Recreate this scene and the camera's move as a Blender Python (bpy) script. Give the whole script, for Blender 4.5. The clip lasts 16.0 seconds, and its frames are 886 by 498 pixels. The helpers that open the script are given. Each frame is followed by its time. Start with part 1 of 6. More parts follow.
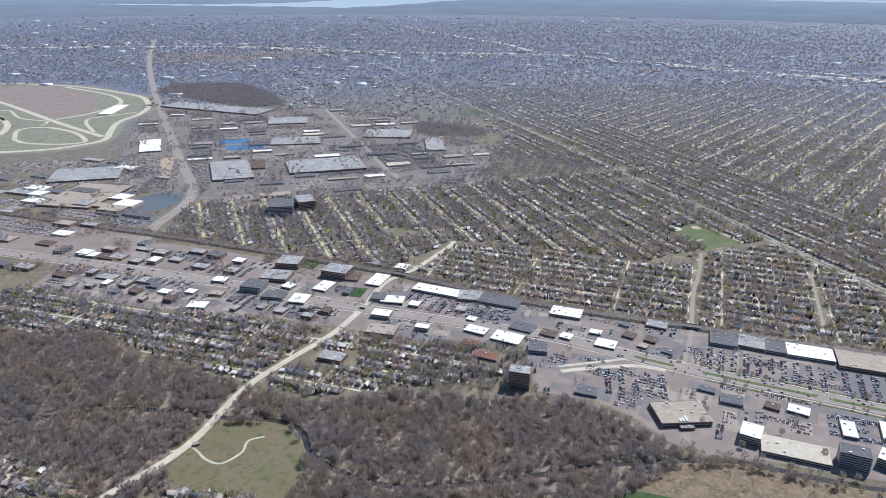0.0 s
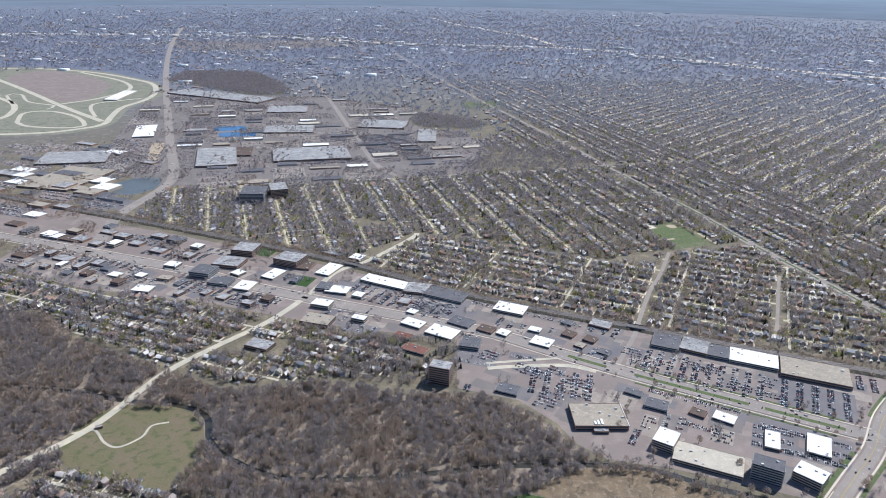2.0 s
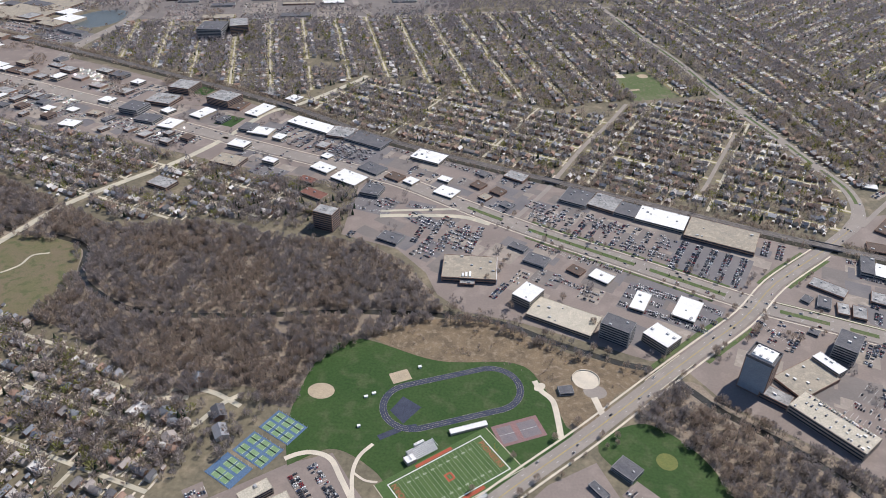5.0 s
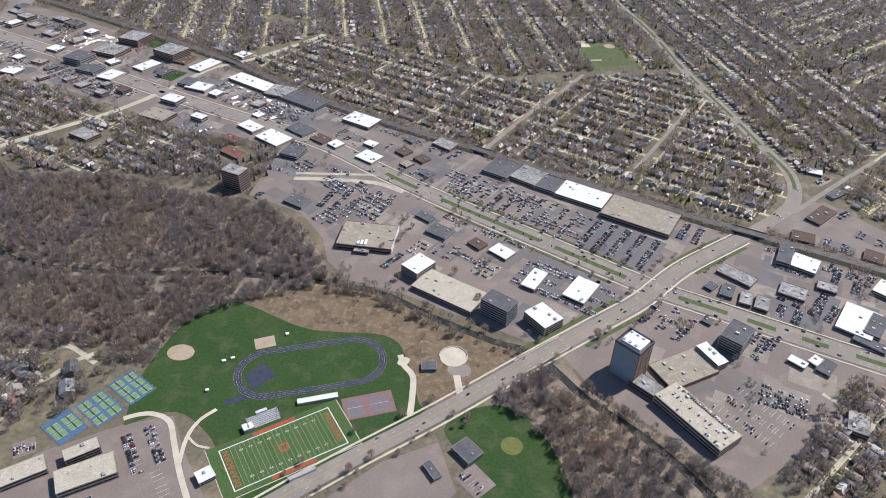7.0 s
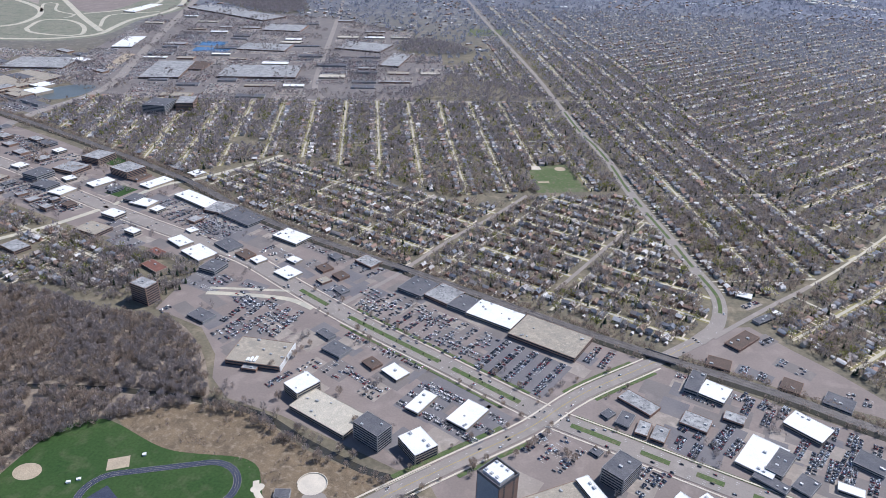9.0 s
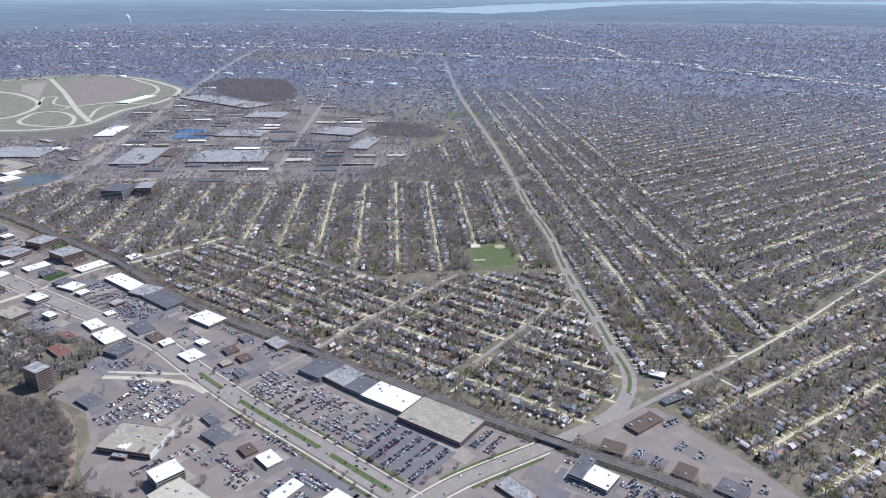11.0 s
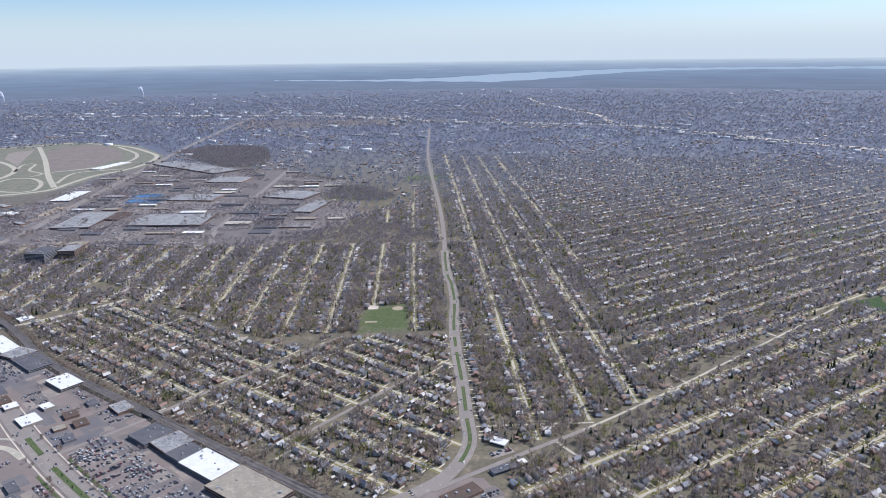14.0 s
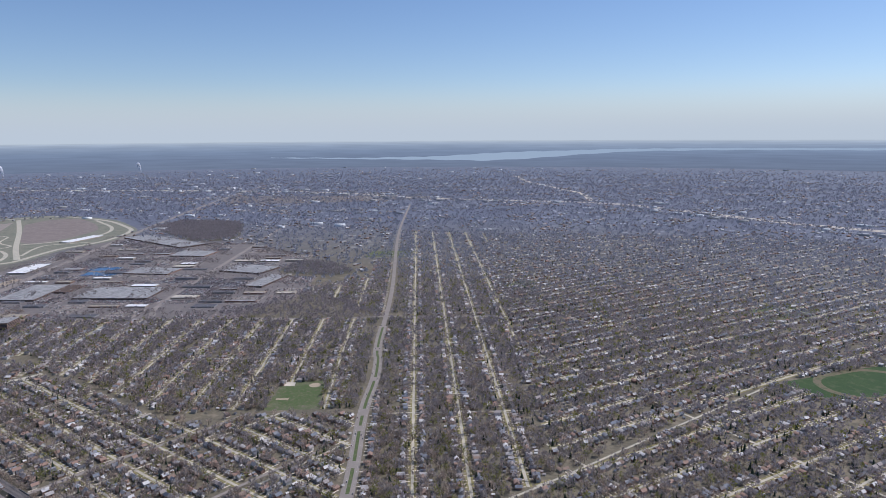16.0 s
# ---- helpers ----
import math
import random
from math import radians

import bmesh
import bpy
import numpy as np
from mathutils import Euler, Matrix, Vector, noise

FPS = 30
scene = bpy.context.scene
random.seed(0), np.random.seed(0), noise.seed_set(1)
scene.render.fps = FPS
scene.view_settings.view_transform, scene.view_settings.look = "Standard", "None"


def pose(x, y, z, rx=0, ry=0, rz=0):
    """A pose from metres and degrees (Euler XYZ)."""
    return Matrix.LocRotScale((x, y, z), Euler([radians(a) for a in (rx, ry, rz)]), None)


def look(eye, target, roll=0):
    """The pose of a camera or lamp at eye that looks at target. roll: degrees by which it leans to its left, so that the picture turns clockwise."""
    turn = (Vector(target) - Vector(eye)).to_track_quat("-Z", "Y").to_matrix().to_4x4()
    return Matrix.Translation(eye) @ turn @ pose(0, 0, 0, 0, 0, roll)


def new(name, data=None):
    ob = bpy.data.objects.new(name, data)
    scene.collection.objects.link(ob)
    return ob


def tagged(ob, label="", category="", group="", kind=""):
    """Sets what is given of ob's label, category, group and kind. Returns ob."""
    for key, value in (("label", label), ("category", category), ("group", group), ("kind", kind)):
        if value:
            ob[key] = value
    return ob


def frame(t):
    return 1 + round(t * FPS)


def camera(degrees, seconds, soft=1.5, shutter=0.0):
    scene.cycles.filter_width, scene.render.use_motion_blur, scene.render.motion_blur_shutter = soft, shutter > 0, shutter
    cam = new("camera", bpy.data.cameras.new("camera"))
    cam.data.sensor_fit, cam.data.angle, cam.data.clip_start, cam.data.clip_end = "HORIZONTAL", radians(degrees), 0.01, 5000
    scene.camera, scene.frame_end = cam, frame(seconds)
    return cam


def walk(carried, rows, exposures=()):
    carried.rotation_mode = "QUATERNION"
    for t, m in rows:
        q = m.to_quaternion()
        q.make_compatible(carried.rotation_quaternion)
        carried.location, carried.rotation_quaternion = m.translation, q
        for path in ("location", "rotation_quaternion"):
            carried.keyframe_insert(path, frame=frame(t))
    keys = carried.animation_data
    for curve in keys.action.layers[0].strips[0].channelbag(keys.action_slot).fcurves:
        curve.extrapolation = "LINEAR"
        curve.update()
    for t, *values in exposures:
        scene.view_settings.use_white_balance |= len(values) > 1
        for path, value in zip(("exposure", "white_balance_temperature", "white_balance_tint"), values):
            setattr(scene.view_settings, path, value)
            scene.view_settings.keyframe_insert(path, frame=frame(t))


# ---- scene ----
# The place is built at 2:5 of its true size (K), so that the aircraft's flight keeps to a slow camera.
K = 0.4
cam = camera(64.1, 16.0, soft=0.4)
METRES, EYE, TILT, LEAN, TURN = 568.0, 238.56, -21.32, -0.5, 0.0
ROWS = [
    (0.0, 0.0, 0.0, 0.0, 0.0, 0.0, -0.0),
    (0.5, 0.03, 0.0046, 0.0004, 0.66, -0.83, -0.69),
    (1.0, 0.0598, 0.009, -0.0012, 1.44, -0.82, -1.13),
    (1.5, 0.0896, 0.0141, -0.0008, 2.16, -0.7, -1.41),
    (2.0, 0.1196, 0.0195, -0.001, 2.88, -0.54, -1.65),
    (2.5, 0.1494, 0.0259, -0.0021, 3.91, -4.41, -1.92),
    (3.0, 0.1795, 0.0303, -0.0052, 4.69, -5.38, -2.2),
    (3.5, 0.2093, 0.0404, 0.0012, 5.47, -10.08, -2.43),
    (4.0, 0.2387, 0.0465, -0.0013, 6.33, -10.62, -2.65),
    (6.5, 0.3876, 0.09, 0.007, 10.17, -16.28, -5.0),
    (7.0, 0.4169, 0.0992, 0.0069, 10.91, -15.68, -5.58),
    (7.5, 0.4458, 0.1093, 0.0107, 11.63, -13.68, -5.95),
    (8.0, 0.4749, 0.1184, 0.011, 12.32, -11.87, -6.07),
    (8.5, 0.5038, 0.1291, 0.0132, 12.9, -7.65, -6.18),
    (9.0, 0.5326, 0.1388, 0.0149, 13.34, -6.27, -6.17),
    (11.5, 0.6841, 0.193, 0.0273, 15.59, 1.19, -4.88),
    (12.0, 0.7143, 0.2046, 0.028, 16.03, 1.72, -4.47),
    (12.5, 0.743, 0.2159, 0.0323, 16.37, 2.17, -4.22),
    (13.0, 0.7722, 0.2282, 0.034, 16.68, 3.5, -4.2),
    (13.5, 0.8012, 0.24, 0.0378, 16.75, 4.5, -4.62),
    (14.0, 0.8303, 0.2518, 0.039, 16.87, 5.06, -5.16),
    (14.5, 0.8591, 0.2637, 0.0412, 16.87, 6.12, -5.59),
    (15.0, 0.8881, 0.2758, 0.0443, 16.88, 6.99, -5.84),
    (15.5, 0.9176, 0.288, 0.0498, 16.94, 9.03, -5.81),
    (16.0, 0.9468, 0.2985, 0.0509, 17.1, 11.2, -5.66),
]
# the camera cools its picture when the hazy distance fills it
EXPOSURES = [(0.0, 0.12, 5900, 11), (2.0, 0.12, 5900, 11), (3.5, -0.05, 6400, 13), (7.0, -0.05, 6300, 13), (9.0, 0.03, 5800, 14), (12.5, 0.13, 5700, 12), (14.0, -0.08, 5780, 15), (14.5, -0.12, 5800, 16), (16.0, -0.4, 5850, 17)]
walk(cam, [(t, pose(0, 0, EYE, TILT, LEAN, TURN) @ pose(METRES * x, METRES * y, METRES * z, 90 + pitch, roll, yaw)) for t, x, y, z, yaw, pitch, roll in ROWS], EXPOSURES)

# ---- light ----
SUN_TO = Vector((0.72, 0.69, 1.2)).normalized()
world = bpy.data.worlds.new("world")
scene.world = world
world.use_nodes = True
wn = world.node_tree
sky = wn.nodes.new("ShaderNodeTexSky")
sky.sky_type = "NISHITA"
sky.sun_disc = False
sky.sun_elevation = math.asin(SUN_TO.z)
sky.sun_rotation = math.atan2(SUN_TO.x, SUN_TO.y)
sky.altitude, sky.air_density, sky.dust_density, sky.ozone_density = 100, 0.9, 0.15, 3.5
wn.links.new(sky.outputs[0], wn.nodes["Background"].inputs[0])
wn.nodes["Background"].inputs[1].default_value = 0.125
sun = new("sun", bpy.data.lights.new("sun", "SUN"))
sun.data.energy, sun.data.angle, sun.data.color = 4.9, radians(0.6), (1.0, 0.95, 0.87)
sun.matrix_world = look(SUN_TO * 400, (0, 0, 0))


# ---- materials ----
def mat(name, a, b=None, c=None, size=3.0, fine=0.4, rough=0.85, island=0.0, objvar=0.0, bump=0.15, metal=0.0, spec=0.3, balance=0.5, grain=0.2):
    """A surface of two or three colours mixed by noise at two scales (metres), with optional variation by island or by object."""
    m = bpy.data.materials.new(name)
    m.use_nodes = True
    t = m.node_tree
    n, l = t.nodes, t.links
    bsdf = n["Principled BSDF"]
    bsdf.inputs["Roughness"].default_value = rough
    bsdf.inputs["Metallic"].default_value = metal
    bsdf.inputs["Specular IOR Level"].default_value = spec
    geo = n.new("ShaderNodeNewGeometry")

    def noise_at(sz, detail, lo, hi):
        x = n.new("ShaderNodeTexNoise")
        x.inputs["Scale"].default_value = 1.0 / sz
        x.inputs["Detail"].default_value = detail
        l.new(geo.outputs["Position"], x.inputs["Vector"])
        r = n.new("ShaderNodeMapRange")
        r.inputs[1].default_value, r.inputs[2].default_value = lo, hi
        l.new(x.outputs["Fac"], r.inputs[0])
        return x, r

    def mix(fac, c1, c2, mode="MIX"):
        x = n.new("ShaderNodeMix")
        x.data_type, x.blend_type = "RGBA", mode
        for sock, v in ((x.inputs[0], fac), (x.inputs[6], c1), (x.inputs[7], c2)):
            if isinstance(v, (tuple, list)):
                sock.default_value = (*v, 1)
            elif isinstance(v, float):
                sock.default_value = v
            else:
                l.new(v, sock)
        return x.outputs[2]

    b = b or tuple(v * 0.75 for v in a)
    big, bigr = noise_at(size, 4, balance - 0.16, balance + 0.16)
    small, smallr = noise_at(fine, 3, 0.3, 0.7)
    col = mix(bigr.outputs[0], a, b)
    if c:
        mid, midr = noise_at(size * 0.37, 3, 0.52, 0.66)
        col = mix(midr.outputs[0], col, c)
    grey = n.new("ShaderNodeMapRange")
    grey.inputs[3].default_value, grey.inputs[4].default_value = 1 - grain, 1 + grain
    l.new(smallr.outputs[0], grey.inputs[0])
    col = mix(1.0, col, grey.outputs[0], "MULTIPLY")
    for on, node, out in ((island, "ShaderNodeNewGeometry", "Random Per Island"), (objvar, "ShaderNodeObjectInfo", "Random")):
        if on:
            src = n.new(node)
            r = n.new("ShaderNodeMapRange")
            r.inputs[3].default_value, r.inputs[4].default_value = 1 - on, 1 + on
            l.new(src.outputs[out], r.inputs[0])
            col = mix(1.0, col, r.outputs[0], "MULTIPLY")
    l.new(col, bsdf.inputs["Base Color"])
    if bump:
        bp = n.new("ShaderNodeBump")
        bp.inputs["Strength"].default_value = bump
        bp.inputs["Distance"].default_value = fine * 0.3
        l.new(small.outputs["Fac"], bp.inputs["Height"])
        l.new(bp.outputs[0], bsdf.inputs["Normal"])
    return m


def let_through(m, colour, share=0.4):
    """Thin twigs and needles also scatter light forwards."""
    n, l = m.node_tree.nodes, m.node_tree.links
    tr = n.new("ShaderNodeBsdfTranslucent")
    tr.inputs[0].default_value = (*colour, 1)
    mx = n.new("ShaderNodeMixShader")
    mx.inputs[0].default_value = share
    l.new(n["Principled BSDF"].outputs[0], mx.inputs[1])
    l.new(tr.outputs[0], mx.inputs[2])
    l.new(mx.outputs[0], n["Material Output"].inputs[0])


def palette(name, colours, source="island", rough=0.6, fine=0.3, spec=0.3, metal=0.0):
    """A surface whose colour is picked from a few by island or by object, with a little grain."""
    m = mat(name, (0.5, 0.5, 0.5), (0.5, 0.5, 0.5), size=2.0, fine=fine, rough=rough, bump=0.05, spec=spec, metal=metal)
    t = m.node_tree
    n, l = t.nodes, t.links
    src = n.new("ShaderNodeNewGeometry" if source == "island" else "ShaderNodeObjectInfo")
    ramp = n.new("ShaderNodeValToRGB")
    ramp.color_ramp.interpolation = "CONSTANT"
    e = ramp.color_ramp.elements
    while len(e) < len(colours):
        e.new(0.5)
    for k, col in enumerate(colours):
        e[k].position, e[k].color = k / len(colours), (*col, 1)
    l.new(src.outputs["Random Per Island" if source == "island" else "Random"], ramp.inputs[0])
    bsdf = n["Principled BSDF"]
    old = bsdf.inputs["Base Color"].links[0].from_socket
    x = n.new("ShaderNodeMix")
    x.data_type, x.blend_type = "RGBA", "MULTIPLY"
    x.inputs[0].default_value = 1.0
    gain = n.new("ShaderNodeMix")
    gain.data_type, gain.blend_type = "RGBA", "ADD"
    gain.inputs[0].default_value = 1.0
    l.new(old, gain.inputs[6])
    l.new(old, gain.inputs[7])
    l.new(gain.outputs[2], x.inputs[6])
    l.new(ramp.outputs[0], x.inputs[7])
    l.new(x.outputs[2], bsdf.inputs["Base Color"])
    return m


M = {}
M["grass"] = mat("mown_grass", (0.030, 0.068, 0.015), (0.042, 0.08, 0.02), (0.062, 0.09, 0.032), size=22, fine=1.2)
M["lawn"] = mat("spring_lawn", (0.09, 0.12, 0.04), (0.13, 0.14, 0.07), (0.17, 0.15, 0.10), size=12, fine=1.0)
M["verge"] = mat("street_verge", (0.26, 0.225, 0.095), (0.21, 0.185, 0.08), (0.34, 0.285, 0.145), size=9, fine=0.8)
M["median"] = mat("median_grass", (0.075, 0.115, 0.035), (0.10, 0.125, 0.05), (0.15, 0.14, 0.075), size=7, fine=0.8)
M["litter"] = mat("leaf_litter", (0.25, 0.20, 0.15), (0.20, 0.165, 0.13), (0.29, 0.235, 0.18), size=14, fine=0.8, bump=0.5)
M["prairie"] = mat("dry_prairie", (0.215, 0.158, 0.098), (0.135, 0.102, 0.066), (0.25, 0.195, 0.135), size=7, fine=0.7, bump=0.5)
M["meadow"] = mat("rough_meadow", (0.14, 0.13, 0.065), (0.17, 0.135, 0.085), (0.10, 0.11, 0.05), size=12, fine=0.7, bump=0.4)
# meadow of the far test track, its colour paled with painted haze
M["test_grass"] = mat("haze_tinted_track_grass", (0.20, 0.20, 0.145), (0.235, 0.22, 0.165), (0.16, 0.175, 0.12), size=40, fine=3, bump=0.2)
M["asphalt"] = mat("worn_asphalt", (0.25, 0.204, 0.178), (0.215, 0.176, 0.154), (0.275, 0.226, 0.197), size=30, fine=1.0, bump=0.05, grain=0.07)
M["asphalt_dark"] = mat("fresh_asphalt", (0.15, 0.14, 0.145), (0.19, 0.175, 0.17), size=14, fine=1.0, bump=0.05, grain=0.07)
M["asphalt_grey"] = mat("grey_asphalt", (0.20, 0.174, 0.158), (0.17, 0.15, 0.138), (0.225, 0.195, 0.175), size=26, fine=1.0, bump=0.05, grain=0.07)
M["asphalt_pale"] = mat("bleached_asphalt", (0.33, 0.28, 0.235), (0.265, 0.228, 0.192), (0.36, 0.31, 0.26), size=12, fine=0.8, bump=0.05, grain=0.07)
M["concrete"] = mat("road_concrete", (0.29, 0.252, 0.218), (0.26, 0.228, 0.20), (0.315, 0.275, 0.238), size=25, fine=0.7, bump=0.05, grain=0.07)
M["street"] = mat("street_concrete", (0.52, 0.47, 0.36), (0.42, 0.39, 0.31), (0.56, 0.50, 0.38), size=15, fine=0.7, bump=0.05, grain=0.07)
M["walk"] = mat("pavement_concrete", (0.64, 0.565, 0.45), (0.53, 0.47, 0.38), size=6, fine=0.5, bump=0.05, grain=0.07)
M["ballast"] = mat("rail_ballast", (0.17, 0.15, 0.135), (0.12, 0.105, 0.095), size=6, fine=0.5, bump=0.4)
M["bank"] = mat("railway_bank", (0.12, 0.105, 0.08), (0.09, 0.085, 0.06), size=7, fine=0.7, bump=0.4)
M["steel"] = mat("rail_steel", (0.25, 0.23, 0.22), size=3, metal=0.8, rough=0.45)
M["river"] = mat("brown_river", (0.045, 0.042, 0.032), (0.055, 0.05, 0.038), size=6, fine=1.2, rough=0.12, spec=0.5, bump=0.05)
M["lake"] = mat("grey_lake", (0.10, 0.115, 0.11), (0.12, 0.13, 0.12), size=20, fine=2, rough=0.35, spec=0.5, bump=0.05)
M["sand"] = mat("infield_dirt", (0.45, 0.36, 0.25), (0.38, 0.31, 0.22), size=4, fine=0.5)
M["track"] = mat("blue_grey_track", (0.04, 0.048, 0.075), (0.055, 0.062, 0.09), size=5, fine=0.6)
M["roof_white"] = mat("white_membrane_roof", (0.80, 0.79, 0.76), (0.72, 0.71, 0.68), (0.84, 0.83, 0.80), size=5, fine=0.6, rough=0.7, bump=0.03, grain=0.07)
M["roof_dark"] = mat("dark_membrane_roof", (0.10, 0.10, 0.11), (0.14, 0.135, 0.14), size=5, fine=0.6, bump=0.05)
M["roof_tan"] = mat("gravel_roof", (0.36, 0.31, 0.24), (0.29, 0.26, 0.21), (0.41, 0.35, 0.27), size=6, fine=0.5)
M["roof_cream"] = mat("cream_roof", (0.50, 0.45, 0.36), (0.44, 0.40, 0.32), (0.55, 0.49, 0.39), size=6, fine=0.5)
M["roof_patch"] = mat("patched_grey_roof", (0.24, 0.235, 0.23), (0.42, 0.41, 0.39), (0.17, 0.17, 0.17), size=5, fine=0.6)
M["roof_brown"] = mat("brown_shingle_roof", (0.13, 0.09, 0.07), (0.10, 0.075, 0.06), size=3, fine=0.4)
M["roof_red"] = mat("red_tile_roof", (0.22, 0.10, 0.075), (0.17, 0.08, 0.06), size=3, fine=0.4)
M["brick"] = mat("brown_brick_wall", (0.29, 0.185, 0.135), (0.24, 0.155, 0.115), size=3, fine=0.3)
M["wall_tan"] = mat("tan_wall", (0.40, 0.34, 0.27), (0.34, 0.29, 0.23), size=3, fine=0.3)
M["wall_grey"] = mat("grey_wall", (0.30, 0.29, 0.28), (0.25, 0.245, 0.24), size=3, fine=0.3)
M["wall_white"] = mat("white_wall", (0.7, 0.68, 0.64), (0.6, 0.59, 0.56), size=3, fine=0.3)
M["glass"] = mat("dark_window_glass", (0.03, 0.04, 0.05), (0.045, 0.06, 0.075), size=4, fine=1, rough=0.12, spec=0.6, bump=0)
M["metal"] = mat("galvanised_metal", (0.5, 0.5, 0.49), (0.42, 0.42, 0.42), size=1, fine=0.3, rough=0.5, metal=0.3)
M["paint_white"] = mat("white_paint", (0.75, 0.75, 0.72), (0.65, 0.65, 0.62), size=3, fine=0.4, bump=0)
M["paint_red"] = mat("red_turf_paint", (0.42, 0.09, 0.05), (0.36, 0.085, 0.05), size=3, fine=0.4, bump=0)
M["paint_yellow"] = mat("yellow_paint", (0.5, 0.38, 0.08), size=3, fine=0.4, bump=0)
M["court_blue"] = mat("blue_court", (0.08, 0.14, 0.24), (0.10, 0.16, 0.25), size=4, fine=0.5, bump=0)
M["court_green"] = mat("green_court", (0.17, 0.27, 0.13), (0.19, 0.29, 0.15), size=4, fine=0.5, bump=0)
M["court_red"] = mat("faded_red_court", (0.26, 0.15, 0.14), (0.22, 0.14, 0.14), size=4, fine=0.5, bump=0)
M["turf"] = mat("striped_turf", (0.065, 0.115, 0.035), (0.075, 0.125, 0.04), size=6, fine=0.5)
M["bark"] = mat("grey_bark", (0.13, 0.105, 0.085), (0.09, 0.075, 0.06), size=1, fine=0.15, island=0.25)
M["twig_brown"] = mat("bare_brown_twigs", (0.38, 0.305, 0.245), (0.31, 0.25, 0.205), size=15, fine=0.5, island=0.35, bump=0)
# far twigs: distance haze is painted into the bluish, paler colour
M["twig_far"] = mat("haze_tinted_far_twigs", (0.36, 0.355, 0.395), (0.28, 0.28, 0.325), size=60, fine=2, island=0.3, bump=0)
M["twig_grey"] = mat("bare_grey_twigs", (0.345, 0.288, 0.268), (0.27, 0.228, 0.215), size=25, fine=0.5, island=0.35, bump=0)
M["bud"] = mat("budding_leaves", (0.22, 0.21, 0.075), (0.17, 0.18, 0.07), size=9, fine=0.5, island=0.35, bump=0)
M["needle"] = mat("evergreen_needles", (0.05, 0.07, 0.045), (0.035, 0.055, 0.035), size=9, fine=0.4, island=0.3, bump=0)
# mid-distance twigs: lighter and cooler, with some haze painted into the colour
M["twig_mid"] = mat("haze_tinted_mid_twigs", (0.37, 0.315, 0.31), (0.29, 0.25, 0.255), size=40, fine=1, island=0.35, bump=0)
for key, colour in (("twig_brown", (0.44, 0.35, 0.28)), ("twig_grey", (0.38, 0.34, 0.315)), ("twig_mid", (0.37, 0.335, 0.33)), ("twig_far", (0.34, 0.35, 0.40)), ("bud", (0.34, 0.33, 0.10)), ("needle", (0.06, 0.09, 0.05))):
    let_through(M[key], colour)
M["house_wall"] = palette("house_walls", [(0.42, 0.39, 0.33), (0.25, 0.16, 0.12), (0.5, 0.48, 0.44), (0.30, 0.2, 0.15), (0.36, 0.36, 0.35)])
ROOFS = [(0.180, 0.165, 0.160), (0.330, 0.290, 0.265), (0.110, 0.108, 0.115), (0.420, 0.390, 0.365), (0.260, 0.185, 0.140), (0.600, 0.575, 0.545), (0.188, 0.200, 0.225), (0.312, 0.206, 0.156), (0.250, 0.250, 0.263)]
M["house_roof"] = palette("shingle_roofs", ROOFS, rough=0.8)
M["house_wall_one"] = palette("siding_and_brick", [(0.42, 0.39, 0.33), (0.25, 0.16, 0.12), (0.5, 0.48, 0.44), (0.30, 0.2, 0.15), (0.36, 0.36, 0.35)], "object")
M["house_roof_one"] = palette("asphalt_shingles", ROOFS, "object", rough=0.8)
CARS = [(0.03, 0.03, 0.035), (0.40, 0.40, 0.40), (0.7, 0.7, 0.7), (0.06, 0.06, 0.065), (0.04, 0.04, 0.045), (0.16, 0.16, 0.165), (0.22, 0.03, 0.03), (0.04, 0.055, 0.11), (0.02, 0.02, 0.025), (0.30, 0.29, 0.28), (0.08, 0.08, 0.085), (0.65, 0.65, 0.64)]
M["car_paint"] = palette("car_paint", CARS, rough=0.35, spec=0.4)
M["car_paint_one"] = palette("car_lacquer", CARS, "object", rough=0.25, spec=0.6)
M["tyre"] = mat("tyre_rubber", (0.02, 0.02, 0.02), size=1, fine=0.2)


# ---- builders ----
def mesh_of(name, verts, faces, material):
    me = bpy.data.meshes.new(name)
    me.from_pydata([tuple(v) for v in verts], [], [tuple(f) for f in faces])
    me.materials.append(material)
    me.update()
    return me


def part(name, data, parent=None, label="", m=None):
    """Links a mesh as one object, under a thing if given."""
    ob = new(name, data)
    ob.parent = parent
    if m is not None:
        ob.matrix_basis = m
    if label:
        ob["label"] = label
    return ob


def root(name, m, label, category, group="", kind=""):
    ob = new(name)
    ob.empty_display_size = 0.2
    ob.matrix_basis = m
    return tagged(ob, label, category, group, kind)


def box_vf(x0, y0, z0, x1, y1, z1, base=0, bottom=False):
    v = [(x0, y0, z0), (x1, y0, z0), (x1, y1, z0), (x0, y1, z0), (x0, y0, z1), (x1, y0, z1), (x1, y1, z1), (x0, y1, z1)]
    f = [(4, 5, 6, 7), (0, 1, 5, 4), (1, 2, 6, 5), (2, 3, 7, 6), (3, 0, 4, 7)] + ([(3, 2, 1, 0)] if bottom else [])
    return v, [tuple(i + base for i in q) for q in f]


def boxes(name, specs, material):
    V, F = [], []
    for s in specs:
        v, f = box_vf(*s, base=len(V), bottom=True)
        V += v
        F += f
    return mesh_of(name, V, F, material)


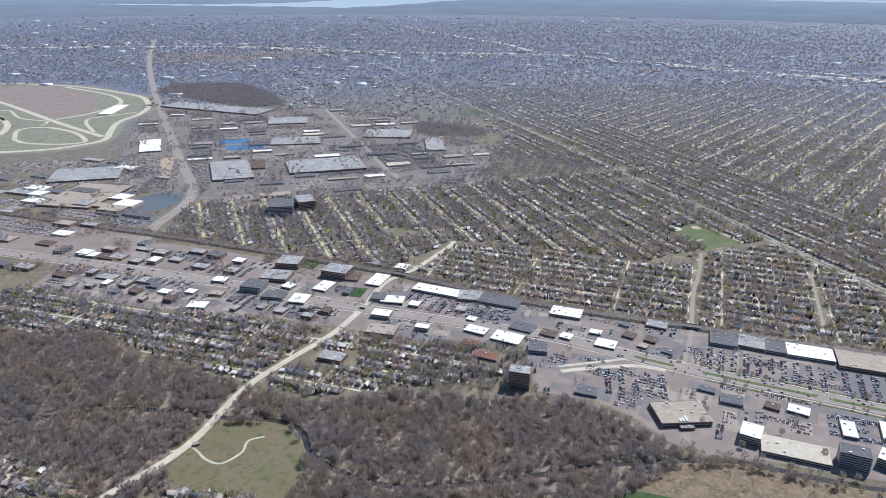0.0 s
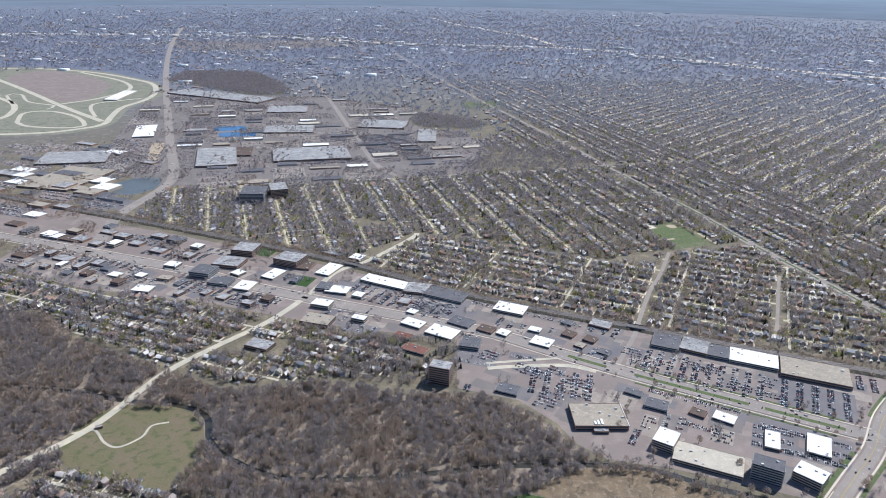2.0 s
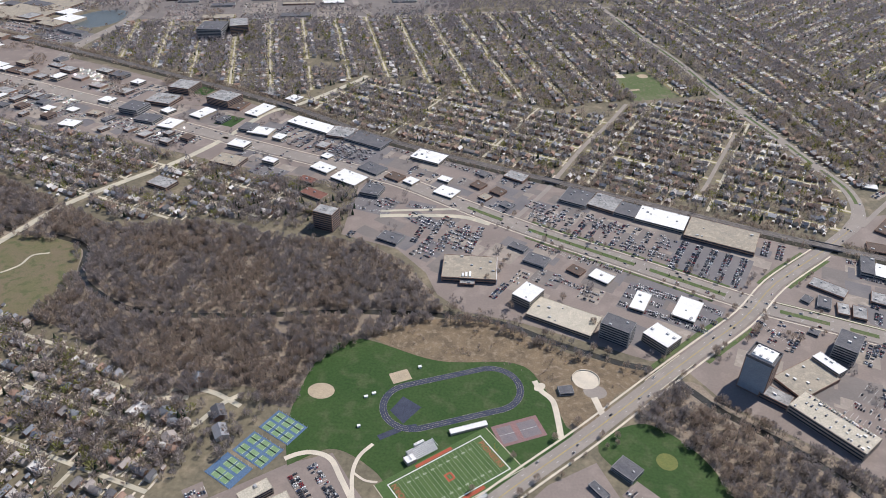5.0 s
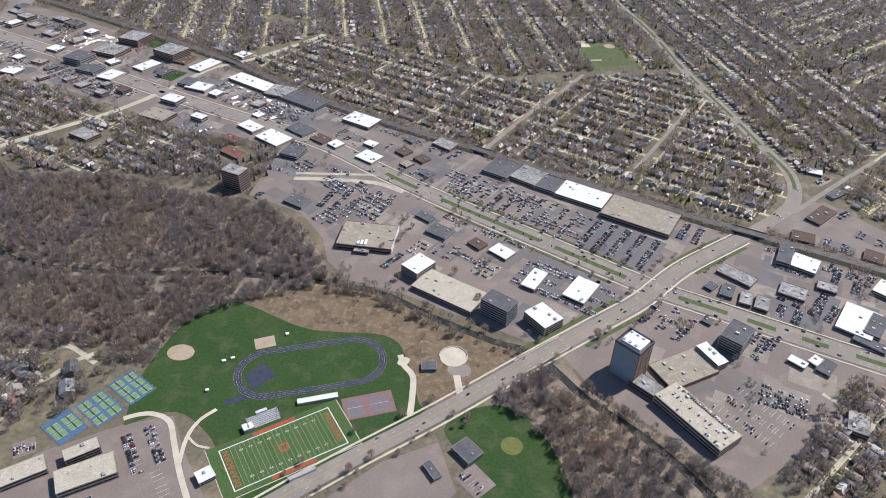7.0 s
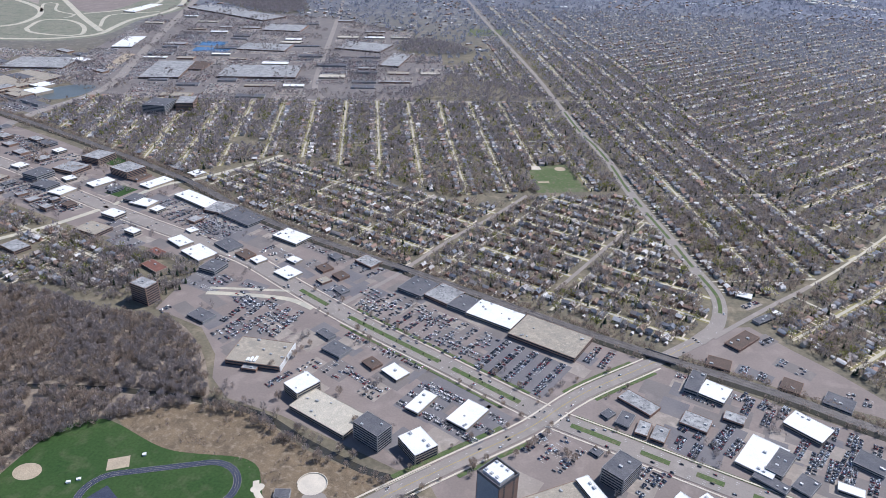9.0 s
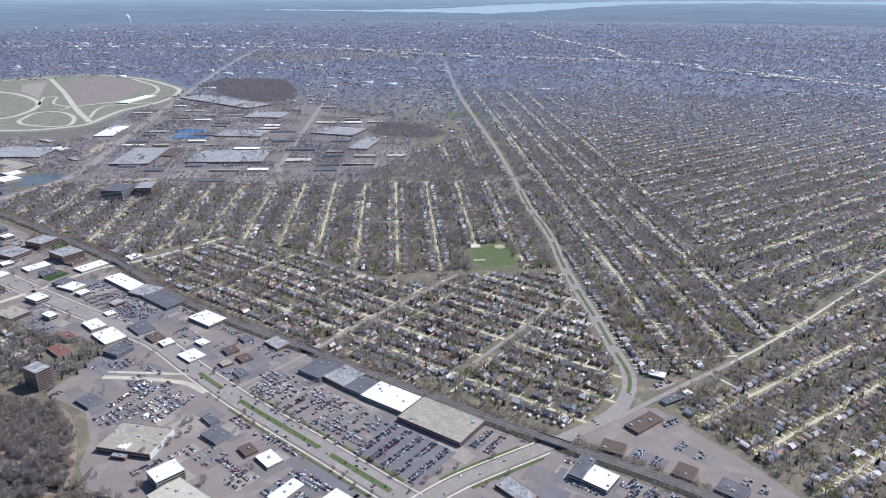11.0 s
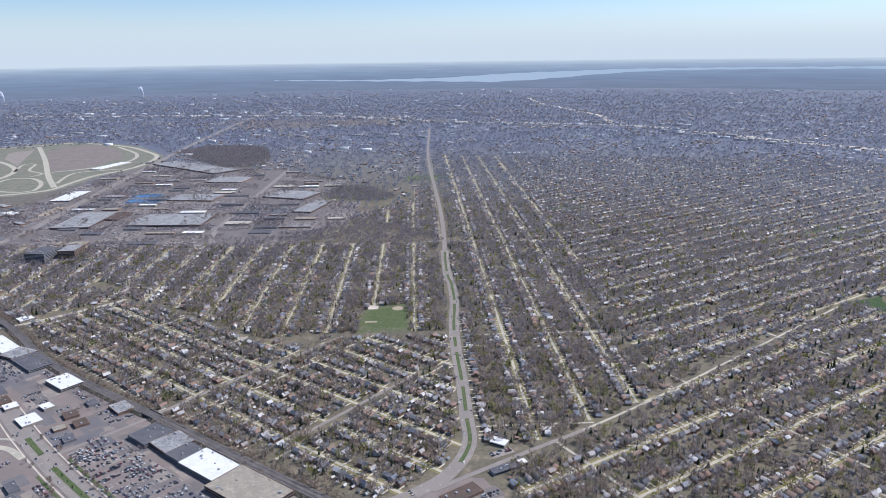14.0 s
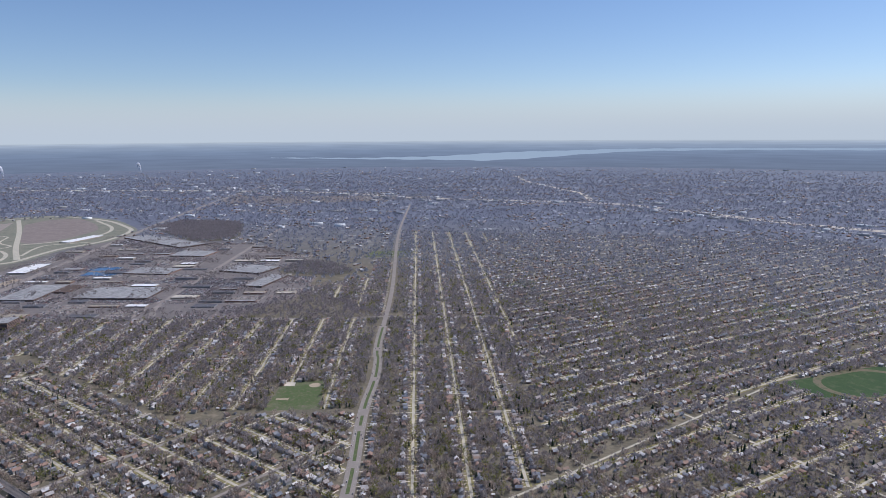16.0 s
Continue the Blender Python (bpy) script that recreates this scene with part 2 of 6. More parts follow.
def tile(name, verts, faces, at, material):
    """One mesh from many copies of a small shape. at: rows of x, y, z, turn, sx, sy, sz."""
    at = np.asarray(at, float).reshape(-1, 7)
    v = np.asarray(verts, float)
    n, k = len(at), len(v)
    c, s = np.cos(at[:, 3])[:, None], np.sin(at[:, 3])[:, None]
    x, y, z = v[None, :, 0] * at[:, 4:5], v[None, :, 1] * at[:, 5:6], v[None, :, 2] * at[:, 6:7]
    P = np.stack([x * c - y * s + at[:, 0:1], x * s + y * c + at[:, 1:2], z + at[:, 2:3]], -1).reshape(-1, 3)
    sizes = np.array([len(f) for f in faces])
    flat = np.concatenate([np.array(f) for f in faces])
    loops = (flat[None, :] + (np.arange(n) * k)[:, None]).reshape(-1)
    tot = np.tile(sizes, n)
    start = np.concatenate([[0], np.cumsum(tot)[:-1]])
    me = bpy.data.meshes.new(name)
    me.vertices.add(n * k)
    me.vertices.foreach_set("co", P.astype(np.float32).reshape(-1))
    me.loops.add(len(loops))
    me.loops.foreach_set("vertex_index", loops.astype(np.int32))
    me.polygons.add(len(tot))
    me.polygons.foreach_set("loop_start", start.astype(np.int32))
    me.materials.append(material)
    me.update(calc_edges=True)
    return me


def in_poly(p, poly):
    x, y = p[:, 0], p[:, 1]
    ok = np.zeros(len(p), bool)
    q = np.asarray(poly, float)
    for (x0, y0), (x1, y1) in zip(q, np.roll(q, -1, 0)):
        hit = (y0 > y) != (y1 > y)
        ok ^= hit & (x < (x1 - x0) * (y - y0) / (y1 - y0 + 1e-12) + x0)
    return ok


def line_dist(p, pts):
    best = np.full(len(p), 1e9)
    for a, b in zip(pts[:-1], pts[1:]):
        a, b = np.asarray(a, float), np.asarray(b, float)
        d = b - a
        t = np.clip(((p - a) @ d) / (d @ d + 1e-9), 0, 1)[:, None]
        best = np.minimum(best, np.linalg.norm(p - a - t * d, axis=1))
    return best


def smooth(pts, step=8.0):
    """Catmull-Rom through the points, in even steps."""
    p = np.asarray(pts, float)
    p = np.vstack([2 * p[0] - p[1], p, 2 * p[-1] - p[-2]])
    out = []
    for i in range(1, len(p) - 2):
        n = max(2, int(np.linalg.norm(p[i + 1] - p[i]) / step))
        for t in np.arange(n) / n:
            out.append(0.5 * (2 * p[i] + (p[i + 1] - p[i - 1]) * t + (2 * p[i - 1] - 5 * p[i] + 4 * p[i + 1] - p[i + 2]) * t * t + (3 * p[i] - p[i - 1] - 3 * p[i + 1] + p[i + 2]) * t ** 3))
    out.append(p[-2])
    return np.array(out)


def sides(pts, off):
    d = np.gradient(pts, axis=0)
    d /= np.linalg.norm(d, axis=1)[:, None] + 1e-9
    return pts + np.stack([-d[:, 1], d[:, 0]], 1) * off


def strip(name, pts, lo, hi, z, material, depth=0.0):
    """A flat band along a line, between two offsets to its left."""
    a, b = sides(pts, lo), sides(pts, hi)
    n = len(pts)
    V = [(*q, z) for q in a] + [(*q, z) for q in b]
    F = [(i, i + 1, n + i + 1, n + i) for i in range(n - 1)]
    if depth:
        V += [(*q, z - depth) for q in a] + [(*q, z - depth) for q in b]
        F += [(2 * n + i, 2 * n + i + 1, i + 1, i) for i in range(n - 1)] + [(n + i, n + i + 1, 3 * n + i + 1, 3 * n + i) for i in range(n - 1)]
    return mesh_of(name, V, F, material)


def patch(name, poly, z, material, label, category, kind="structure", curved=True):
    p = smooth(list(poly) + [poly[0]], 3.0)[:-1] if curved else np.asarray(poly, float)
    bm = bmesh.new()
    bm.faces.new([bm.verts.new((*q, z)) for q in p])
    bmesh.ops.triangulate(bm, faces=bm.faces[:])
    bmesh.ops.recalc_face_normals(bm, faces=bm.faces[:])
    if sum(f.normal.z for f in bm.faces) < 0:
        bmesh.ops.reverse_faces(bm, faces=bm.faces[:])
    me = bpy.data.meshes.new(name)
    bm.to_mesh(me)
    bm.free()
    me.materials.append(material)
    return tagged(new(name, me), label, category, kind=kind)


def rect_pts(cx, cy, w, d, ang):
    c, s = math.cos(radians(ang)), math.sin(radians(ang))
    return [(cx + x * c - y * s, cy + x * s + y * c) for x, y in ((-w / 2, -d / 2), (w / 2, -d / 2), (w / 2, d / 2), (-w / 2, d / 2))]


# ---- ground and distance ----
def ground_material():
    m = mat("open_ground", (0.175, 0.15, 0.10), (0.14, 0.122, 0.085), (0.23, 0.19, 0.13), size=30, fine=2.0)
    t = m.node_tree
    n, l = t.nodes, t.links
    bsdf = n["Principled BSDF"]
    near = bsdf.inputs["Base Color"].links[0].from_socket
    geo = n.new("ShaderNodeNewGeometry")
    # far built-up land: blocks of bare trees, roofs and lots, bluish with painted haze
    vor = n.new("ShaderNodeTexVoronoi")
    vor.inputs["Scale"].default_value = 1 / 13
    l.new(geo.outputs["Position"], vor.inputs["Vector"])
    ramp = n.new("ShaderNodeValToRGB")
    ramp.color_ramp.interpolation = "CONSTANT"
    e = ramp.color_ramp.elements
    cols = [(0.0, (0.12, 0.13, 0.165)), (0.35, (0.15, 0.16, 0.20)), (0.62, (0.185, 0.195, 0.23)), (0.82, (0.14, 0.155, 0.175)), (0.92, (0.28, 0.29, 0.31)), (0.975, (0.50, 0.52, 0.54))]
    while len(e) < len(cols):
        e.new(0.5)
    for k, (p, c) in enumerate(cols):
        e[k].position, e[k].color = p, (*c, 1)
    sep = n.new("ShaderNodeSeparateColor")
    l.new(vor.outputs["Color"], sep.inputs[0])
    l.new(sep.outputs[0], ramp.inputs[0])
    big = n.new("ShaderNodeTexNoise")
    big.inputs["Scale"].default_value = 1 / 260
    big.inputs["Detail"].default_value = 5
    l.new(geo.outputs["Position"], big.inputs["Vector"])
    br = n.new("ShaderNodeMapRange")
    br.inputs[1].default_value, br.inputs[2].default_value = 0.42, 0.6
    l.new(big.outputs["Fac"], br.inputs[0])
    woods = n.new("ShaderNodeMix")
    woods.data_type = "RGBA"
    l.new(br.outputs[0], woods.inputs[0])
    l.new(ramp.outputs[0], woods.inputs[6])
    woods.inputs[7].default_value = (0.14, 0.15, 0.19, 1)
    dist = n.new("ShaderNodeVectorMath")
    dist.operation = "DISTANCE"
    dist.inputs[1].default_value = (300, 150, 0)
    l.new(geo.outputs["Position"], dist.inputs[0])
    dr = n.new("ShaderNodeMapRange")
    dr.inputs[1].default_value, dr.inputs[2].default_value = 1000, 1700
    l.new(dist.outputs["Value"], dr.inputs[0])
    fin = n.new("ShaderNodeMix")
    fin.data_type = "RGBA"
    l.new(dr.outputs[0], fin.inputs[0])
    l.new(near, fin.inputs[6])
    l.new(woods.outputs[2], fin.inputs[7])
    # towards the rim the base colour fades into a painted haze blue
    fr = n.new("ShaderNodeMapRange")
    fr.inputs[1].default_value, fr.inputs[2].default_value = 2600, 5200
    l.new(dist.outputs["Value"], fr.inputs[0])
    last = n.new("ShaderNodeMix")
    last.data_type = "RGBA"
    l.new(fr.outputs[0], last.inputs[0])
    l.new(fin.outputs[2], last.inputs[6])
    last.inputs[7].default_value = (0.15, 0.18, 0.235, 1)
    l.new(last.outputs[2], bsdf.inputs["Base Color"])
    return m


CX, CY, RIM = 250, 100, 4700
seg = 96
gv, gf = [(CX, CY, 0)], []
for r in (400, 1200, 2500, RIM + 60):
    gv += [(CX + r * math.cos(2 * math.pi * i / seg), CY + r * math.sin(2 * math.pi * i / seg), 0) for i in range(seg)]
gf += [(0, 1 + i, 1 + (i + 1) % seg) for i in range(seg)]
for k in range(3):
    a, b = 1 + k * seg, 1 + (k + 1) * seg
    gf += [(a + i, b + i, b + (i + 1) % seg, a + (i + 1) % seg) for i in range(seg)]
tagged(new("ground", mesh_of("ground", gv, gf, ground_material())), "flat suburban ground of dry spring grass and soil, painted haze blue far off", "ground", kind="structure")


def backdrop_material():
    """A plain glowing distance: blue-grey land with the horizon's haze painted in, paling upwards."""
    m = bpy.data.materials.new("hazy_distance")
    m.use_nodes = True
    n, l = m.node_tree.nodes, m.node_tree.links
    n.remove(n["Principled BSDF"])
    em = n.new("ShaderNodeEmission")
    geo = n.new("ShaderNodeNewGeometry")
    sep = n.new("ShaderNodeSeparateXYZ")
    l.new(geo.outputs["Position"], sep.inputs[0])
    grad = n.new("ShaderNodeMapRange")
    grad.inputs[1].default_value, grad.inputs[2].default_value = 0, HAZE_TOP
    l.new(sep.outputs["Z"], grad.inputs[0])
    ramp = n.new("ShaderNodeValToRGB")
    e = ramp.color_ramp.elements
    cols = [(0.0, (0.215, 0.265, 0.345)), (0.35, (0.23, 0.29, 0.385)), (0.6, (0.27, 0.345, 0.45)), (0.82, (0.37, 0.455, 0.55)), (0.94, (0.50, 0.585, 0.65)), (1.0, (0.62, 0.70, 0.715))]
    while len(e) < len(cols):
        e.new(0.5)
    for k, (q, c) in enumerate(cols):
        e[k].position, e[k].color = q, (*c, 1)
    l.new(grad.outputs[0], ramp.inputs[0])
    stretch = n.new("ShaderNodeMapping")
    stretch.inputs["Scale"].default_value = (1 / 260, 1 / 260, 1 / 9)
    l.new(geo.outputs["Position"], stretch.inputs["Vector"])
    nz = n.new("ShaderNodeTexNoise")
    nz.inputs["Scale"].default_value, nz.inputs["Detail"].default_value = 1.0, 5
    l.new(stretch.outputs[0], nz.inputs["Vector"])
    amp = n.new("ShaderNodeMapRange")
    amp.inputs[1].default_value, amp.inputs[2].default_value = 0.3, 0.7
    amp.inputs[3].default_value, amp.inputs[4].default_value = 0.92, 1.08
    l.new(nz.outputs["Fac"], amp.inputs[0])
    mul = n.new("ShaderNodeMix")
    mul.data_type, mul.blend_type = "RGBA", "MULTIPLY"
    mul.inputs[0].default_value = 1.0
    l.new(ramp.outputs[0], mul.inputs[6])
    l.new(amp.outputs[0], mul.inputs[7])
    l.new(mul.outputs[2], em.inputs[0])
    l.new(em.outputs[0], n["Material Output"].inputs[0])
    return m


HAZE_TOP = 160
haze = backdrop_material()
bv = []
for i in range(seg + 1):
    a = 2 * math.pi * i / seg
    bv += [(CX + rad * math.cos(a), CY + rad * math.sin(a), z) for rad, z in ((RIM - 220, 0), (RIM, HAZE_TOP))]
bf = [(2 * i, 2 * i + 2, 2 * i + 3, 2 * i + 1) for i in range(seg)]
tagged(new("backdrop", mesh_of("backdrop", bv, bf, haze)), "glowing backdrop of hazy blue-grey distance below the horizon", "backdrop", kind="structure")
# the far river's pale shine is put in as emission, not reflected
glowing_far_water = bpy.data.materials.new("glowing_far_water")
glowing_far_water.use_nodes = True
glowing_far_water.node_tree.nodes["Principled BSDF"].inputs["Base Color"].default_value = (0, 0, 0, 1)
glowing_far_water.node_tree.nodes["Principled BSDF"].inputs["Emission Color"].default_value = (0.40, 0.51, 0.61, 1)
glowing_far_water.node_tree.nodes["Principled BSDF"].inputs["Emission Strength"].default_value = 1.0
wv, wf = [], []
steps = 160
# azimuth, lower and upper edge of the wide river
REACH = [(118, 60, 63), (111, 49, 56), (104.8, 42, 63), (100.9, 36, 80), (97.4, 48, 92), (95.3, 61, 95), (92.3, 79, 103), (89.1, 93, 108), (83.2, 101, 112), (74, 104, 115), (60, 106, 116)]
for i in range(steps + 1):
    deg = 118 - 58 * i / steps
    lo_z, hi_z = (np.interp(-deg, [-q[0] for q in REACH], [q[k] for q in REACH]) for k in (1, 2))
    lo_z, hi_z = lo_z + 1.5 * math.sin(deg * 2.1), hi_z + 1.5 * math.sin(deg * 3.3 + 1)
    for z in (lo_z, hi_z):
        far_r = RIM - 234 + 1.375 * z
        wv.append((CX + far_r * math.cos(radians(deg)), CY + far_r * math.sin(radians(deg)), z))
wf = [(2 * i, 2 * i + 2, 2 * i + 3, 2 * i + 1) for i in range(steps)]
tagged(new("water", mesh_of("water", wv, wf, glowing_far_water)), "pale glowing band standing in for a wide river far away", "river", kind="structure")



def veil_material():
    """A glowing sheet added as the pale air over the horizon, thinning upwards."""
    m = bpy.data.materials.new("glowing_horizon_haze")
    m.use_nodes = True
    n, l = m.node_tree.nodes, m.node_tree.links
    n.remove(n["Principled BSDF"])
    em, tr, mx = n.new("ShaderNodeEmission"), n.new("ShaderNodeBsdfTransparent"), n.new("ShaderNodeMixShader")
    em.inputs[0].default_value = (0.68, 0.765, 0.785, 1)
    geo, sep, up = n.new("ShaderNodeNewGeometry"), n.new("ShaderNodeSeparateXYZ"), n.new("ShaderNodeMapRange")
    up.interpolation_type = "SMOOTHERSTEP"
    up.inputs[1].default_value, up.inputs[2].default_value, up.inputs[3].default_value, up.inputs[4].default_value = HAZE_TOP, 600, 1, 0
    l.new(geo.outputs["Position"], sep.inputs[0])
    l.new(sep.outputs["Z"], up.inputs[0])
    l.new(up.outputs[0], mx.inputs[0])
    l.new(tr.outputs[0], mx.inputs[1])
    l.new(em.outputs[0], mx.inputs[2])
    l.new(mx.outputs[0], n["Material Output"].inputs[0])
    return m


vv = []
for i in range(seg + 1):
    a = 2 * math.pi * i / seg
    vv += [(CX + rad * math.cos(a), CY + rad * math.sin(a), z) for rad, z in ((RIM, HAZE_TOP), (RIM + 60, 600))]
tagged(new("backdrop", mesh_of("backdrop", vv, bf, veil_material())), "glowing sheet standing in for pale haze over the horizon", "backdrop", kind="structure")

# ---- roads ----
AVENUE = smooth([(-620, 640), (-420, 600), (-180, 531), (-111, 503), (-25, 474), (56, 450), (85, 440), (122, 420), (153, 404), (180, 391), (230, 369), (286, 344), (315, 335), (380, 316), (450, 298), (620, 262), (800, 225)])
CROSSROAD = smooth([(60, 70), (120, 146), (153, 186), (175, 211), (203, 241), (236, 279), (260, 306), (283, 332), (304, 363), (338, 400), (362, 428)])
BOULEVARD = smooth([(362, 428), (374, 449), (377, 480), (366, 513), (352, 553), (332, 606), (317, 650), (301, 705), (284, 752), (262, 805), (180, 1044), (-15, 1565), (-203, 2132)])
RAIL = smooth([(-620, 760), (-420, 690), (-200, 615), (-38, 551), (40, 510), (106, 483), (188, 456), (261, 431), (325, 410), (400, 389), (443, 373), (600, 318), (800, 250)])
MILL = smooth([(-225, 185), (-163, 275), (-136, 316), (-120, 372), (-101, 406), (-76, 445), (-58, 490), (-46, 534), (-24, 560), (8, 618), (12, 631)])
WESTROAD = smooth([(-262, 556), (-285, 652), (-281, 743), (-296, 809), (-387, 1011), (-648, 1609), (-869, 2166), (-1062, 2721)])
NEROAD = smooth([(371, 434), (388, 456), (412, 486), (436, 515), (476, 569), (537, 660), (618, 780)])
UNDERPASS = smooth([(156, 398), (168, 423), (180, 450), (188, 474), (205, 521), (221, 556), (240, 606)], 4)
CROSSTOWN = smooth([(-244, 725), (-131, 778), (29, 832), (164, 875), (237, 905), (360, 945)], 8)
WORKSROAD = smooth([(-30, 820), (-72, 900), (-205, 1290), (-330, 1650)], 8)
SIDESTREET = smooth([(280, 462), (285, 473), (302, 517), (320, 562)], 4)
LIMIT = [(12, 631), (60, 624), (103, 608), (147, 594), (184, 582), (228, 606), (320, 634)]


def road(name, pts, halves, z, material, label, kerb=True, lines=0.0):
    base = root(name, pose(0, 0, 0), label, "road", kind="structure")
    for lo, hi in halves:
        part("carriageway", strip("carriageway", pts, lo, hi, z, material, 0.1), base)
    return base


road("road", AVENUE, ((-5.6, -1.5), (1.5, 5.6)), 0.2, M["concrete"], "wide grey concrete avenue with a planted median")
part("crossing", strip("crossing", AVENUE, -1.5, 1.5, 0.19, M["concrete"]), bpy.data.objects["road"])


def islands(line, half, material, parent, breaks, z=0.24):
    """A raised grass median in stretches, left out at the crossings."""
    fine = smooth(line, 2.0)
    keep = np.ones(len(fine), bool)
    for x, y, gap in breaks:
        keep &= np.linalg.norm(fine - (x, y), axis=1) > gap
    run = []
    for k, on in enumerate(list(keep) + [False]):
        if on:
            run.append(k)
        elif run:
            if len(run) > 4:
                part("median", strip("median", fine[run[0]:run[-1] + 1], -half, half, z, material, 0.1), parent, "raised grassy central strip")
            run = []


islands(AVENUE[AVENUE[:, 0] > 128], 1.5, M["median"], bpy.data.objects["road"], [(160, 400, 8), (288, 343, 13), (234, 367, 3.5), (328, 331, 4), (350, 324, 4), (372, 318, 4)])
road("road", CROSSROAD, ((-3.8, 3.8),), 0.22, M["concrete"], "four-lane concrete road crossing the river")
CUT = int(np.argmin(np.linalg.norm(BOULEVARD - (240, 865), axis=1)))
FAR_BOULEVARD = BOULEVARD[CUT:]
BOULEVARD_ALL, BOULEVARD = BOULEVARD, BOULEVARD[:CUT + 1]
road("road", BOULEVARD, ((-4.2, -1.2), (1.2, 4.2)), 0.2, M["concrete"], "pale concrete boulevard with a grassy median")
part("crossing", strip("crossing", BOULEVARD, -1.2, 1.2, 0.19, M["concrete"]), bpy.data.objects["road.002"])
far_lane = BOULEVARD[np.linalg.norm(BOULEVARD - (372, 480), axis=1) < 900]
islands(far_lane[2:], 1.15, M["median"], bpy.data.objects["road.002"], [(374, 449, 12), (366, 513, 4), (352, 553, 4), (332, 606, 4), (323, 634, 5), (301, 705, 4), (270, 785, 4), (240, 865, 6), (212, 950, 4)])
road("road", FAR_BOULEVARD, ((-2.6, 2.6),), 0.19, M["concrete"], "long straight grey road into the distance")
road("road", MILL, ((-2.4, 2.4),), 0.19, M["street"], "pale two-lane concrete road through the woods")
road("road", WESTROAD, ((-6, 6),), 0.19, M["concrete"], "broad grey road past the test track")
NESPLIT = int(np.argmin(np.linalg.norm(NEROAD - (436, 515), axis=1)))
road("road", NEROAD[:NESPLIT + 1], ((-1.5, 1.5),), 0.175, M["concrete"], "grey two-lane road between housing areas")
road("road", NEROAD[NESPLIT:], ((-0.9, 0.9),), 0.172, M["street"], "pale narrow street between housing areas")

# ---- housing areas ----
def uv(ang):
    a = radians(ang)
    return np.array([math.cos(a), math.sin(a)]), np.array([-math.sin(a), math.cos(a)])


rng = np.random.default_rng(4)
PAVED = [[(-330, 585), (-180, 538), (-40, 540), (106, 478), (188, 451), (325, 404), (443, 368), (600, 312), (600, 262), (450, 292), (345, 255), (322, 232), (262, 268), (243, 292), (232, 290), (170, 308), (140, 312), (125, 324), (116, 342), (96, 362), (60, 372), (56, 430), (-40, 445), (-130, 470), (-230, 485), (-330, 520)]]
ZONES = []


def zone(angle, spacing, first, cross, poly):
    """A housing area: the streets' angle, their spacing and first offset, the cross streets' spacing, the outline."""
    ZONES.append((angle, spacing, first, cross, poly))


zone(-20.4, 27.0, 12.0, 78, [(-36, 562), (40, 520), (106, 493), (188, 466), (261, 441), (325, 420), (356, 424), (368, 450), (370, 480), (358, 513), (345, 553), (325, 606), (318, 628), (228, 600), (184, 576), (147, 588), (60, 618), (16, 624)])
zone(20.0, 34.6, 4.0, 140, [(-270, 650), (-200, 622), (-44, 562), (12, 634), (60, 627), (147, 597), (184, 585), (228, 609), (314, 640), (300, 700), (252, 822), (230, 890), (-70, 800), (-275, 740)])
zone(20.0, 34.6, 4.0, 140, [(384, 484), (412, 492), (440, 525), (478, 575), (360, 960), (240, 1300), (180, 1600), (-40, 1600), (120, 1100), (60, 1010), (236, 892), (272, 800), (325, 650), (360, 553)])
zone(49.5, 34.0, 8.0, 120, [(400, 464), (414, 440), (432, 424), (455, 404), (600, 345), (760, 320), (1100, 700), (1300, 1300), (800, 1700), (180, 1600), (240, 1300), (360, 960), (478, 575)])
zone(-17, 26, 3.0, 70, [(-330, 520), (-230, 482), (-130, 466), (-50, 440), (30, 425), (44, 392), (-20, 378), (-79, 366), (-117, 384), (-195, 412), (-227, 440), (-420, 455)])
zone(-12, 26, 6.0, 60, [(-330, 330), (-229, 303), (-190, 290), (-150, 255), (-134, 283), (-101, 278), (-31, 254), (16, 230), (36, 226), (40, 212), (36, 196), (30, 150), (-200, 120)])
zone(52, 26, 4.0, 70, [(350, 272), (372, 300), (420, 300), (600, 258), (600, 150), (400, 150), (335, 215)])
OPEN = [[(232, 672), (262, 690), (288, 628), (248, 613)], [(628, 800), (660, 765), (760, 800), (740, 880)], [(-56, 645), (-20, 640), (-10, 660), (-50, 670)],
        [(20, 425), (100, 425), (100, 380), (20, 400)], [(205, 575), (232, 583), (228, 596), (200, 590)], [(-100, 398), (-52, 398), (-52, 424), (-100, 424)], [(378, 440), (398, 462), (396, 425), (385, 425)]]
MAJOR = ((AVENUE, 9), (CROSSROAD, 7), (BOULEVARD_ALL, 6.4), (RAIL, 9), (MILL, 5), (WESTROAD, 9), (NEROAD, 3.4), (UNDERPASS, 4), (SIDESTREET, 3.4), (CROSSTOWN, 4))


def clear(p, extra=0.0, roads=True):
    ok = np.ones(len(p), bool)
    for poly in OPEN:
        ok &= ~in_poly(p, poly)
    if roads:
        for line, gap in MAJOR:
            ok &= line_dist(p, np.vstack([line[::4], line[-1:]])) > gap + extra
    return ok


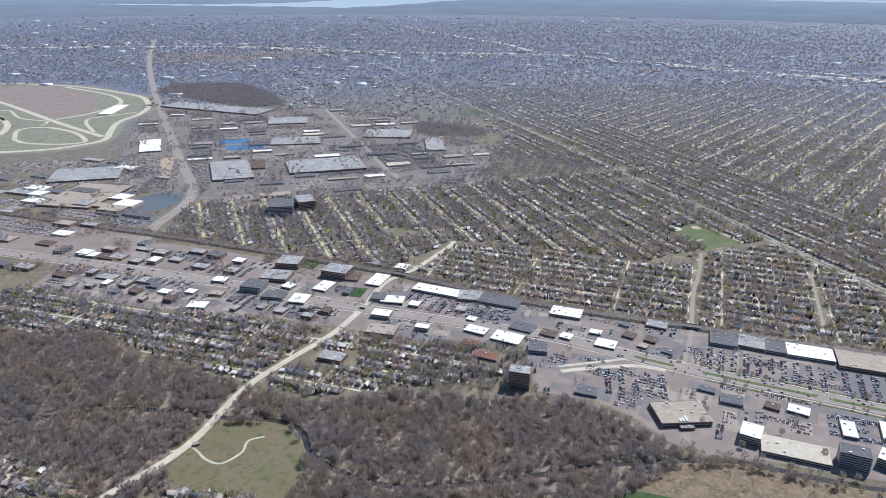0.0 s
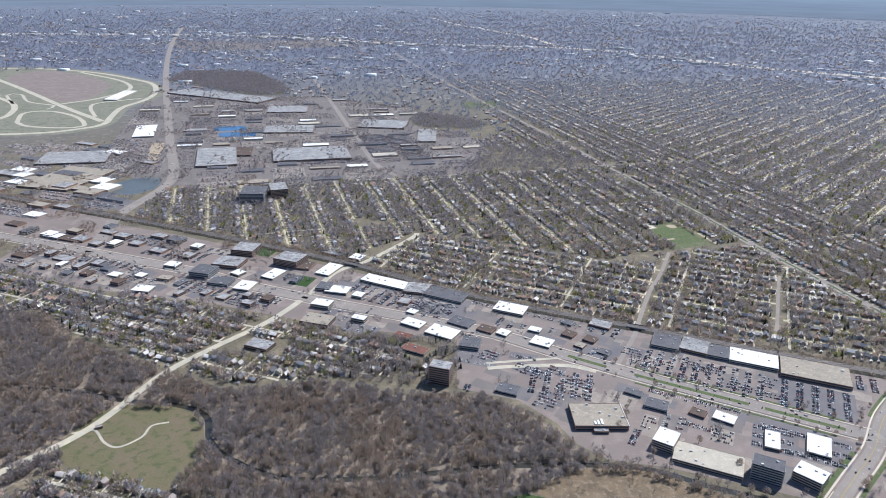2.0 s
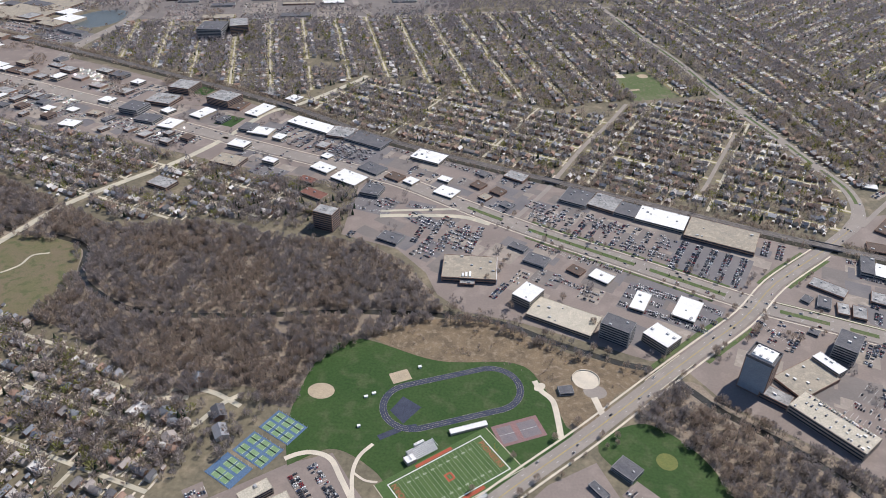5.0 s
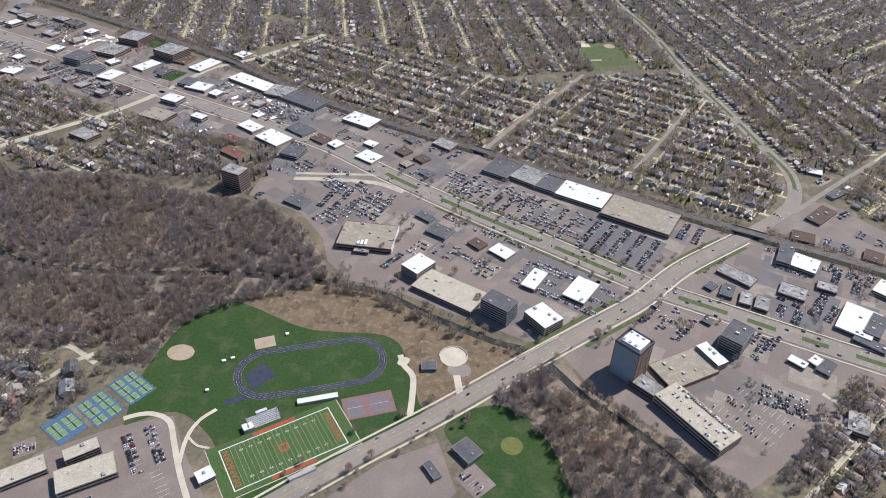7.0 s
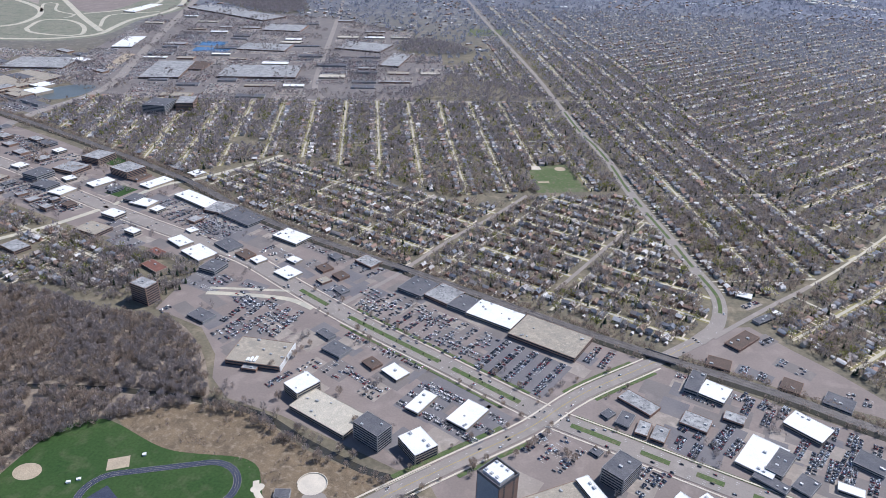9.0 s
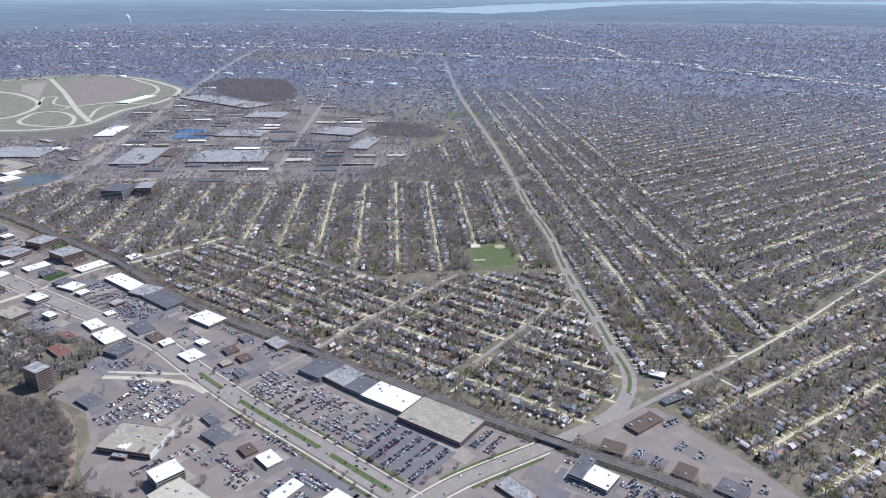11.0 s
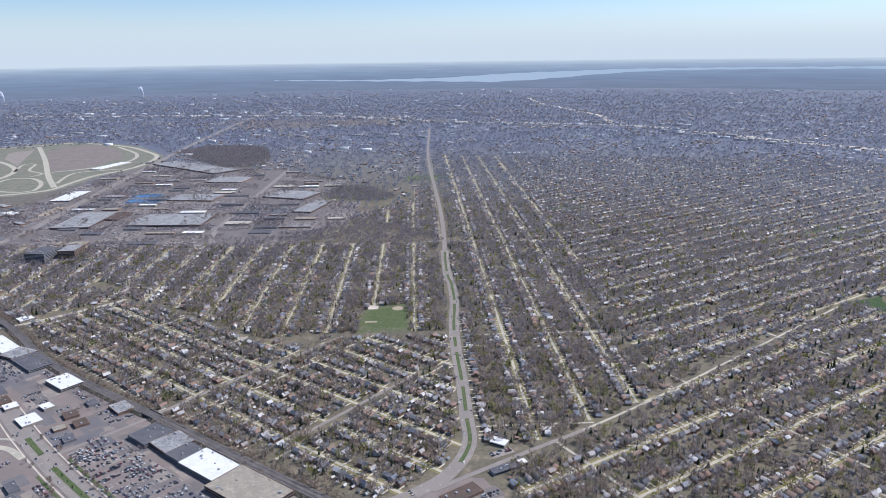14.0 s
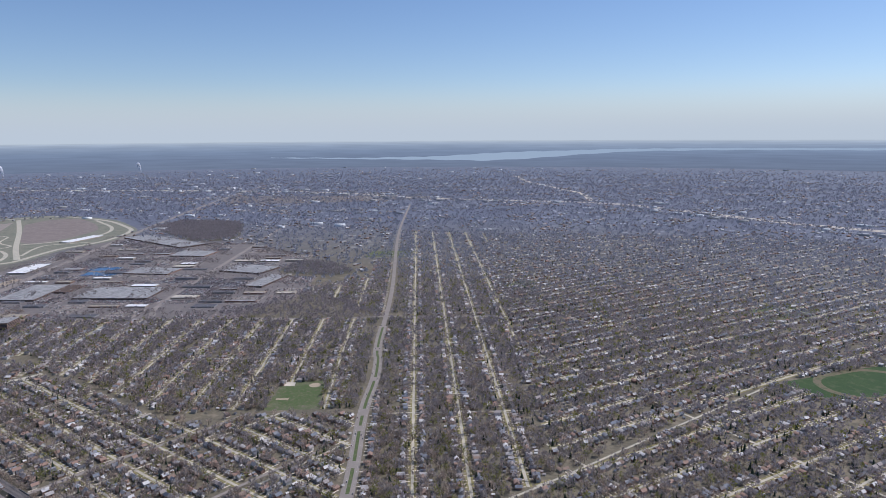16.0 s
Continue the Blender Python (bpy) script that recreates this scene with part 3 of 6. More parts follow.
house_rows, tree_rows, drive_rows, street_v, street_f, verge_rows = [], [], [], [], [], []
for ang, space, first, cross, poly in ZONES:
    u, v = uv(ang)
    q = np.array(poly, float)
    a0, a1 = (q @ u).min(), (q @ u).max()
    b0, b1 = (q @ v).min(), (q @ v).max()
    along_v = ang in (20.0,)
    # streets run along w, and repeat along s
    (s, w), (s0, s1), (w0, w1) = ((u, v), (a0, a1), (b0, b1)) if along_v else ((v, u), (b0, b1), (a0, a1))
    lanes = np.arange(math.floor(s0 / space) * space + first, s1, space)
    for k, x in enumerate(lanes):
        t = np.arange(w0, w1, 4.0)
        p = s * x + w * t[:, None]
        ok = in_poly(p, poly) & clear(p, -3)
        for i in np.nonzero(ok)[0]:
            n = len(street_v)
            for e, h in ((0, -1.0), (4.02, -1.0), (4.02, 1.0), (0, 1.0)):
                c = p[i] + w * e + s * h
                street_v.append((c[0], c[1], 0.12))
            street_f.append((n, n + 1, n + 2, n + 3))
            if ang in (20.0, 49.5, -20.4):
                verge_rows.append((p[i][0] + w[0] * 2, p[i][1] + w[1] * 2, 0.06, math.atan2(w[1], w[0]), 1, 1, 1))
        # houses on both sides
        for side in (-1, 1):
            t = np.arange(w0, w1, 4.7) + rng.uniform(-0.3, 0.3)
            p = s * (x + side * 6.4) + w * t[:, None] + rng.normal(0, 0.45, (len(t), 2))
            near_cross = np.abs((t + 7) % cross - cross / 2) < 3.0
            ok = in_poly(p, poly) & clear(p, 1) & ~near_cross & (rng.random(len(t)) > 0.04)
            base = math.atan2(w[1], w[0])
            for c in p[ok]:
                house_rows.append((c[0], c[1], base + rng.normal(0, 0.02) + (math.pi / 2 if rng.random() < 0.45 else 0), rng.uniform(0.72, 1.0), rng.uniform(0.72, 1.05), rng.uniform(0.75, 1.2)))
                g = c + s * side * rng.uniform(4.6, 6.2) + w * rng.uniform(1.2, 2.2)
                if rng.random() < 0.6:
                    house_rows.append((g[0], g[1], base, 0.45, 0.45, 0.6))
                dc = c - s * side * 2.2 + w * 2.5
                drive_rows.append((dc[0], dc[1], 0.11, base + math.pi / 2, 1, 1, 1))
    # cross streets
    for y in np.arange(math.floor(w0 / cross) * cross + cross / 2 - 7, w1, cross):
        t = np.arange(s0, s1, 4.0)
        p = w * y + s * t[:, None]
        ok = in_poly(p, poly) & clear(p, -3)
        for i in np.nonzero(ok)[0]:
            n = len(street_v)
            for e, h in ((0, -0.95), (4.02, -0.95), (4.02, 0.95), (0, 0.95)):
                c = p[i] + s * e + w * h
                street_v.append((c[0], c[1], 0.10))
            street_f.append((n, n + 1, n + 2, n + 3))
    # trees everywhere but on the streets
    lo, hi = q.min(0), q.max(0)
    area = (hi - lo).prod()
    p = rng.uniform(lo, hi, (int(area / (6.0 if ang in (-12, -17) else 11.5 if ang == -20.4 else 9.5 if ang == 49.5 else 8.0)), 2))
    p = p[in_poly(p, poly)]
    p = p[clear(p, 0)]
    on = np.abs(((p @ s) - first + space / 2) % space - space / 2)
    p = p[(on > 2.4) | (rng.random(len(p)) < (0.22 if along_v else 0.4))]
    tree_rows.append(p)
house_rows = np.array(house_rows)
house_rows = house_rows[rng.random(len(house_rows)) > np.clip((np.hypot(house_rows[:, 0] - 300, house_rows[:, 1] - 150) - 1000) / 500, 0, 0.6)]
trees_all = np.vstack(tree_rows)
tagged(new("street_network", mesh_of("street_network", street_v, street_f, M["street"])), "pale concrete residential streets in a grid", "street", kind="stuff")
tagged(new("verges", tile("verges", [(-2.02, -2.6, 0), (2.02, -2.6, 0), (2.02, 2.6, 0), (-2.02, 2.6, 0)], [(0, 1, 2, 3)], verge_rows, M["verge"])), "yellow-green grass verges along the streets", "verge", kind="stuff")
tagged(new("driveway_network", tile("driveway_network", [(-2.6, -0.5, 0), (2.6, -0.5, 0), (2.6, 0.5, 0), (-2.6, 0.5, 0)], [(0, 1, 2, 3)], drive_rows, M["walk"])), "pale concrete driveways beside the houses", "driveway", kind="stuff")

HX, HY, EAVE, PEAK = 1.75, 2.3, 1.7, 2.9
WALL_V = [(-HX, -HY, 0), (HX, -HY, 0), (HX, HY, 0), (-HX, HY, 0), (-HX, -HY, EAVE), (HX, -HY, EAVE), (HX, HY, EAVE), (-HX, HY, EAVE), (0, -HY, PEAK - 0.08), (0, HY, PEAK - 0.08)]
WALL_F = [(0, 1, 5, 8, 4), (1, 2, 6, 5), (2, 3, 7, 9, 6), (3, 0, 4, 7)]
o = 0.22
ROOF_V = [(-HX - o, -HY - o, EAVE - 0.12), (0, -HY - o, PEAK), (0, HY + o, PEAK), (-HX - o, HY + o, EAVE - 0.12), (HX + o, -HY - o, EAVE - 0.12), (HX + o, HY + o, EAVE - 0.12)]
ROOF_F = [(0, 1, 2, 3), (1, 4, 5, 2)]


def spread(rows, z=0.0):
    r = np.asarray(rows)
    return np.column_stack([r[:, 0], r[:, 1], np.full(len(r), z), r[:, 2], r[:, 3], r[:, 4], r[:, 5]])


# houses of the two nearest areas stand as things of their own
hp = house_rows[:, :2]
big = house_rows[:, 3] > 0.6
near = big & (in_poly(hp, ZONES[5][4]) & (hp[:, 0] > -150) | in_poly(hp, ZONES[0][4]) & (hp[:, 0] > 130) & (hp[:, 1] < 560))
idx = np.nonzero(near)[0][:300]
alone = np.zeros(len(hp), bool)
alone[idx] = True
rest = root("houses", pose(0, 0, 0), "rows of small gabled suburban houses and garages", "house", kind="stuff")
part("wall", tile("wall", WALL_V, WALL_F, spread(house_rows[~alone]), M["house_wall"]), rest)["kind"] = "stuff"
part("roof", tile("roof", ROOF_V, ROOF_F, spread(house_rows[~alone]), M["house_roof"]), rest)["kind"] = "stuff"
wall_me = mesh_of("wall", WALL_V, WALL_F, M["house_wall_one"])
thick = [(x, y, z + 0.1) for x, y, z in ROOF_V]
roof_me = mesh_of("roof", ROOF_V + thick, [(6, 7, 8, 9), (7, 10, 11, 8), (3, 2, 1, 0), (2, 5, 4, 1), (0, 1, 7, 6), (1, 4, 10, 7), (3, 9, 8, 2), (2, 8, 11, 5), (0, 6, 9, 3), (4, 5, 11, 10)], M["house_roof_one"])
chim_me = boxes("chimney", [(0.5, -0.9, 1.4, 0.85, -0.55, 3.3)], M["brick"])
porch_me = boxes("porch", [(-1.3, -3.0, 0, 0.6, -2.3, 0.25), (-1.3, -3.0, 1.25, 0.6, -2.3, 1.4), (-1.25, -2.95, 0.2, -1.1, -2.8, 1.3), (0.4, -2.95, 0.2, 0.55, -2.8, 1.3)], M["wall_white"])
win_me = [boxes("window", [(s * 1.75 - 0.03, y - 0.4, 0.75, s * 1.75 + 0.03, y + 0.4, 1.4)], M["glass"]) for s in (-1, 1) for y in (-0.6, 0.8)]
for k, i in enumerate(idx):
    x, y, a, sx, sy, sz = house_rows[i]
    h = root("house", pose(x, y, 0, 0, 0, math.degrees(a)) @ Matrix.Diagonal((sx, sy, sz, 1)), "small gabled suburban house with a shingle roof", "house", "suburban houses")
    body = part("wall", wall_me, h)
    top = part("roof", roof_me, h)
    for me in win_me[k % 2::3]:
        part("window", me, body)
    if k % 2:
        part("chimney", chim_me, top, "brick chimney")
    if k % 3 == 0:
        part("porch", porch_me, h, "white front porch")


# ---- trees ----
def twigs(count, width, seed, low=0.25, height=4.6, radius=2.0, inner=0.2):
    r = np.random.default_rng(seed)
    V, F = [], []
    for k in range(count):
        z = low + (1 - low) * r.random() ** 0.8
        az = r.uniform(0, 2 * math.pi)
        reach = radius * math.sqrt(max(0.03, 1 - ((z - 0.55) / 0.5) ** 2)) * r.uniform(0.55, 1.08)
        tip = np.array([math.cos(az) * reach, math.sin(az) * reach, z * height])
        root_ = np.array([tip[0] * inner * r.uniform(0.4, 2.2), tip[1] * inner * r.uniform(0.4, 2.2), max(0.2, (z - 0.3 * r.uniform(0.4, 1.3))) * height])
        d = tip - root_
        sidev = np.cross(d, r.normal(size=3))
        sidev /= np.linalg.norm(sidev) + 1e-9
        w = width * r.uniform(0.6, 1.5)
        n = len(V)
        V += [root_, tip + sidev * w * 1.5, tip - sidev * w * 1.1 + r.normal(0, 0.12, 3)]
        F += [(n, n + 1, n + 2)]
    return V, F


def trunk(height=2.6, r0=0.17, r1=0.06):
    V, F = [], []
    for z, r in ((0, r0), (height, r1)):
        V += [(r * math.cos(a), r * math.sin(a), z) for a in (0, 2.1, 4.2)]
    F += [(0, 1, 4, 3), (1, 2, 5, 4), (2, 0, 3, 5)]
    return V, F


def cone_tree(seed, tiers=3):
    r = np.random.default_rng(seed)
    V, F = [], []
    for z0, z1, rad in ((0.3, 2.4, 1.15), (1.6, 3.7, 0.85), (2.9, 5.0, 0.5)) if tiers == 3 else ((0.3, 4.8, 1.0),):
        n = len(V)
        ring = 8
        V += [(rad * r.uniform(0.75, 1.3) * math.cos(2 * math.pi * i / ring), rad * r.uniform(0.75, 1.3) * math.sin(2 * math.pi * i / ring), z0 + r.uniform(-0.15, 0.25)) for i in range(ring)]
        V.append((r.normal(0, 0.05), r.normal(0, 0.05), z1))
        F += [(n + i, n + (i + 1) % ring, n + ring) for i in range(ring)]
    return V, F


def plant(name, p, shapes, material, label, lo=0.7, hi=1.3, group=""):
    if not len(p):
        return
    pick = rng.integers(0, len(shapes), len(p))
    thing = root(name, pose(0, 0, 0), label, "trees", kind="stuff")
    for k, (V, F) in enumerate(shapes):
        q = p[pick == k]
        if len(q):
            sc = rng.uniform(lo, hi, len(q))
            rows = np.column_stack([q, np.zeros(len(q)), rng.uniform(0, 6.28, len(q)), sc * rng.uniform(0.85, 1.15, len(q)), sc * rng.uniform(0.85, 1.15, len(q)), sc * rng.uniform(0.85, 1.15, len(q))])
            part("crown", tile("crown", V, F, rows, material), thing)["kind"] = "stuff"
            if len(V) > 70 and material is not M["needle"]:
                part("trunk", tile("trunk", *trunk(), rows, M["bark"]), thing)["kind"] = "stuff"


HUB = np.array([300, 150])
dist = np.linalg.norm(trees_all - HUB, axis=1)
kind = rng.random(len(trees_all))
# clumped, not evenly strewn
wave = np.array([noise.noise((x / 28, y / 28, 0)) for x, y in trees_all])
keep = rng.random(len(trees_all)) < np.clip(0.72 + 0.7 * wave, 0.2, 1)
hd = np.ones(len(trees_all), bool)
cell = {}
for i, (x, y) in enumerate(house_rows[:, :2]):
    cell.setdefault((int(x // 4), int(y // 4)), []).append(i)
for i, (x, y) in enumerate(trees_all):
    cx, cy = int(x // 4), int(y // 4)
    for ix in (cx - 1, cx, cx + 1):
        for iy in (cy - 1, cy, cy + 1):
            for j in cell.get((ix, iy), ()):
                if (house_rows[j, 0] - x) ** 2 + (house_rows[j, 1] - y) ** 2 < 2.6:
                    hd[i] = False
keep &= hd
keep &= rng.random(len(dist)) > np.clip((dist - 850) / 450, 0, 0.62)
trees_all, dist, kind = trees_all[keep], dist[keep], kind[keep]
NEAR = [twigs(26, 0.18, s) for s in (1, 2, 3)]
MID = [twigs(12, 0.38, s) for s in (4, 5)]
THIN = [twigs(7, 0.55, s, 0.2) for s in (6, 7)]
for name, lo_k, hi_k, m, label in (("street_trees", 0, 0.42, "twig_grey", "bare grey street and garden trees among houses"), ("garden_trees", 0.42, 0.8, "twig_brown", "bare brown garden trees among houses"),
                                   ("budding_trees", 0.8, 0.92, "bud", "yellow-green budding trees among houses")):
    sel = (kind >= lo_k) & (kind < hi_k)
    # beyond 540 and 1060 the crowns take the haze-tinted twig colours
    band = dist + rng.normal(0, 90, len(dist))
    plant(name, trees_all[sel & (band < 540)], NEAR, M[m], label, 0.7, 1.45)
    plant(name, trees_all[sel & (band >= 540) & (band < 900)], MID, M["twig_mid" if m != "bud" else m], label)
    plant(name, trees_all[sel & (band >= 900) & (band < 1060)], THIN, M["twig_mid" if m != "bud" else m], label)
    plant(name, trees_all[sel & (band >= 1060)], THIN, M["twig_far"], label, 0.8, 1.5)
plant("evergreen_trees", trees_all[(kind >= 0.92) & (dist < 700)], [cone_tree(1), cone_tree(2)], M["needle"], "dark evergreen trees among houses", 0.6, 1.05)
plant("evergreen_trees", trees_all[(kind >= 0.92) & (dist >= 700)], [cone_tree(1, 1), cone_tree(2, 1)], M["needle"], "dark evergreen trees among houses", 0.6, 1.05)

# ---- woods and river ----
WOODS = [(-420, 455), (-227, 436), (-195, 406), (-117, 374), (-79, 356), (-20, 370), (28, 361), (76, 364), (105, 345), (124, 322), (130, 308), (113, 293), (95, 281), (81, 268), (77, 248), (78, 236), (64, 236), (52, 244), (16, 232), (-31, 258), (-101, 282), (-134, 287), (-160, 262), (-190, 292), (-229, 306), (-420, 340)]
CLOSE = [(-12, 200), (6, 238), (24, 245), (60, 240), (66, 228), (58, 205), (40, 190)]
PARK = [(-147, 300), (-132, 336), (-90, 338), (-74, 318), (-68, 290), (-78, 272), (-128, 284)]
WOODS_E = [(232, 272), (250, 279), (262, 266), (294, 247), (322, 229), (330, 205), (300, 190), (262, 205), (246, 236), (220, 254)]
BANKS = [(80, 306), (128, 312), (150, 313), (190, 299), (228, 289), (240, 279), (232, 279), (205, 284), (182, 290), (152, 302), (128, 300)]
RIVER = smooth([(-260, 330), (-190, 350), (-129, 343), (-98, 341), (-78, 332), (-68, 311), (-52, 297), (-20, 285), (30, 290), (89, 303), (152, 307), (188, 295), (218, 286), (234, 284), (246, 275), (260, 262), (285, 246), (305, 228), (335, 195), (380, 150)], 5)
patch("ground", WOODS, 0.02, M["litter"], "brown leaf litter under bare woods", "woodland floor")
patch("ground", WOODS_E, 0.02, M["litter"], "brown leaf litter under bare riverside trees", "woodland floor")
patch("ground", PARK, 0.04, M["meadow"], "rough meadow park with a curved path", "park")
tagged(new("water", strip("water", RIVER, -1.9, 1.9, 0.06, M["river"])), "dark narrow brown river between wooded banks", "river", kind="structure")
FOREST = [twigs(64, 0.095, s, 0.25, 4.9, 2.0) for s in (11, 12, 13, 14)]
for name, poly, gap in (("woods", WOODS, 5.6), ("riverside_woods", WOODS_E, 6), ("bank_trees", BANKS, 8)):
    q = np.array(poly)
    p = rng.uniform(q.min(0), q.max(0), (int((q.max(0) - q.min(0)).prod() / gap), 2))
    ok = in_poly(p, poly) & (line_dist(p, RIVER) > 2.2) & (line_dist(p, MILL) > 3.4) & (line_dist(p, CROSSROAD) > 6)
    if name == "woods":
        ok &= ~in_poly(p, PARK)
    p = p[ok]
    tint = np.array([noise.noise((x / 40, y / 40, 3)) for x, y in p]) + rng.normal(0, 0.25, len(p)) > 0.05
    plant(name, p[tint], FOREST, M["twig_brown"], "dense bare brown woodland trees", 0.7, 1.15)
    plant(name, p[~tint], FOREST, M["twig_grey"], "dense bare grey woodland trees", 0.7, 1.15)

# ---- paved business strip ----
for poly in PAVED:
    patch("pavement", poly, 0.05, M["asphalt"], "worn grey-tan asphalt of shops and car parks", "pavement", curved=False)

# ---- buildings ----
BUILDINGS = []


def block(name, x, y, width, depth, turn, height, roof):
    """Notes a flat-roofed block, placed to fit the camera's view; height in unscaled metres."""
    BUILDINGS.append((name, x, y, width, depth, turn, height, roof))


block("store_dark", 198.3, 437.9, 17.8, 18.8, -20, 8, "dark")
block("store_patch", 216.1, 433.7, 17.6, 18.1, -24, 8, "patch")
block("store_dark", 229.5, 426.9, 13.2, 15.7, -20, 8, "dark")
block("store_white", 250.0, 420.0, 29.4, 17.9, -19, 8, "white")
block("store_tan", 283.0, 406.3, 40.1, 23.7, -19, 9, "tan")
block("office_white", 237.6, 303.6, 14.1, 11.8, -41, 14, "white")
block("office_glass", 216.5, 304.2, 14.8, 9.3, -24, 24, "dark")
block("garage_tan", 191.0, 314.4, 34.2, 16.8, -21, 8, "cream")
block("office_white", 172.3, 327.0, 11.1, 13.7, -30, 14, "white")
block("dealer", 253.7, 331.1, 11.8, 18.1, -23, 6, "white")
block("dealer", 230.4, 333.9, 7.7, 16.0, -20, 6, "white")
block("shop", 211.2, 353.0, 11.9, 8.8, -31, 5, "white")
block("shop", 197.4, 356.7, 8.8, 6.9, -33, 5, "brown")
block("tower", 275.9, 282.1, 12.8, 11.5, -34, 50, "dark")
block("podium", 300.5, 288.3, 16.1, 25.9, -52, 6, "tan")
block("garage_cars", 303.5, 259.9, 33.4, 13.3, -44, 12, "cream")
block("link", 284.0, 274.0, 12.7, 7.6, -33, 9, "patch")
block("link", 312.9, 298.6, 13.8, 6.1, -51, 11, "white")
block("shop", 313.5, 323.6, 5.0, 4.2, -30, 4, "dark")
block("block_dark", 324.1, 310.8, 10.6, 14.5, -29, 20, "dark")
block("shop", 350.6, 305.0, 7.9, 4.8, -33, 5, "white")
block("shop", 358.7, 307.6, 4.4, 6.4, -41, 5, "white")
block("shop", 362.7, 304.4, 6.2, 9.7, -33, 5, "dark")
block("shop", 358.3, 386.7, 7.2, 17.4, -17, 9, "dark")
block("shop", 367.4, 381.7, 13.2, 13.3, -23, 7, "white")
block("shop", 407.6, 366.8, 18.3, 13.1, -34, 7, "white")
block("dealer", 384.2, 340.4, 16.1, 23.1, -26, 6, "white")
block("shop", 385.9, 434.2, 9.1, 20.6, -37, 5, "brown")
block("shop", 371.6, 408.1, 12.2, 9.6, -12, 5, "brown")
block("shop", 425.7, 389.6, 13.2, 11.1, -24, 8, "dark")
block("shop", 405.4, 397.7, 9.7, 10.7, -20, 6, "brown")
block("shop", 331.2, 363.0, 18.4, 9.1, -32, 5, "patch")
block("shop", 357.3, 356.3, 12.8, 10.3, -19, 5, "patch")
block("shop", 325.2, 348.9, 6.6, 10.1, -18, 5, "dark")
block("shop", 333.4, 344.7, 5.9, 9.8, -13, 5, "patch")
block("shop", 340.8, 342.9, 6.7, 10.7, -16, 5, "patch")
block("theater", 139.4, 347.4, 29.4, 21.4, 4, 9, "tan")
block("shop", 139.6, 335.8, 8.0, 4.6, 4, 6, "patch")
block("shop", 90.0, 371.6, 13.6, 9.4, -20, 6, "dark")
block("tower_west", 49.6, 378.8, 13.0, 9.2, -14, 30, "patch")
block("shop", 47.3, 438.8, 21.1, 14.5, -26, 6, "white")
block("shop", 26.1, 449.9, 15.9, 10.3, -27, 6, "white")
block("shop", 66.7, 423.8, 12.9, 12.9, -10, 9, "dark")
block("shop", 30.7, 413.8, 17.5, 8.5, -24, 6, "red")
block("shop", 20.9, 431.2, 12.7, 7.0, -22, 6, "red")
block("garage", -130.8, 569.2, 19.9, 19.2, -8, 14, "patch")
block("garage", -86.7, 549.2, 22.4, 18.2, -18, 16, "patch")
block("shop", -2.3, 516.2, 39.4, 13.5, -23, 7, "white")
block("shop", 24.2, 506.7, 19.6, 17.9, -8, 7, "patch")
block("shop", 46.3, 497.9, 32.3, 16.5, -22, 7, "dark")
block("shop", 94.9, 478.4, 23.1, 14.9, -20, 7, "white")
block("shop", 114.6, 431.3, 14.2, 11.7, -25, 5, "white")
block("shop", 110.9, 448.2, 8.5, 6.5, -22, 5, "white")
block("shop", -37.0, 499.0, 17.8, 12.3, -9, 6, "white")
block("shop", -48.2, 503.4, 11.6, 12.2, -8, 8, "dark")
block("shop", -43.5, 472.9, 14.1, 10.4, -14, 10, "white")
block("shop", -41.4, 448.2, 21.4, 14.9, -13, 8, "tan")
block("shop", -71.0, 410.1, 17.1, 11.3, -18, 8, "patch")
block("shop", -136.5, 542.4, 23.3, 19.3, -9, 10, "patch")
block("shop", -130.6, 505.1, 17.4, 13.3, -10, 8, "dark")
block("shop", -149.9, 520.4, 17.5, 16.6, -11, 12, "dark")
block("shop", -109.6, 499.3, 13.7, 15.7, -11, 6, "white")
block("shop", -94.1, 523.9, 11.9, 18.6, -22, 5, "white")
block("shop", -51.8, 537.1, 13.0, 23.2, -20, 5, "white")
block("shop", -72.6, 543.2, 11.9, 15.6, -11, 5, "brown")
block("shop", -56.4, 575.9, 17.6, 13.5, -22, 5, "patch")
block("shop", -33.2, 565.6, 10.9, 11.1, -23, 5, "white")
block("shop", -184.5, 486.3, 14.6, 10.8, -6, 6, "white")
block("shop", -181.5, 534.6, 11.8, 9.8, -13, 6, "white")
block("shop", -176.3, 508.0, 11.0, 8.0, -10, 6, "tan")
block("school", 61.7, 176.5, 8.0, 15.9, -46, 8, "cream")
block("school", 84.4, 181.1, 10.6, 20.4, -50, 9, "cream")
block("school", 77.3, 189.3, 5.6, 12.3, -45, 11, "cream")
block("school", 125.8, 190.7, 5.6, 6.3, -42, 6, "white")
block("clubhouse", 216.8, 223.6, 9.8, 8.0, -37, 7, "dark")
block("clubhouse", 205.5, 212.2, 8.3, 3.4, -45, 5, "dark")
block("factory", -440.9, 854.2, 80.9, 60.1, 16, 7, "patch")
block("factory", -400.2, 765.4, 63.4, 86.0, -9, 7, "tan")
block("factory", -422.5, 1010.8, 29.1, 78.7, 20, 7, "white")
block("factory", -268.5, 878.7, 49.1, 92.1, 19, 8, "patch")
block("factory", -246.0, 908.4, 28.1, 43.1, 12, 7, "brown")
block("factory", -153.2, 909.4, 98.1, 66.7, 17, 8, "patch")
block("factory", -220.0, 1052.5, 71.4, 49.6, 10, 6, "patch")
block("factory", -262.8, 1207.1, 65.7, 57.7, 10, 6, "patch")
block("factory", -416.9, 1315.3, 210.5, 54.7, -21, 8, "patch")
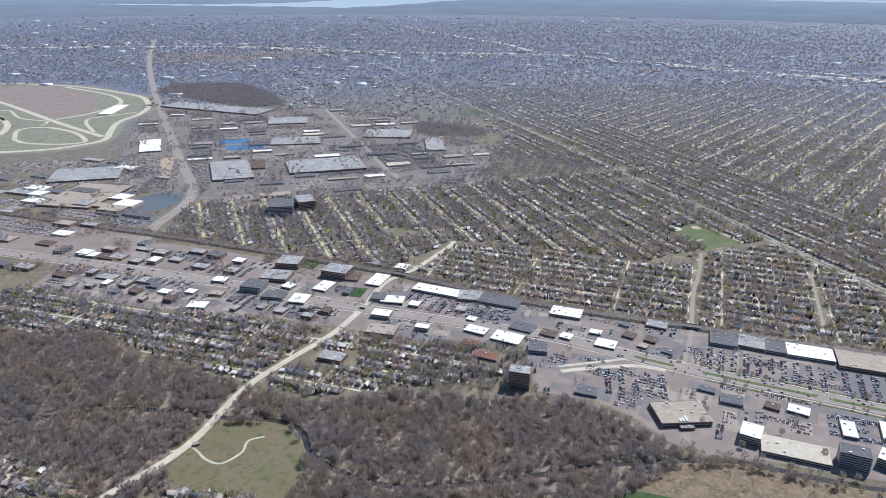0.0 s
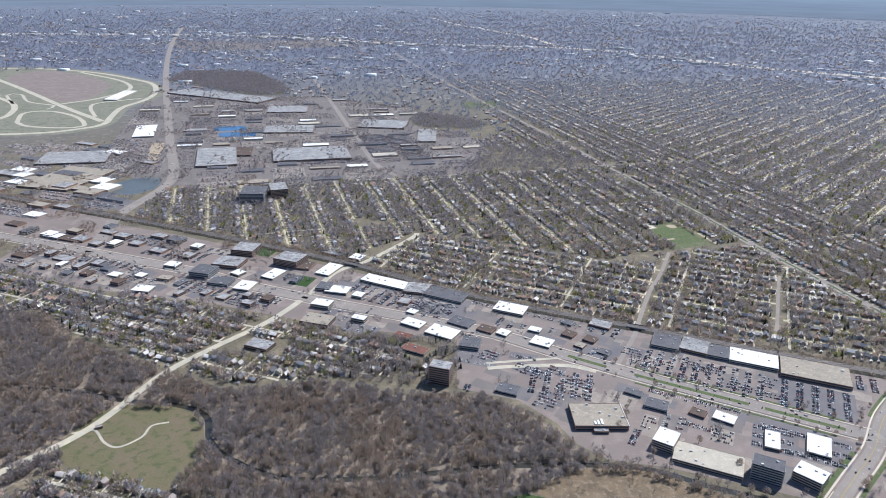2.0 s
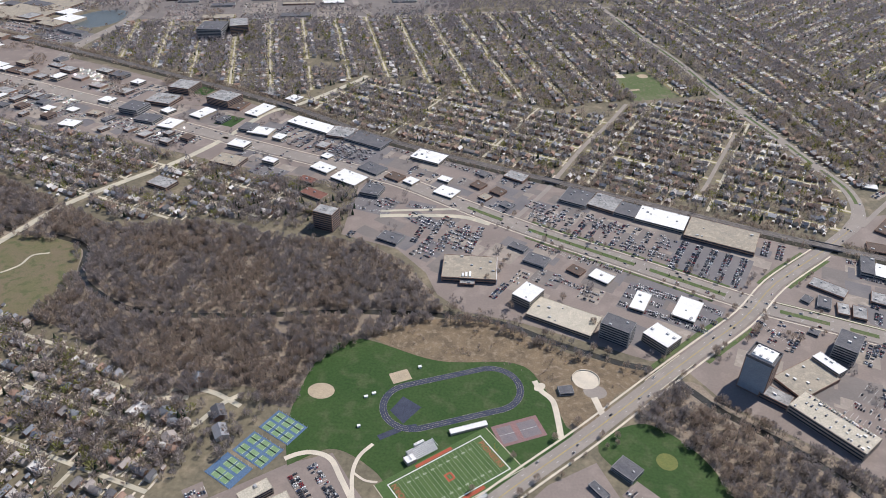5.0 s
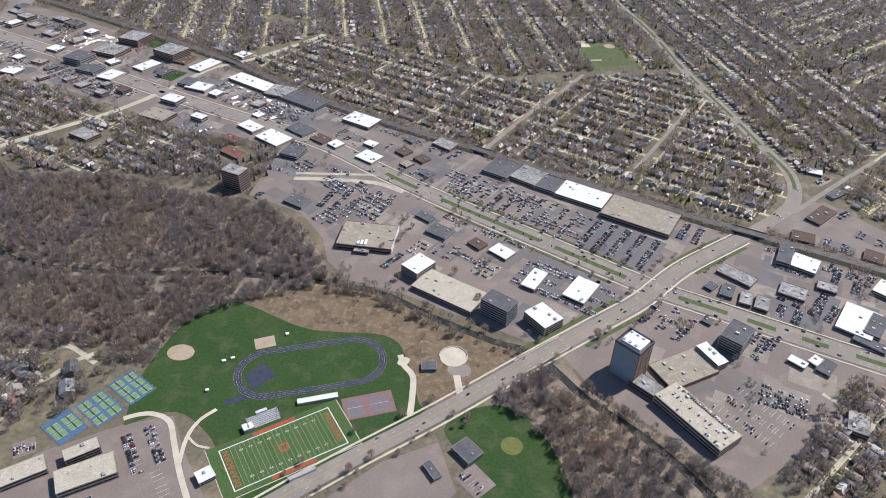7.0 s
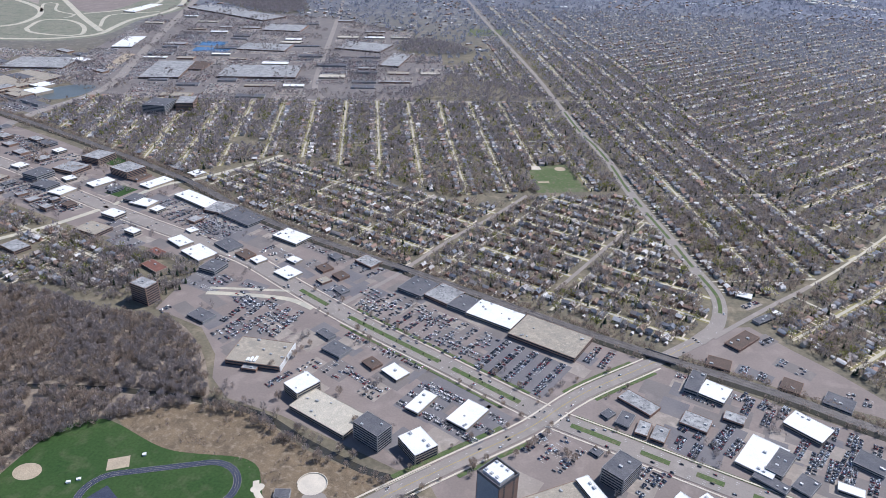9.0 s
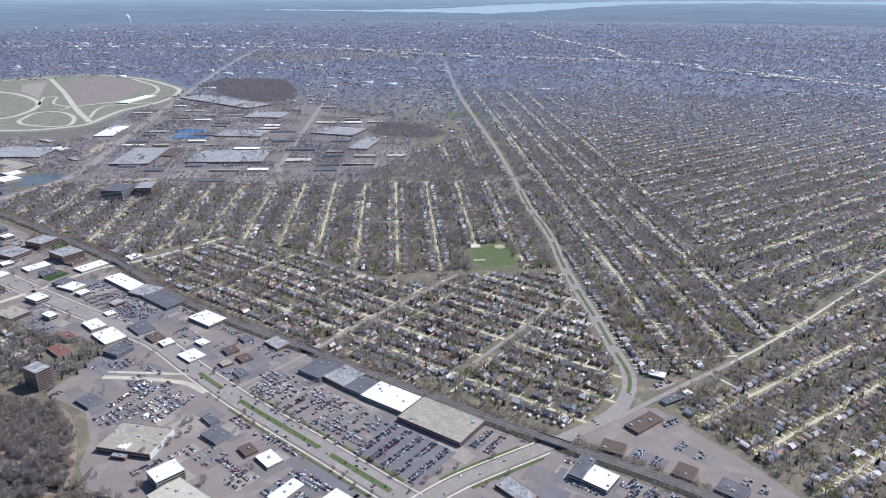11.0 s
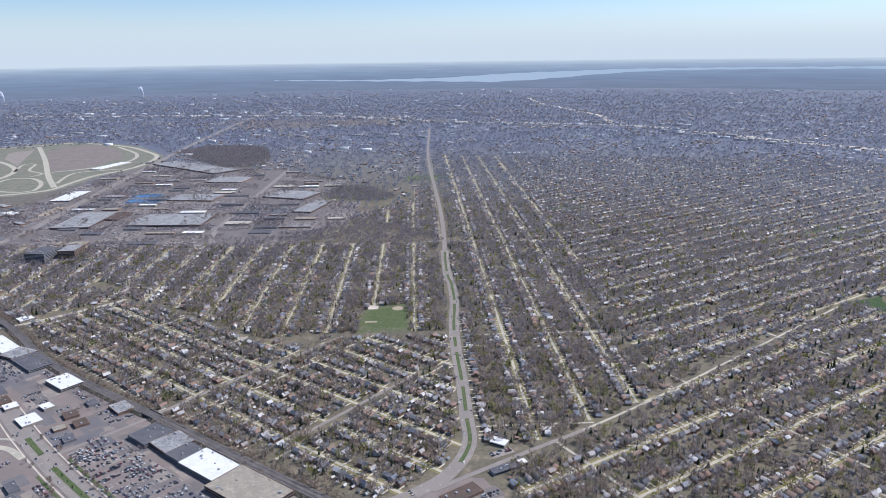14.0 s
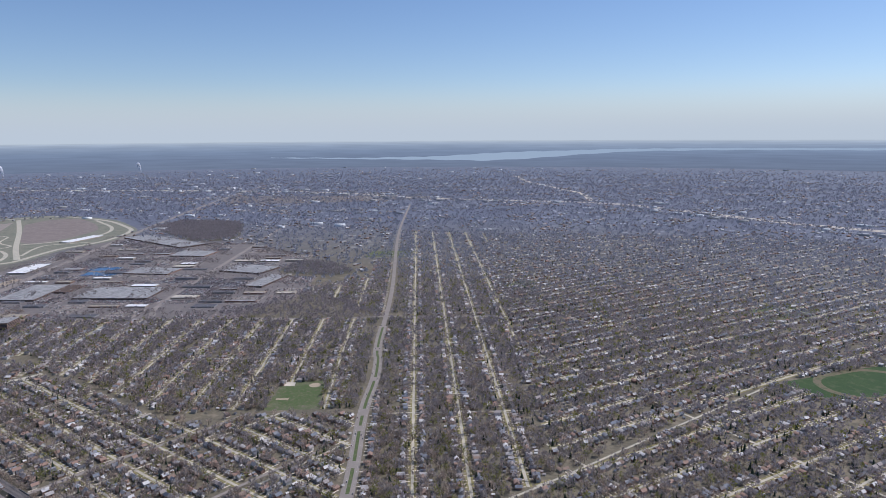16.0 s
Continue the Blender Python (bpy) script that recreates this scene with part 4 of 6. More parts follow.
block("factory", -84.2, 1107.3, 72.2, 57.5, -2, 7, "patch")
block("factory", -10.8, 1037.1, 26.9, 81.6, 4, 7, "patch")
block("office_curved", -169.3, 716.0, 25.0, 28.3, 7, 26, "dark")
block("office_curved", -147.8, 732.6, 18.1, 26.7, 22, 26, "patch")
block("factory", -597.5, 1292.4, 24.5, 97.4, 5, 6, "white")
block("shop", 158.0, 460.1, 14.9, 10.6, -26, 6, "patch")
block("shop", 134.7, 460.5, 7.9, 6.2, -30, 5, "dark")
block("shop", 133.9, 444.0, 8.6, 8.1, -33, 5, "brown")
block("shop", 147.5, 437.7, 8.5, 7.8, -32, 5, "brown")
block("shop", 139.8, 429.4, 6.8, 7.2, -33, 4, "tan")
block("shop", 154.5, 421.5, 8.5, 6.5, -32, 4, "dark")
block("shop", 164.5, 374.5, 10.6, 5.4, -28, 5, "dark")
block("shop", 175.5, 362.7, 13.0, 9.7, -22, 6, "dark")
block("shop", 23.5, 468.1, 7.1, 6.6, -27, 4, "white")
block("shop", 59.5, 455.1, 17.0, 12.0, -28, 5, "dark")
block("shop", 77.1, 445.8, 11.6, 8.8, -26, 5, "brown")
block("shop", 89.0, 441.6, 8.3, 8.2, -30, 5, "white")
block("dealer", 391.4, 338.1, 7.5, 17.4, -28, 7.6, "dark")
block("shop", 385.9, 325.5, 14.4, 5.6, -30, 5, "dark")
block("shop", 399.9, 327.7, 8.1, 11.0, -33, 5, "dark")
block("shop", 430.3, 349.4, 12.7, 11.0, -28, 6, "dark")
block("shop", 317.2, 350.9, 4.8, 6.1, -36, 4, "dark")
WALLS = {"white": "wall_tan", "dark": "wall_grey", "tan": "brick", "patch": "brick", "brown": "brick", "red": "wall_tan", "cream": "wall_tan"}


FOOTPRINTS = []


def covered(p, margin=0.6):
    """Which of these places lie under a building."""
    p = np.asarray(p, float).reshape(-1, 2)
    hit = np.zeros(len(p), bool)
    for x, y, w, d, a in FOOTPRINTS:
        e, f = p[:, 0] - x, p[:, 1] - y
        hit |= (np.abs(e * math.cos(a) + f * math.sin(a)) < w / 2 + margin) & (np.abs(f * math.cos(a) - e * math.sin(a)) < d / 2 + margin)
    return hit


def building(name, label, x, y, w, d, ang, h, roof, wall=None, windows=True, units=3, seed=0, category="building"):
    """A flat-roofed block: walls, roof inside a parapet, window bands by storey and roof units."""
    r = random.Random(seed)
    # blocks under 12 m are lowered by a fifth to fit the camera's view
    h = h * K * (0.8 if h < 12 else 1.0) + 0.009 * (seed % 37)
    FOOTPRINTS.append((x, y, w, d, radians(ang)))
    base = root(name, pose(x, y, 0, 0, 0, ang), label, category)
    wall = M[wall or WALLS[roof]]
    body = part("wall", boxes("wall", [(-w / 2, -d / 2, 0, w / 2, d / 2, h - 0.25)], wall), base)
    top = part("roof", boxes("roof", [(-w / 2 + 0.15, -d / 2 + 0.15, h - 0.25, w / 2 - 0.15, d / 2 - 0.15, h - 0.12)], M["roof_" + roof]), base)
    t = 0.15
    edge = [(-w / 2 - 0.03, -d / 2 - 0.03, h - 0.3, w / 2 + 0.03, -d / 2 + t, h), (-w / 2 - 0.03, d / 2 - t, h - 0.3, w / 2 + 0.03, d / 2 + 0.03, h),
            (-w / 2 - 0.03, -d / 2 + t, h - 0.3, -w / 2 + t, d / 2 - t, h), (w / 2 - t, -d / 2 + t, h - 0.3, w / 2 + 0.03, d / 2 - t, h)]
    part("parapet", boxes("parapet", edge, M["wall_white"] if roof == "white" else wall), base)
    if windows:
        floors = max(1, round(h / (3.6 * K)))
        for f in range(floors):
            z0 = h * f / floors + 0.35
            z1 = z0 + min(0.75, h / floors * 0.5)
            for sx, sy, n, ln in ((0, -1, w, w), (0, 1, w, w), (-1, 0, d, d), (1, 0, d, d)):
                if floors == 1 and (sx or sy > 0):
                    continue
                half = ln / 2 - 0.5
                if half < 0.6:
                    continue
                if sy:
                    yy = sy * d / 2
                    s4 = (-half, yy - 0.04, z0, half, yy + 0.04, z1)
                else:
                    xx = sx * w / 2
                    s4 = (xx - 0.04, -half, z0, xx + 0.04, half, z1)
                part("window", boxes("window", [s4], M["glass"]), body, "band of dark window glass")
    for k in range(units):
        ux, uy = r.uniform(-w / 2 + 1.2, w / 2 - 1.2), r.uniform(-d / 2 + 1.2, d / 2 - 1.2)
        s = r.uniform(0.35, 0.8)
        part("roof_unit", boxes("roof_unit", [(ux - s, uy - s * 0.7, h - 0.12, ux + s, uy + s * 0.7, h + s * 0.7), (ux - s * 0.6, uy - s * 0.45, h + s * 0.7, ux - s * 0.1, uy + s * 0.45, h + s * 0.8), (ux + s * 0.1, uy - s * 0.45, h + s * 0.7, ux + s * 0.6, uy + s * 0.45, h + s * 0.8)], M["metal"]), top, "grey metal roof unit")
    return base


ROOF_WORD = {"white": "white membrane roof", "dark": "dark flat roof", "tan": "tan gravel roof", "patch": "patched grey roof", "brown": "brown shingle roof", "red": "red roof", "cream": "pale cream roof"}
KIND_WORD = {"store": "large store", "office": "office block", "garage": "parking structure", "dealer": "car dealership", "shop": "low commercial building", "tower": "tall office tower", "podium": "hotel podium", "link": "glazed link building", "block": "dark office block", "theater": "cinema", "school": "school building", "clubhouse": "clubhouse", "factory": "long industrial building"}
for k, (name, x, y, w, d, ang, h, roof) in enumerate(BUILDINGS):
    if name == "tower":
        continue
    word = KIND_WORD[name.split("_")[0]]
    nm = {"store": "store", "office": "office_building", "garage": "parking_garage", "dealer": "dealership", "tower": "office_tower", "podium": "podium_building", "link": "link_building", "block": "office_building", "theater": "cinema", "factory": "industrial_building"}.get(name.split("_")[0], "shop" if name == "shop" else name.split("_")[0])
    building(nm, word + " with a " + ROOF_WORD[roof], x, y, w, d, ang, h, roof, seed=k, units=min(6, 1 + int(w * d / 80)), category="building")

cinema = bpy.data.objects["cinema"]
for ux in (-3.2, -1.4, 0.6):
    part("roof_unit", boxes("roof_unit", [(ux - 0.6, -9.6, 2.6, ux + 0.6, -5.2 + 0.5 * ux, 3.7)], M["roof_white"]), cinema, "white roof duct")
# the sunlit look of the east wall is painted on as a white slab
part("side_wall", boxes("side_wall", [(14.72, -10.7, 0, 15.1, 10.7, 3.3)], M["wall_white"]), cinema, "side wall painted white as if sunlit")


def tower(x, y, w, d, ang, h):
    """The tall block: brick end walls, dark curtain walls with floor bands, a deep crown and white plant on the roof."""
    t = root("office_tower", pose(x, y, 0, 0, 0, ang), "tall brown brick tower with dark glass curtain walls", "building")
    part("wall", boxes("wall", [(-w / 2, -d / 2, 0, w / 2, d / 2, h - 1.4)], M["brick"]), t)
    floors = 14
    for sx in (-1, 1):
        for f in range(floors):
            z0 = 0.8 + (h - 1.8) * f / floors
            for yy in (-d / 4, d / 4):
                part("window", boxes("window", [(sx * w / 2 - 0.06, yy - 0.5, z0, sx * w / 2 + 0.06, yy + 0.5, z0 + 0.6)], M["glass"]), t)
    for sy in (-1, 1):
        glazed = part("curtain_wall", boxes("curtain_wall", [(-w / 2 + 0.4, sy * d / 2 - 0.1, 0.6, w / 2 - 0.4, sy * d / 2 + 0.1, h - 1.4)], M["curtain"]), t, "glazed wall with the sky's blue-grey painted in")
        for f in range(floors):
            z0 = 1.0 + (h - 2.4) * f / floors
            part("floor_band", boxes("floor_band", [(-w / 2 + 0.4, sy * d / 2 - 0.13, z0, w / 2 - 0.4, sy * d / 2 + 0.13, z0 + 0.1)], M["wall_grey"]), glazed)
    for s in ((-w / 2 - 0.1, -d / 2 - 0.1, w / 2 + 0.1, -d / 2 + 0.3), (-w / 2 - 0.1, d / 2 - 0.3, w / 2 + 0.1, d / 2 + 0.1), (-w / 2 - 0.1, -d / 2 + 0.3, -w / 2 + 0.3, d / 2 - 0.3), (w / 2 - 0.3, -d / 2 + 0.3, w / 2 + 0.1, d / 2 - 0.3)):
        part("parapet", boxes("parapet", [(s[0], s[1], h - 1.4, s[2], s[3], h)], M["roof_dark"]), t)
    part("roof", boxes("roof", [(-w / 2 + 0.3, -d / 2 + 0.3, h - 1.4, w / 2 - 0.3, d / 2 - 0.3, h - 1.2)], M["roof_dark"]), t)
    part("plant_room", boxes("plant_room", [(-w / 2 + 1.6, -d / 2 + 1.5, h - 1.2, w / 2 - 1.2, d / 2 - 1.5, h + 0.3)], M["roof_white"]), t, "white roof plant room")
    for k in range(6):
        ux = -w / 2 + 2.4 + (k % 3) * (w - 5) / 2.4
        uy = -d / 2 + 2.6 + (k // 3) * (d - 5)
        part("roof_unit", boxes("roof_unit", [(ux - 0.6, uy - 0.5, h + 0.3, ux + 0.6, uy + 0.5, h + 0.8)], M["metal"]), t)


# the glass's sky reflection is painted into this light blue-grey base colour
M["curtain"] = mat("sky_tinted_curtain_glass", (0.25, 0.29, 0.33), (0.29, 0.33, 0.37), size=2, fine=0.5, rough=0.5, spec=0.5, bump=0)
tower(276.5, 281.5, 12.0, 11.0, -33, 19.2)

# parcels of the business strip: older and newer asphalt, low buildings and car rows between the large stores
TAKEN = [(x, y, max(w, dd) / 2 + 3) for _, x, y, w, dd, *_ in BUILDINGS]
PARCEL_CARS = []
pr = random.Random(21)
aven = AVENUE[(AVENUE[:, 0] > -330) & (AVENUE[:, 0] < 470)]
for k in range(800):
    i = pr.randrange(2, len(aven) - 2 if k < 400 else len(aven) // 2)
    dv = aven[i + 1] - aven[i - 1]
    ang = math.degrees(math.atan2(dv[1], dv[0]))
    off = pr.choice((-1, 1)) * pr.uniform(13, 62)
    nx, ny = -dv[1] / np.linalg.norm(dv), dv[0] / np.linalg.norm(dv)
    x, y = aven[i, 0] + nx * off, aven[i, 1] + ny * off
    w, dd = pr.uniform(9, 22), pr.uniform(7, 16)
    q = np.array(rect_pts(x, y, w, dd, ang) + [(x, y)])
    if not in_poly(q, PAVED[0]).all() or min(line_dist(q, RAIL).min(), line_dist(q, CROSSROAD).min(), line_dist(q, MILL).min()) < 7 or line_dist(q, AVENUE).min() < 8:
        continue
    patch("pavement", rect_pts(x, y, w, dd, ang), 0.0505 + 0.00004 * k, M[pr.choice(("asphalt_grey", "asphalt_pale", "asphalt_dark", "asphalt_grey", "asphalt_pale"))], "asphalt yard of a shop plot", "pavement", curved=False)
    free = all(math.hypot(x - a, y - b2) > s + max(w, dd) / 2 for a, b2, s in TAKEN)
    town = x < 150
    if free and pr.random() < (0.75 if town else 0.3) and not 60 < x < 275:
        bw, bd = pr.uniform(6, 12), pr.uniform(5, 9)
        building("shop", "low shop building on an asphalt plot", x, y, bw, bd, ang + pr.choice((0, 90)), pr.choice((5, 6, 7, 9)), pr.choice(("white", "dark", "patch", "tan", "brown", "patch")), units=pr.choice((0, 1, 2)), seed=700 + k)
        TAKEN.append((x, y, max(bw, bd) / 2 + 1.5))
    elif free:
        for v in np.arange(-dd / 2 + 1.4, dd / 2 - 1, 3.4):
            for u in np.arange(-w / 2 + 0.8, w / 2 - 0.6, 1.1):
                if pr.random() < 0.6:
                    c = pose(x, y, 0, 0, 0, ang) @ Vector((u, v, 0))
                    PARCEL_CARS.append((c.x, c.y, 0.12, radians(ang + 90), 1, 1, pr.choice((0.95, 1.0, 1.2))))

# ---- railway ----
for line, w, label in ((UNDERPASS, 1.6, "pale concrete street passing under the railway"), (SIDESTREET, 1.3, "pale concrete side street"), (CROSSTOWN, 2.0, "pale commercial cross street among houses"), (WORKSROAD, 3.6, "wide grey road between works car parks")):
    road("road", line, ((-w, w),), 0.17, M["concrete"], label)


def embankment(pts, n):
    t = root("railway_bank", pose(0, 0, 0), "railway embankment with ballast and two tracks", "railway", kind="structure")
    for lo, hi, zl, zh, m in ((-5.2, -3.0, 0, 1.5, "bank"), (-3.0, 3.0, 1.5, 1.5, "ballast"), (3.0, 5.2, 1.5, 0, "bank")):
        a, b2 = sides(pts, lo), sides(pts, hi)
        k = len(pts)
        V = [(*q, zl) for q in a] + [(*q, zh) for q in b2]
        part("bed" if m == "ballast" else "slope", mesh_of("bed", V, [(i, i + 1, k + i + 1, k + i) for i in range(k - 1)], M[m]), t)
    for off in (-1.6, -1.0, 1.0, 1.6):
        part("rail", strip("rail", pts, off - 0.07, off + 0.07, 1.58, M["steel"], 0.08), t)
    return t


rail = smooth(RAIL, 2.0)
gap = (line_dist(rail, CROSSROAD) < 5.2) | (line_dist(rail, UNDERPASS) < 3.2) | (line_dist(rail, MILL) < 3.2)
runs, cur = [], []
for i in range(len(rail)):
    if gap[i]:
        if len(cur) > 2:
            runs.append(cur)
        cur = []
    else:
        cur.append(i)
runs.append(cur)
for n, run in enumerate(runs):
    embankment(rail[run[0]:run[-1] + 1], n)
for a, c in zip(runs[:-1], runs[1:]):
    p = rail[a[-1] - 1:c[0] + 2]
    deck = root("railway_bridge", pose(0, 0, 0), "dark steel railway bridge over a road", "bridge", kind="structure")
    part("deck", strip("deck", p, -2.9, 2.9, 1.53, M["ballast"], 0.35), deck)
    for off in (-2.9, 2.9):
        part("girder", strip("girder", p, off - 0.15, off + 0.15, 2.0, M["roof_dark"], 0.9), deck)
    for off in (-1.6, -1.0, 1.0, 1.6):
        part("rail", strip("rail", p, off - 0.07, off + 0.07, 1.6, M["steel"], 0.06), deck)

# trees and scrub on the bank
rp = np.vstack([sides(rail, o_) + rng.normal(0, 0.6, (len(rail), 2)) for o_ in (3.8, 4.8, 5.8, 6.8, -4.4)])
rp = rp[(rng.random(len(rp)) < 0.55) & (line_dist(rp, CROSSROAD) > 6) & (line_dist(rp, UNDERPASS) > 4) & (line_dist(rp, MILL) > 4)]
plant("bank_scrub", rp, NEAR, M["twig_brown"], "bare brown scrub along the railway bank", 0.4, 0.95)

# ---- river bridge and road edges ----
deck = CROSSROAD[(CROSSROAD[:, 0] > 226) & (CROSSROAD[:, 0] < 254)]
rb = root("road_bridge", pose(0, 0, 0), "low concrete road bridge with parapets over the river", "bridge", kind="structure")
for off in (-4.0, 4.0):
    part("parapet", strip("parapet", deck, off - 0.2, off + 0.2, 0.75, M["walk"], 0.7), rb)
for off in (-5.4, 5.4):
    tagged(new("pavement", strip("pavement", CROSSROAD[4:-4], off - 0.45, off + 0.45, 0.24, M["walk"], 0.1)), "pale concrete footway beside the road", "footway", kind="structure")
for line, off in ((AVENUE, 7.2), (AVENUE, -7.2)):
    tagged(new("pavement", strip("pavement", line, off - 0.4, off + 0.4, 0.2, M["walk"], 0.08)), "pale concrete footway beside the avenue", "footway", kind="structure")
for line, lo, hi, x0, x1 in ((AVENUE, 8.2, 9.8, 166, 276), (AVENUE, -9.6, -8.2, 170, 272), (CROSSROAD, 6.2, 8.6, 236, 276), (CROSSROAD, -8.2, -6.2, 252, 280), (CROSSROAD, 4.6, 7.6, 300, 332), (CROSSROAD, -7.8, -4.6, 304, 336), (AVENUE, 6.4, 8.0, 300, 430)):
    q = smooth(line, 2.0)
    q = q[(q[:, 0] > x0) & (q[:, 0] < x1)]
    tagged(new("verge", strip("verge", q, lo, hi, 0.16, M["median"], 0.08)), "narrow grass verge beside the road", "verge", kind="structure")
dash = []
for line, offs in ((AVENUE, (-4.2, -2.9, 2.9, 4.2)), (CROSSROAD, (-1.9, 1.9)), (BOULEVARD[:60], (-2.7, 2.7)), (WESTROAD[:60], (-3, 3))):
    q = smooth(line, 3.0)
    for off in offs:
        s_ = sides(q, off)
        dd = np.gradient(q, axis=0)
        for i in range(0, len(q), 2):
            dash.append((s_[i, 0], s_[i, 1], 0.235, math.atan2(dd[i, 1], dd[i, 0]), 1, 1, 1))
tagged(new("lane_markings", tile("lane_markings", [(-0.6, -0.05, 0), (0.6, -0.05, 0), (0.6, 0.05, 0), (-0.6, 0.05, 0)], [(0, 1, 2, 3)], dash, M["paint_white"])), "white dashed lane markings", "road marking", kind="stuff")
cl = smooth(CROSSROAD, 4)
tagged(new("centre_line", strip("centre_line", cl, -0.12, 0.12, 0.24, M["paint_yellow"])), "yellow centre line", "road marking", kind="structure")

# ---- car parks ----
FAR_WOODS = [[(-591, 1484), (-604, 1614), (-457, 1630), (-366, 1510), (-304, 1386), (-362, 1338), (-501, 1424)], [(-38, 1122), (-42, 1202), (12, 1196), (75, 1150), (64, 1105), (-10, 1100)]]
WORKS = [[(-400, 820), (-285, 750), (-70, 800), (60, 850), (80, 1020), (-40, 1110), (-60, 1240), (-230, 1330), (-560, 1340)], [(-1250, 1250), (-960, 1570), (-771, 1610), (-600, 1480), (-450, 1046), (-300, 820), (-290, 640), (-620, 640), (-900, 800)]]
BASINS = [rect_pts(-298, 1034, 48, 66, 17)]
YARD_TREES = []
yr = random.Random(33)


def yards(outline, ang, wide, deep):
    """Fills a works area block by block with car parks, halls and trees."""
    u_, v_ = uv(ang)
    q_ = np.array(outline, float)
    n_ = 0
    for a_ in np.arange((q_ @ u_).min(), (q_ @ u_).max(), wide):
        for b_ in np.arange((q_ @ v_).min(), (q_ @ v_).max(), deep):
            c_ = u_ * (a_ + wide / 2) + v_ * (b_ + deep / 2)
            one = c_[None]
            n_ += 1
            if not in_poly(one, outline)[0] or line_dist(one, WORKSROAD)[0] < 16 or line_dist(one, WESTROAD)[0] < 22 or line_dist(one, RAIL)[0] < 16 or line_dist(one, AVENUE)[0] < 16:
                continue
            if any(in_poly(one, w_)[0] for w_ in BASINS + FAR_WOODS) or covered(one, 3)[0]:
                continue
            pick = yr.random()
            if pick < 0.24:
                building("industrial_building", "long low works building with a flat roof", c_[0], c_[1], wide * yr.uniform(0.5, 0.85), deep * yr.uniform(0.35, 0.7), ang, yr.choice((5, 6, 8)), yr.choice(("dark", "patch", "tan", "white", "dark", "cream")), units=yr.choice((1, 2)), seed=1100 + n_, windows=False)
            elif pick < 0.82:
                patch("pavement", rect_pts(c_[0], c_[1], wide * 0.9, deep * 0.86, ang), 0.055 + 0.0001 * (n_ % 90), M[yr.choice(("asphalt_grey", "asphalt_pale", "asphalt", "asphalt_pale"))], "car park of the works", "car park", curved=False)
                full = yr.uniform(0.4, 0.75)
                for r_ in np.arange(-deep * 0.4, deep * 0.4, 4.2):
                    for k_ in np.arange(-wide * 0.42, wide * 0.42, 1.5):
                        if yr.random() < full:
                            p_ = c_ + u_ * k_ + v_ * r_
                            PARCEL_CARS.append((p_[0], p_[1], 0.12, radians(ang + 90), 1.15, 1.25, yr.choice((0.95, 1.0, 1.2))))
            for _ in range(yr.choice((3, 8, 30 if pick > 0.9 else 10))):
                YARD_TREES.append(c_ + u_ * yr.uniform(-wide / 2, wide / 2) + v_ * deep * yr.choice((-0.48, 0.48, yr.uniform(-0.5, 0.5) if pick > 0.9 else 0.46)))


yards(WORKS[0], 17, 42, 24)
yards([(-620, 640), (-290, 640), (-300, 700), (-345, 720), (-345, 780), (-310, 830), (-430, 930), (-520, 930), (-900, 800)], -17, 36, 22)
plant("yard_trees", np.array(YARD_TREES), MID, M["twig_mid"], "bare trees between works car parks", 0.6, 1.1)
LOTS = []


def lot(x, y, width, depth, turn, surface, rows_along, filled, car_things=0):
    """Notes a car park: its surface, the way its rows run and the share of bays taken."""
    LOTS.append((x, y, width, depth, turn, surface, rows_along, filled, car_things))


lot(212, 401, 76, 33, -22, None, "d", 0.42, 110)
lot(272, 377, 42, 32, -22, "asphalt_dark", "d", 0.72, 100)
lot(123, 382, 42, 30, -10, None, "d", 0.5, 60)
lot(71, 409, 28, 20, -14, "asphalt_dark", "w", 0.12)
lot(232, 337, 21, 25, -22, "asphalt_dark", "w", 0.85)
lot(264, 331, 14, 19, -24, "asphalt_dark", "w", 0.85)
lot(296, 324, 24, 14, -45, None, "w", 0.3, 20)
lot(330, 272, 28, 30, -38, None, "w", 0.12)
lot(337, 310, 10, 18, -27, None, "d", 0.5)
lot(371, 349, 11, 22, -24, "asphalt_dark", "d", 0.85)
lot(353, 339, 15, 12, -22, "asphalt_dark", "d", 0.85)
lot(388, 373, 20, 18, -21, None, "d", 0.7)
lot(413, 341, 22, 17, -20, None, "d", 0.75)
lot(389, 405, 18, 9, -23, "asphalt_dark", "d", 0.7)
lot(410, 416, 20, 9, -30, "asphalt_grey", "d", 0.6)
lot(437, 397, 16, 8, -24, None, "d", 0.6)
lot(399, 440, 12, 9, 45, "asphalt_grey", "w", 0.6)
lot(396, 478, 14, 6, 45, "asphalt_pale", "w", 0.5)
lot(360, 375, 17, 6, -19, None, "w", 0.7)
lot(430, 355, 16, 22, -20, None, "d", 0.7)
lot(10, 488, 86, 26, -22, None, "d", 0.5)
lot(40, 477, 34, 20, -23, "asphalt_dark", "d", 0.3)
lot(-119, 487, 84, 20, -19, None, "d", 0.7)
lot(160, 454, 25, 19, -24, "asphalt_grey", "d", 0.35)
lot(148, 422, 26, 12, -32, "asphalt_dark", "d", 0.5)
lot(113, 435, 24, 14, -27, "asphalt_dark", "w", 0.55)
lot(105, 474, 84, 8, -22, "asphalt_grey", "w", 0.45)
lot(101, 412, 18, 9, -12, "asphalt_dark", "w", 0.6)
lot(392, 381, 27, 13, -30, None, "d", 0.85)
lot(364, 350, 30, 16, -30, None, "d", 0.85)
lot(412, 350, 26, 22, -27, None, "d", 0.85)
lot(311, 397, 16, 18, -20, None, "d", 0.5)
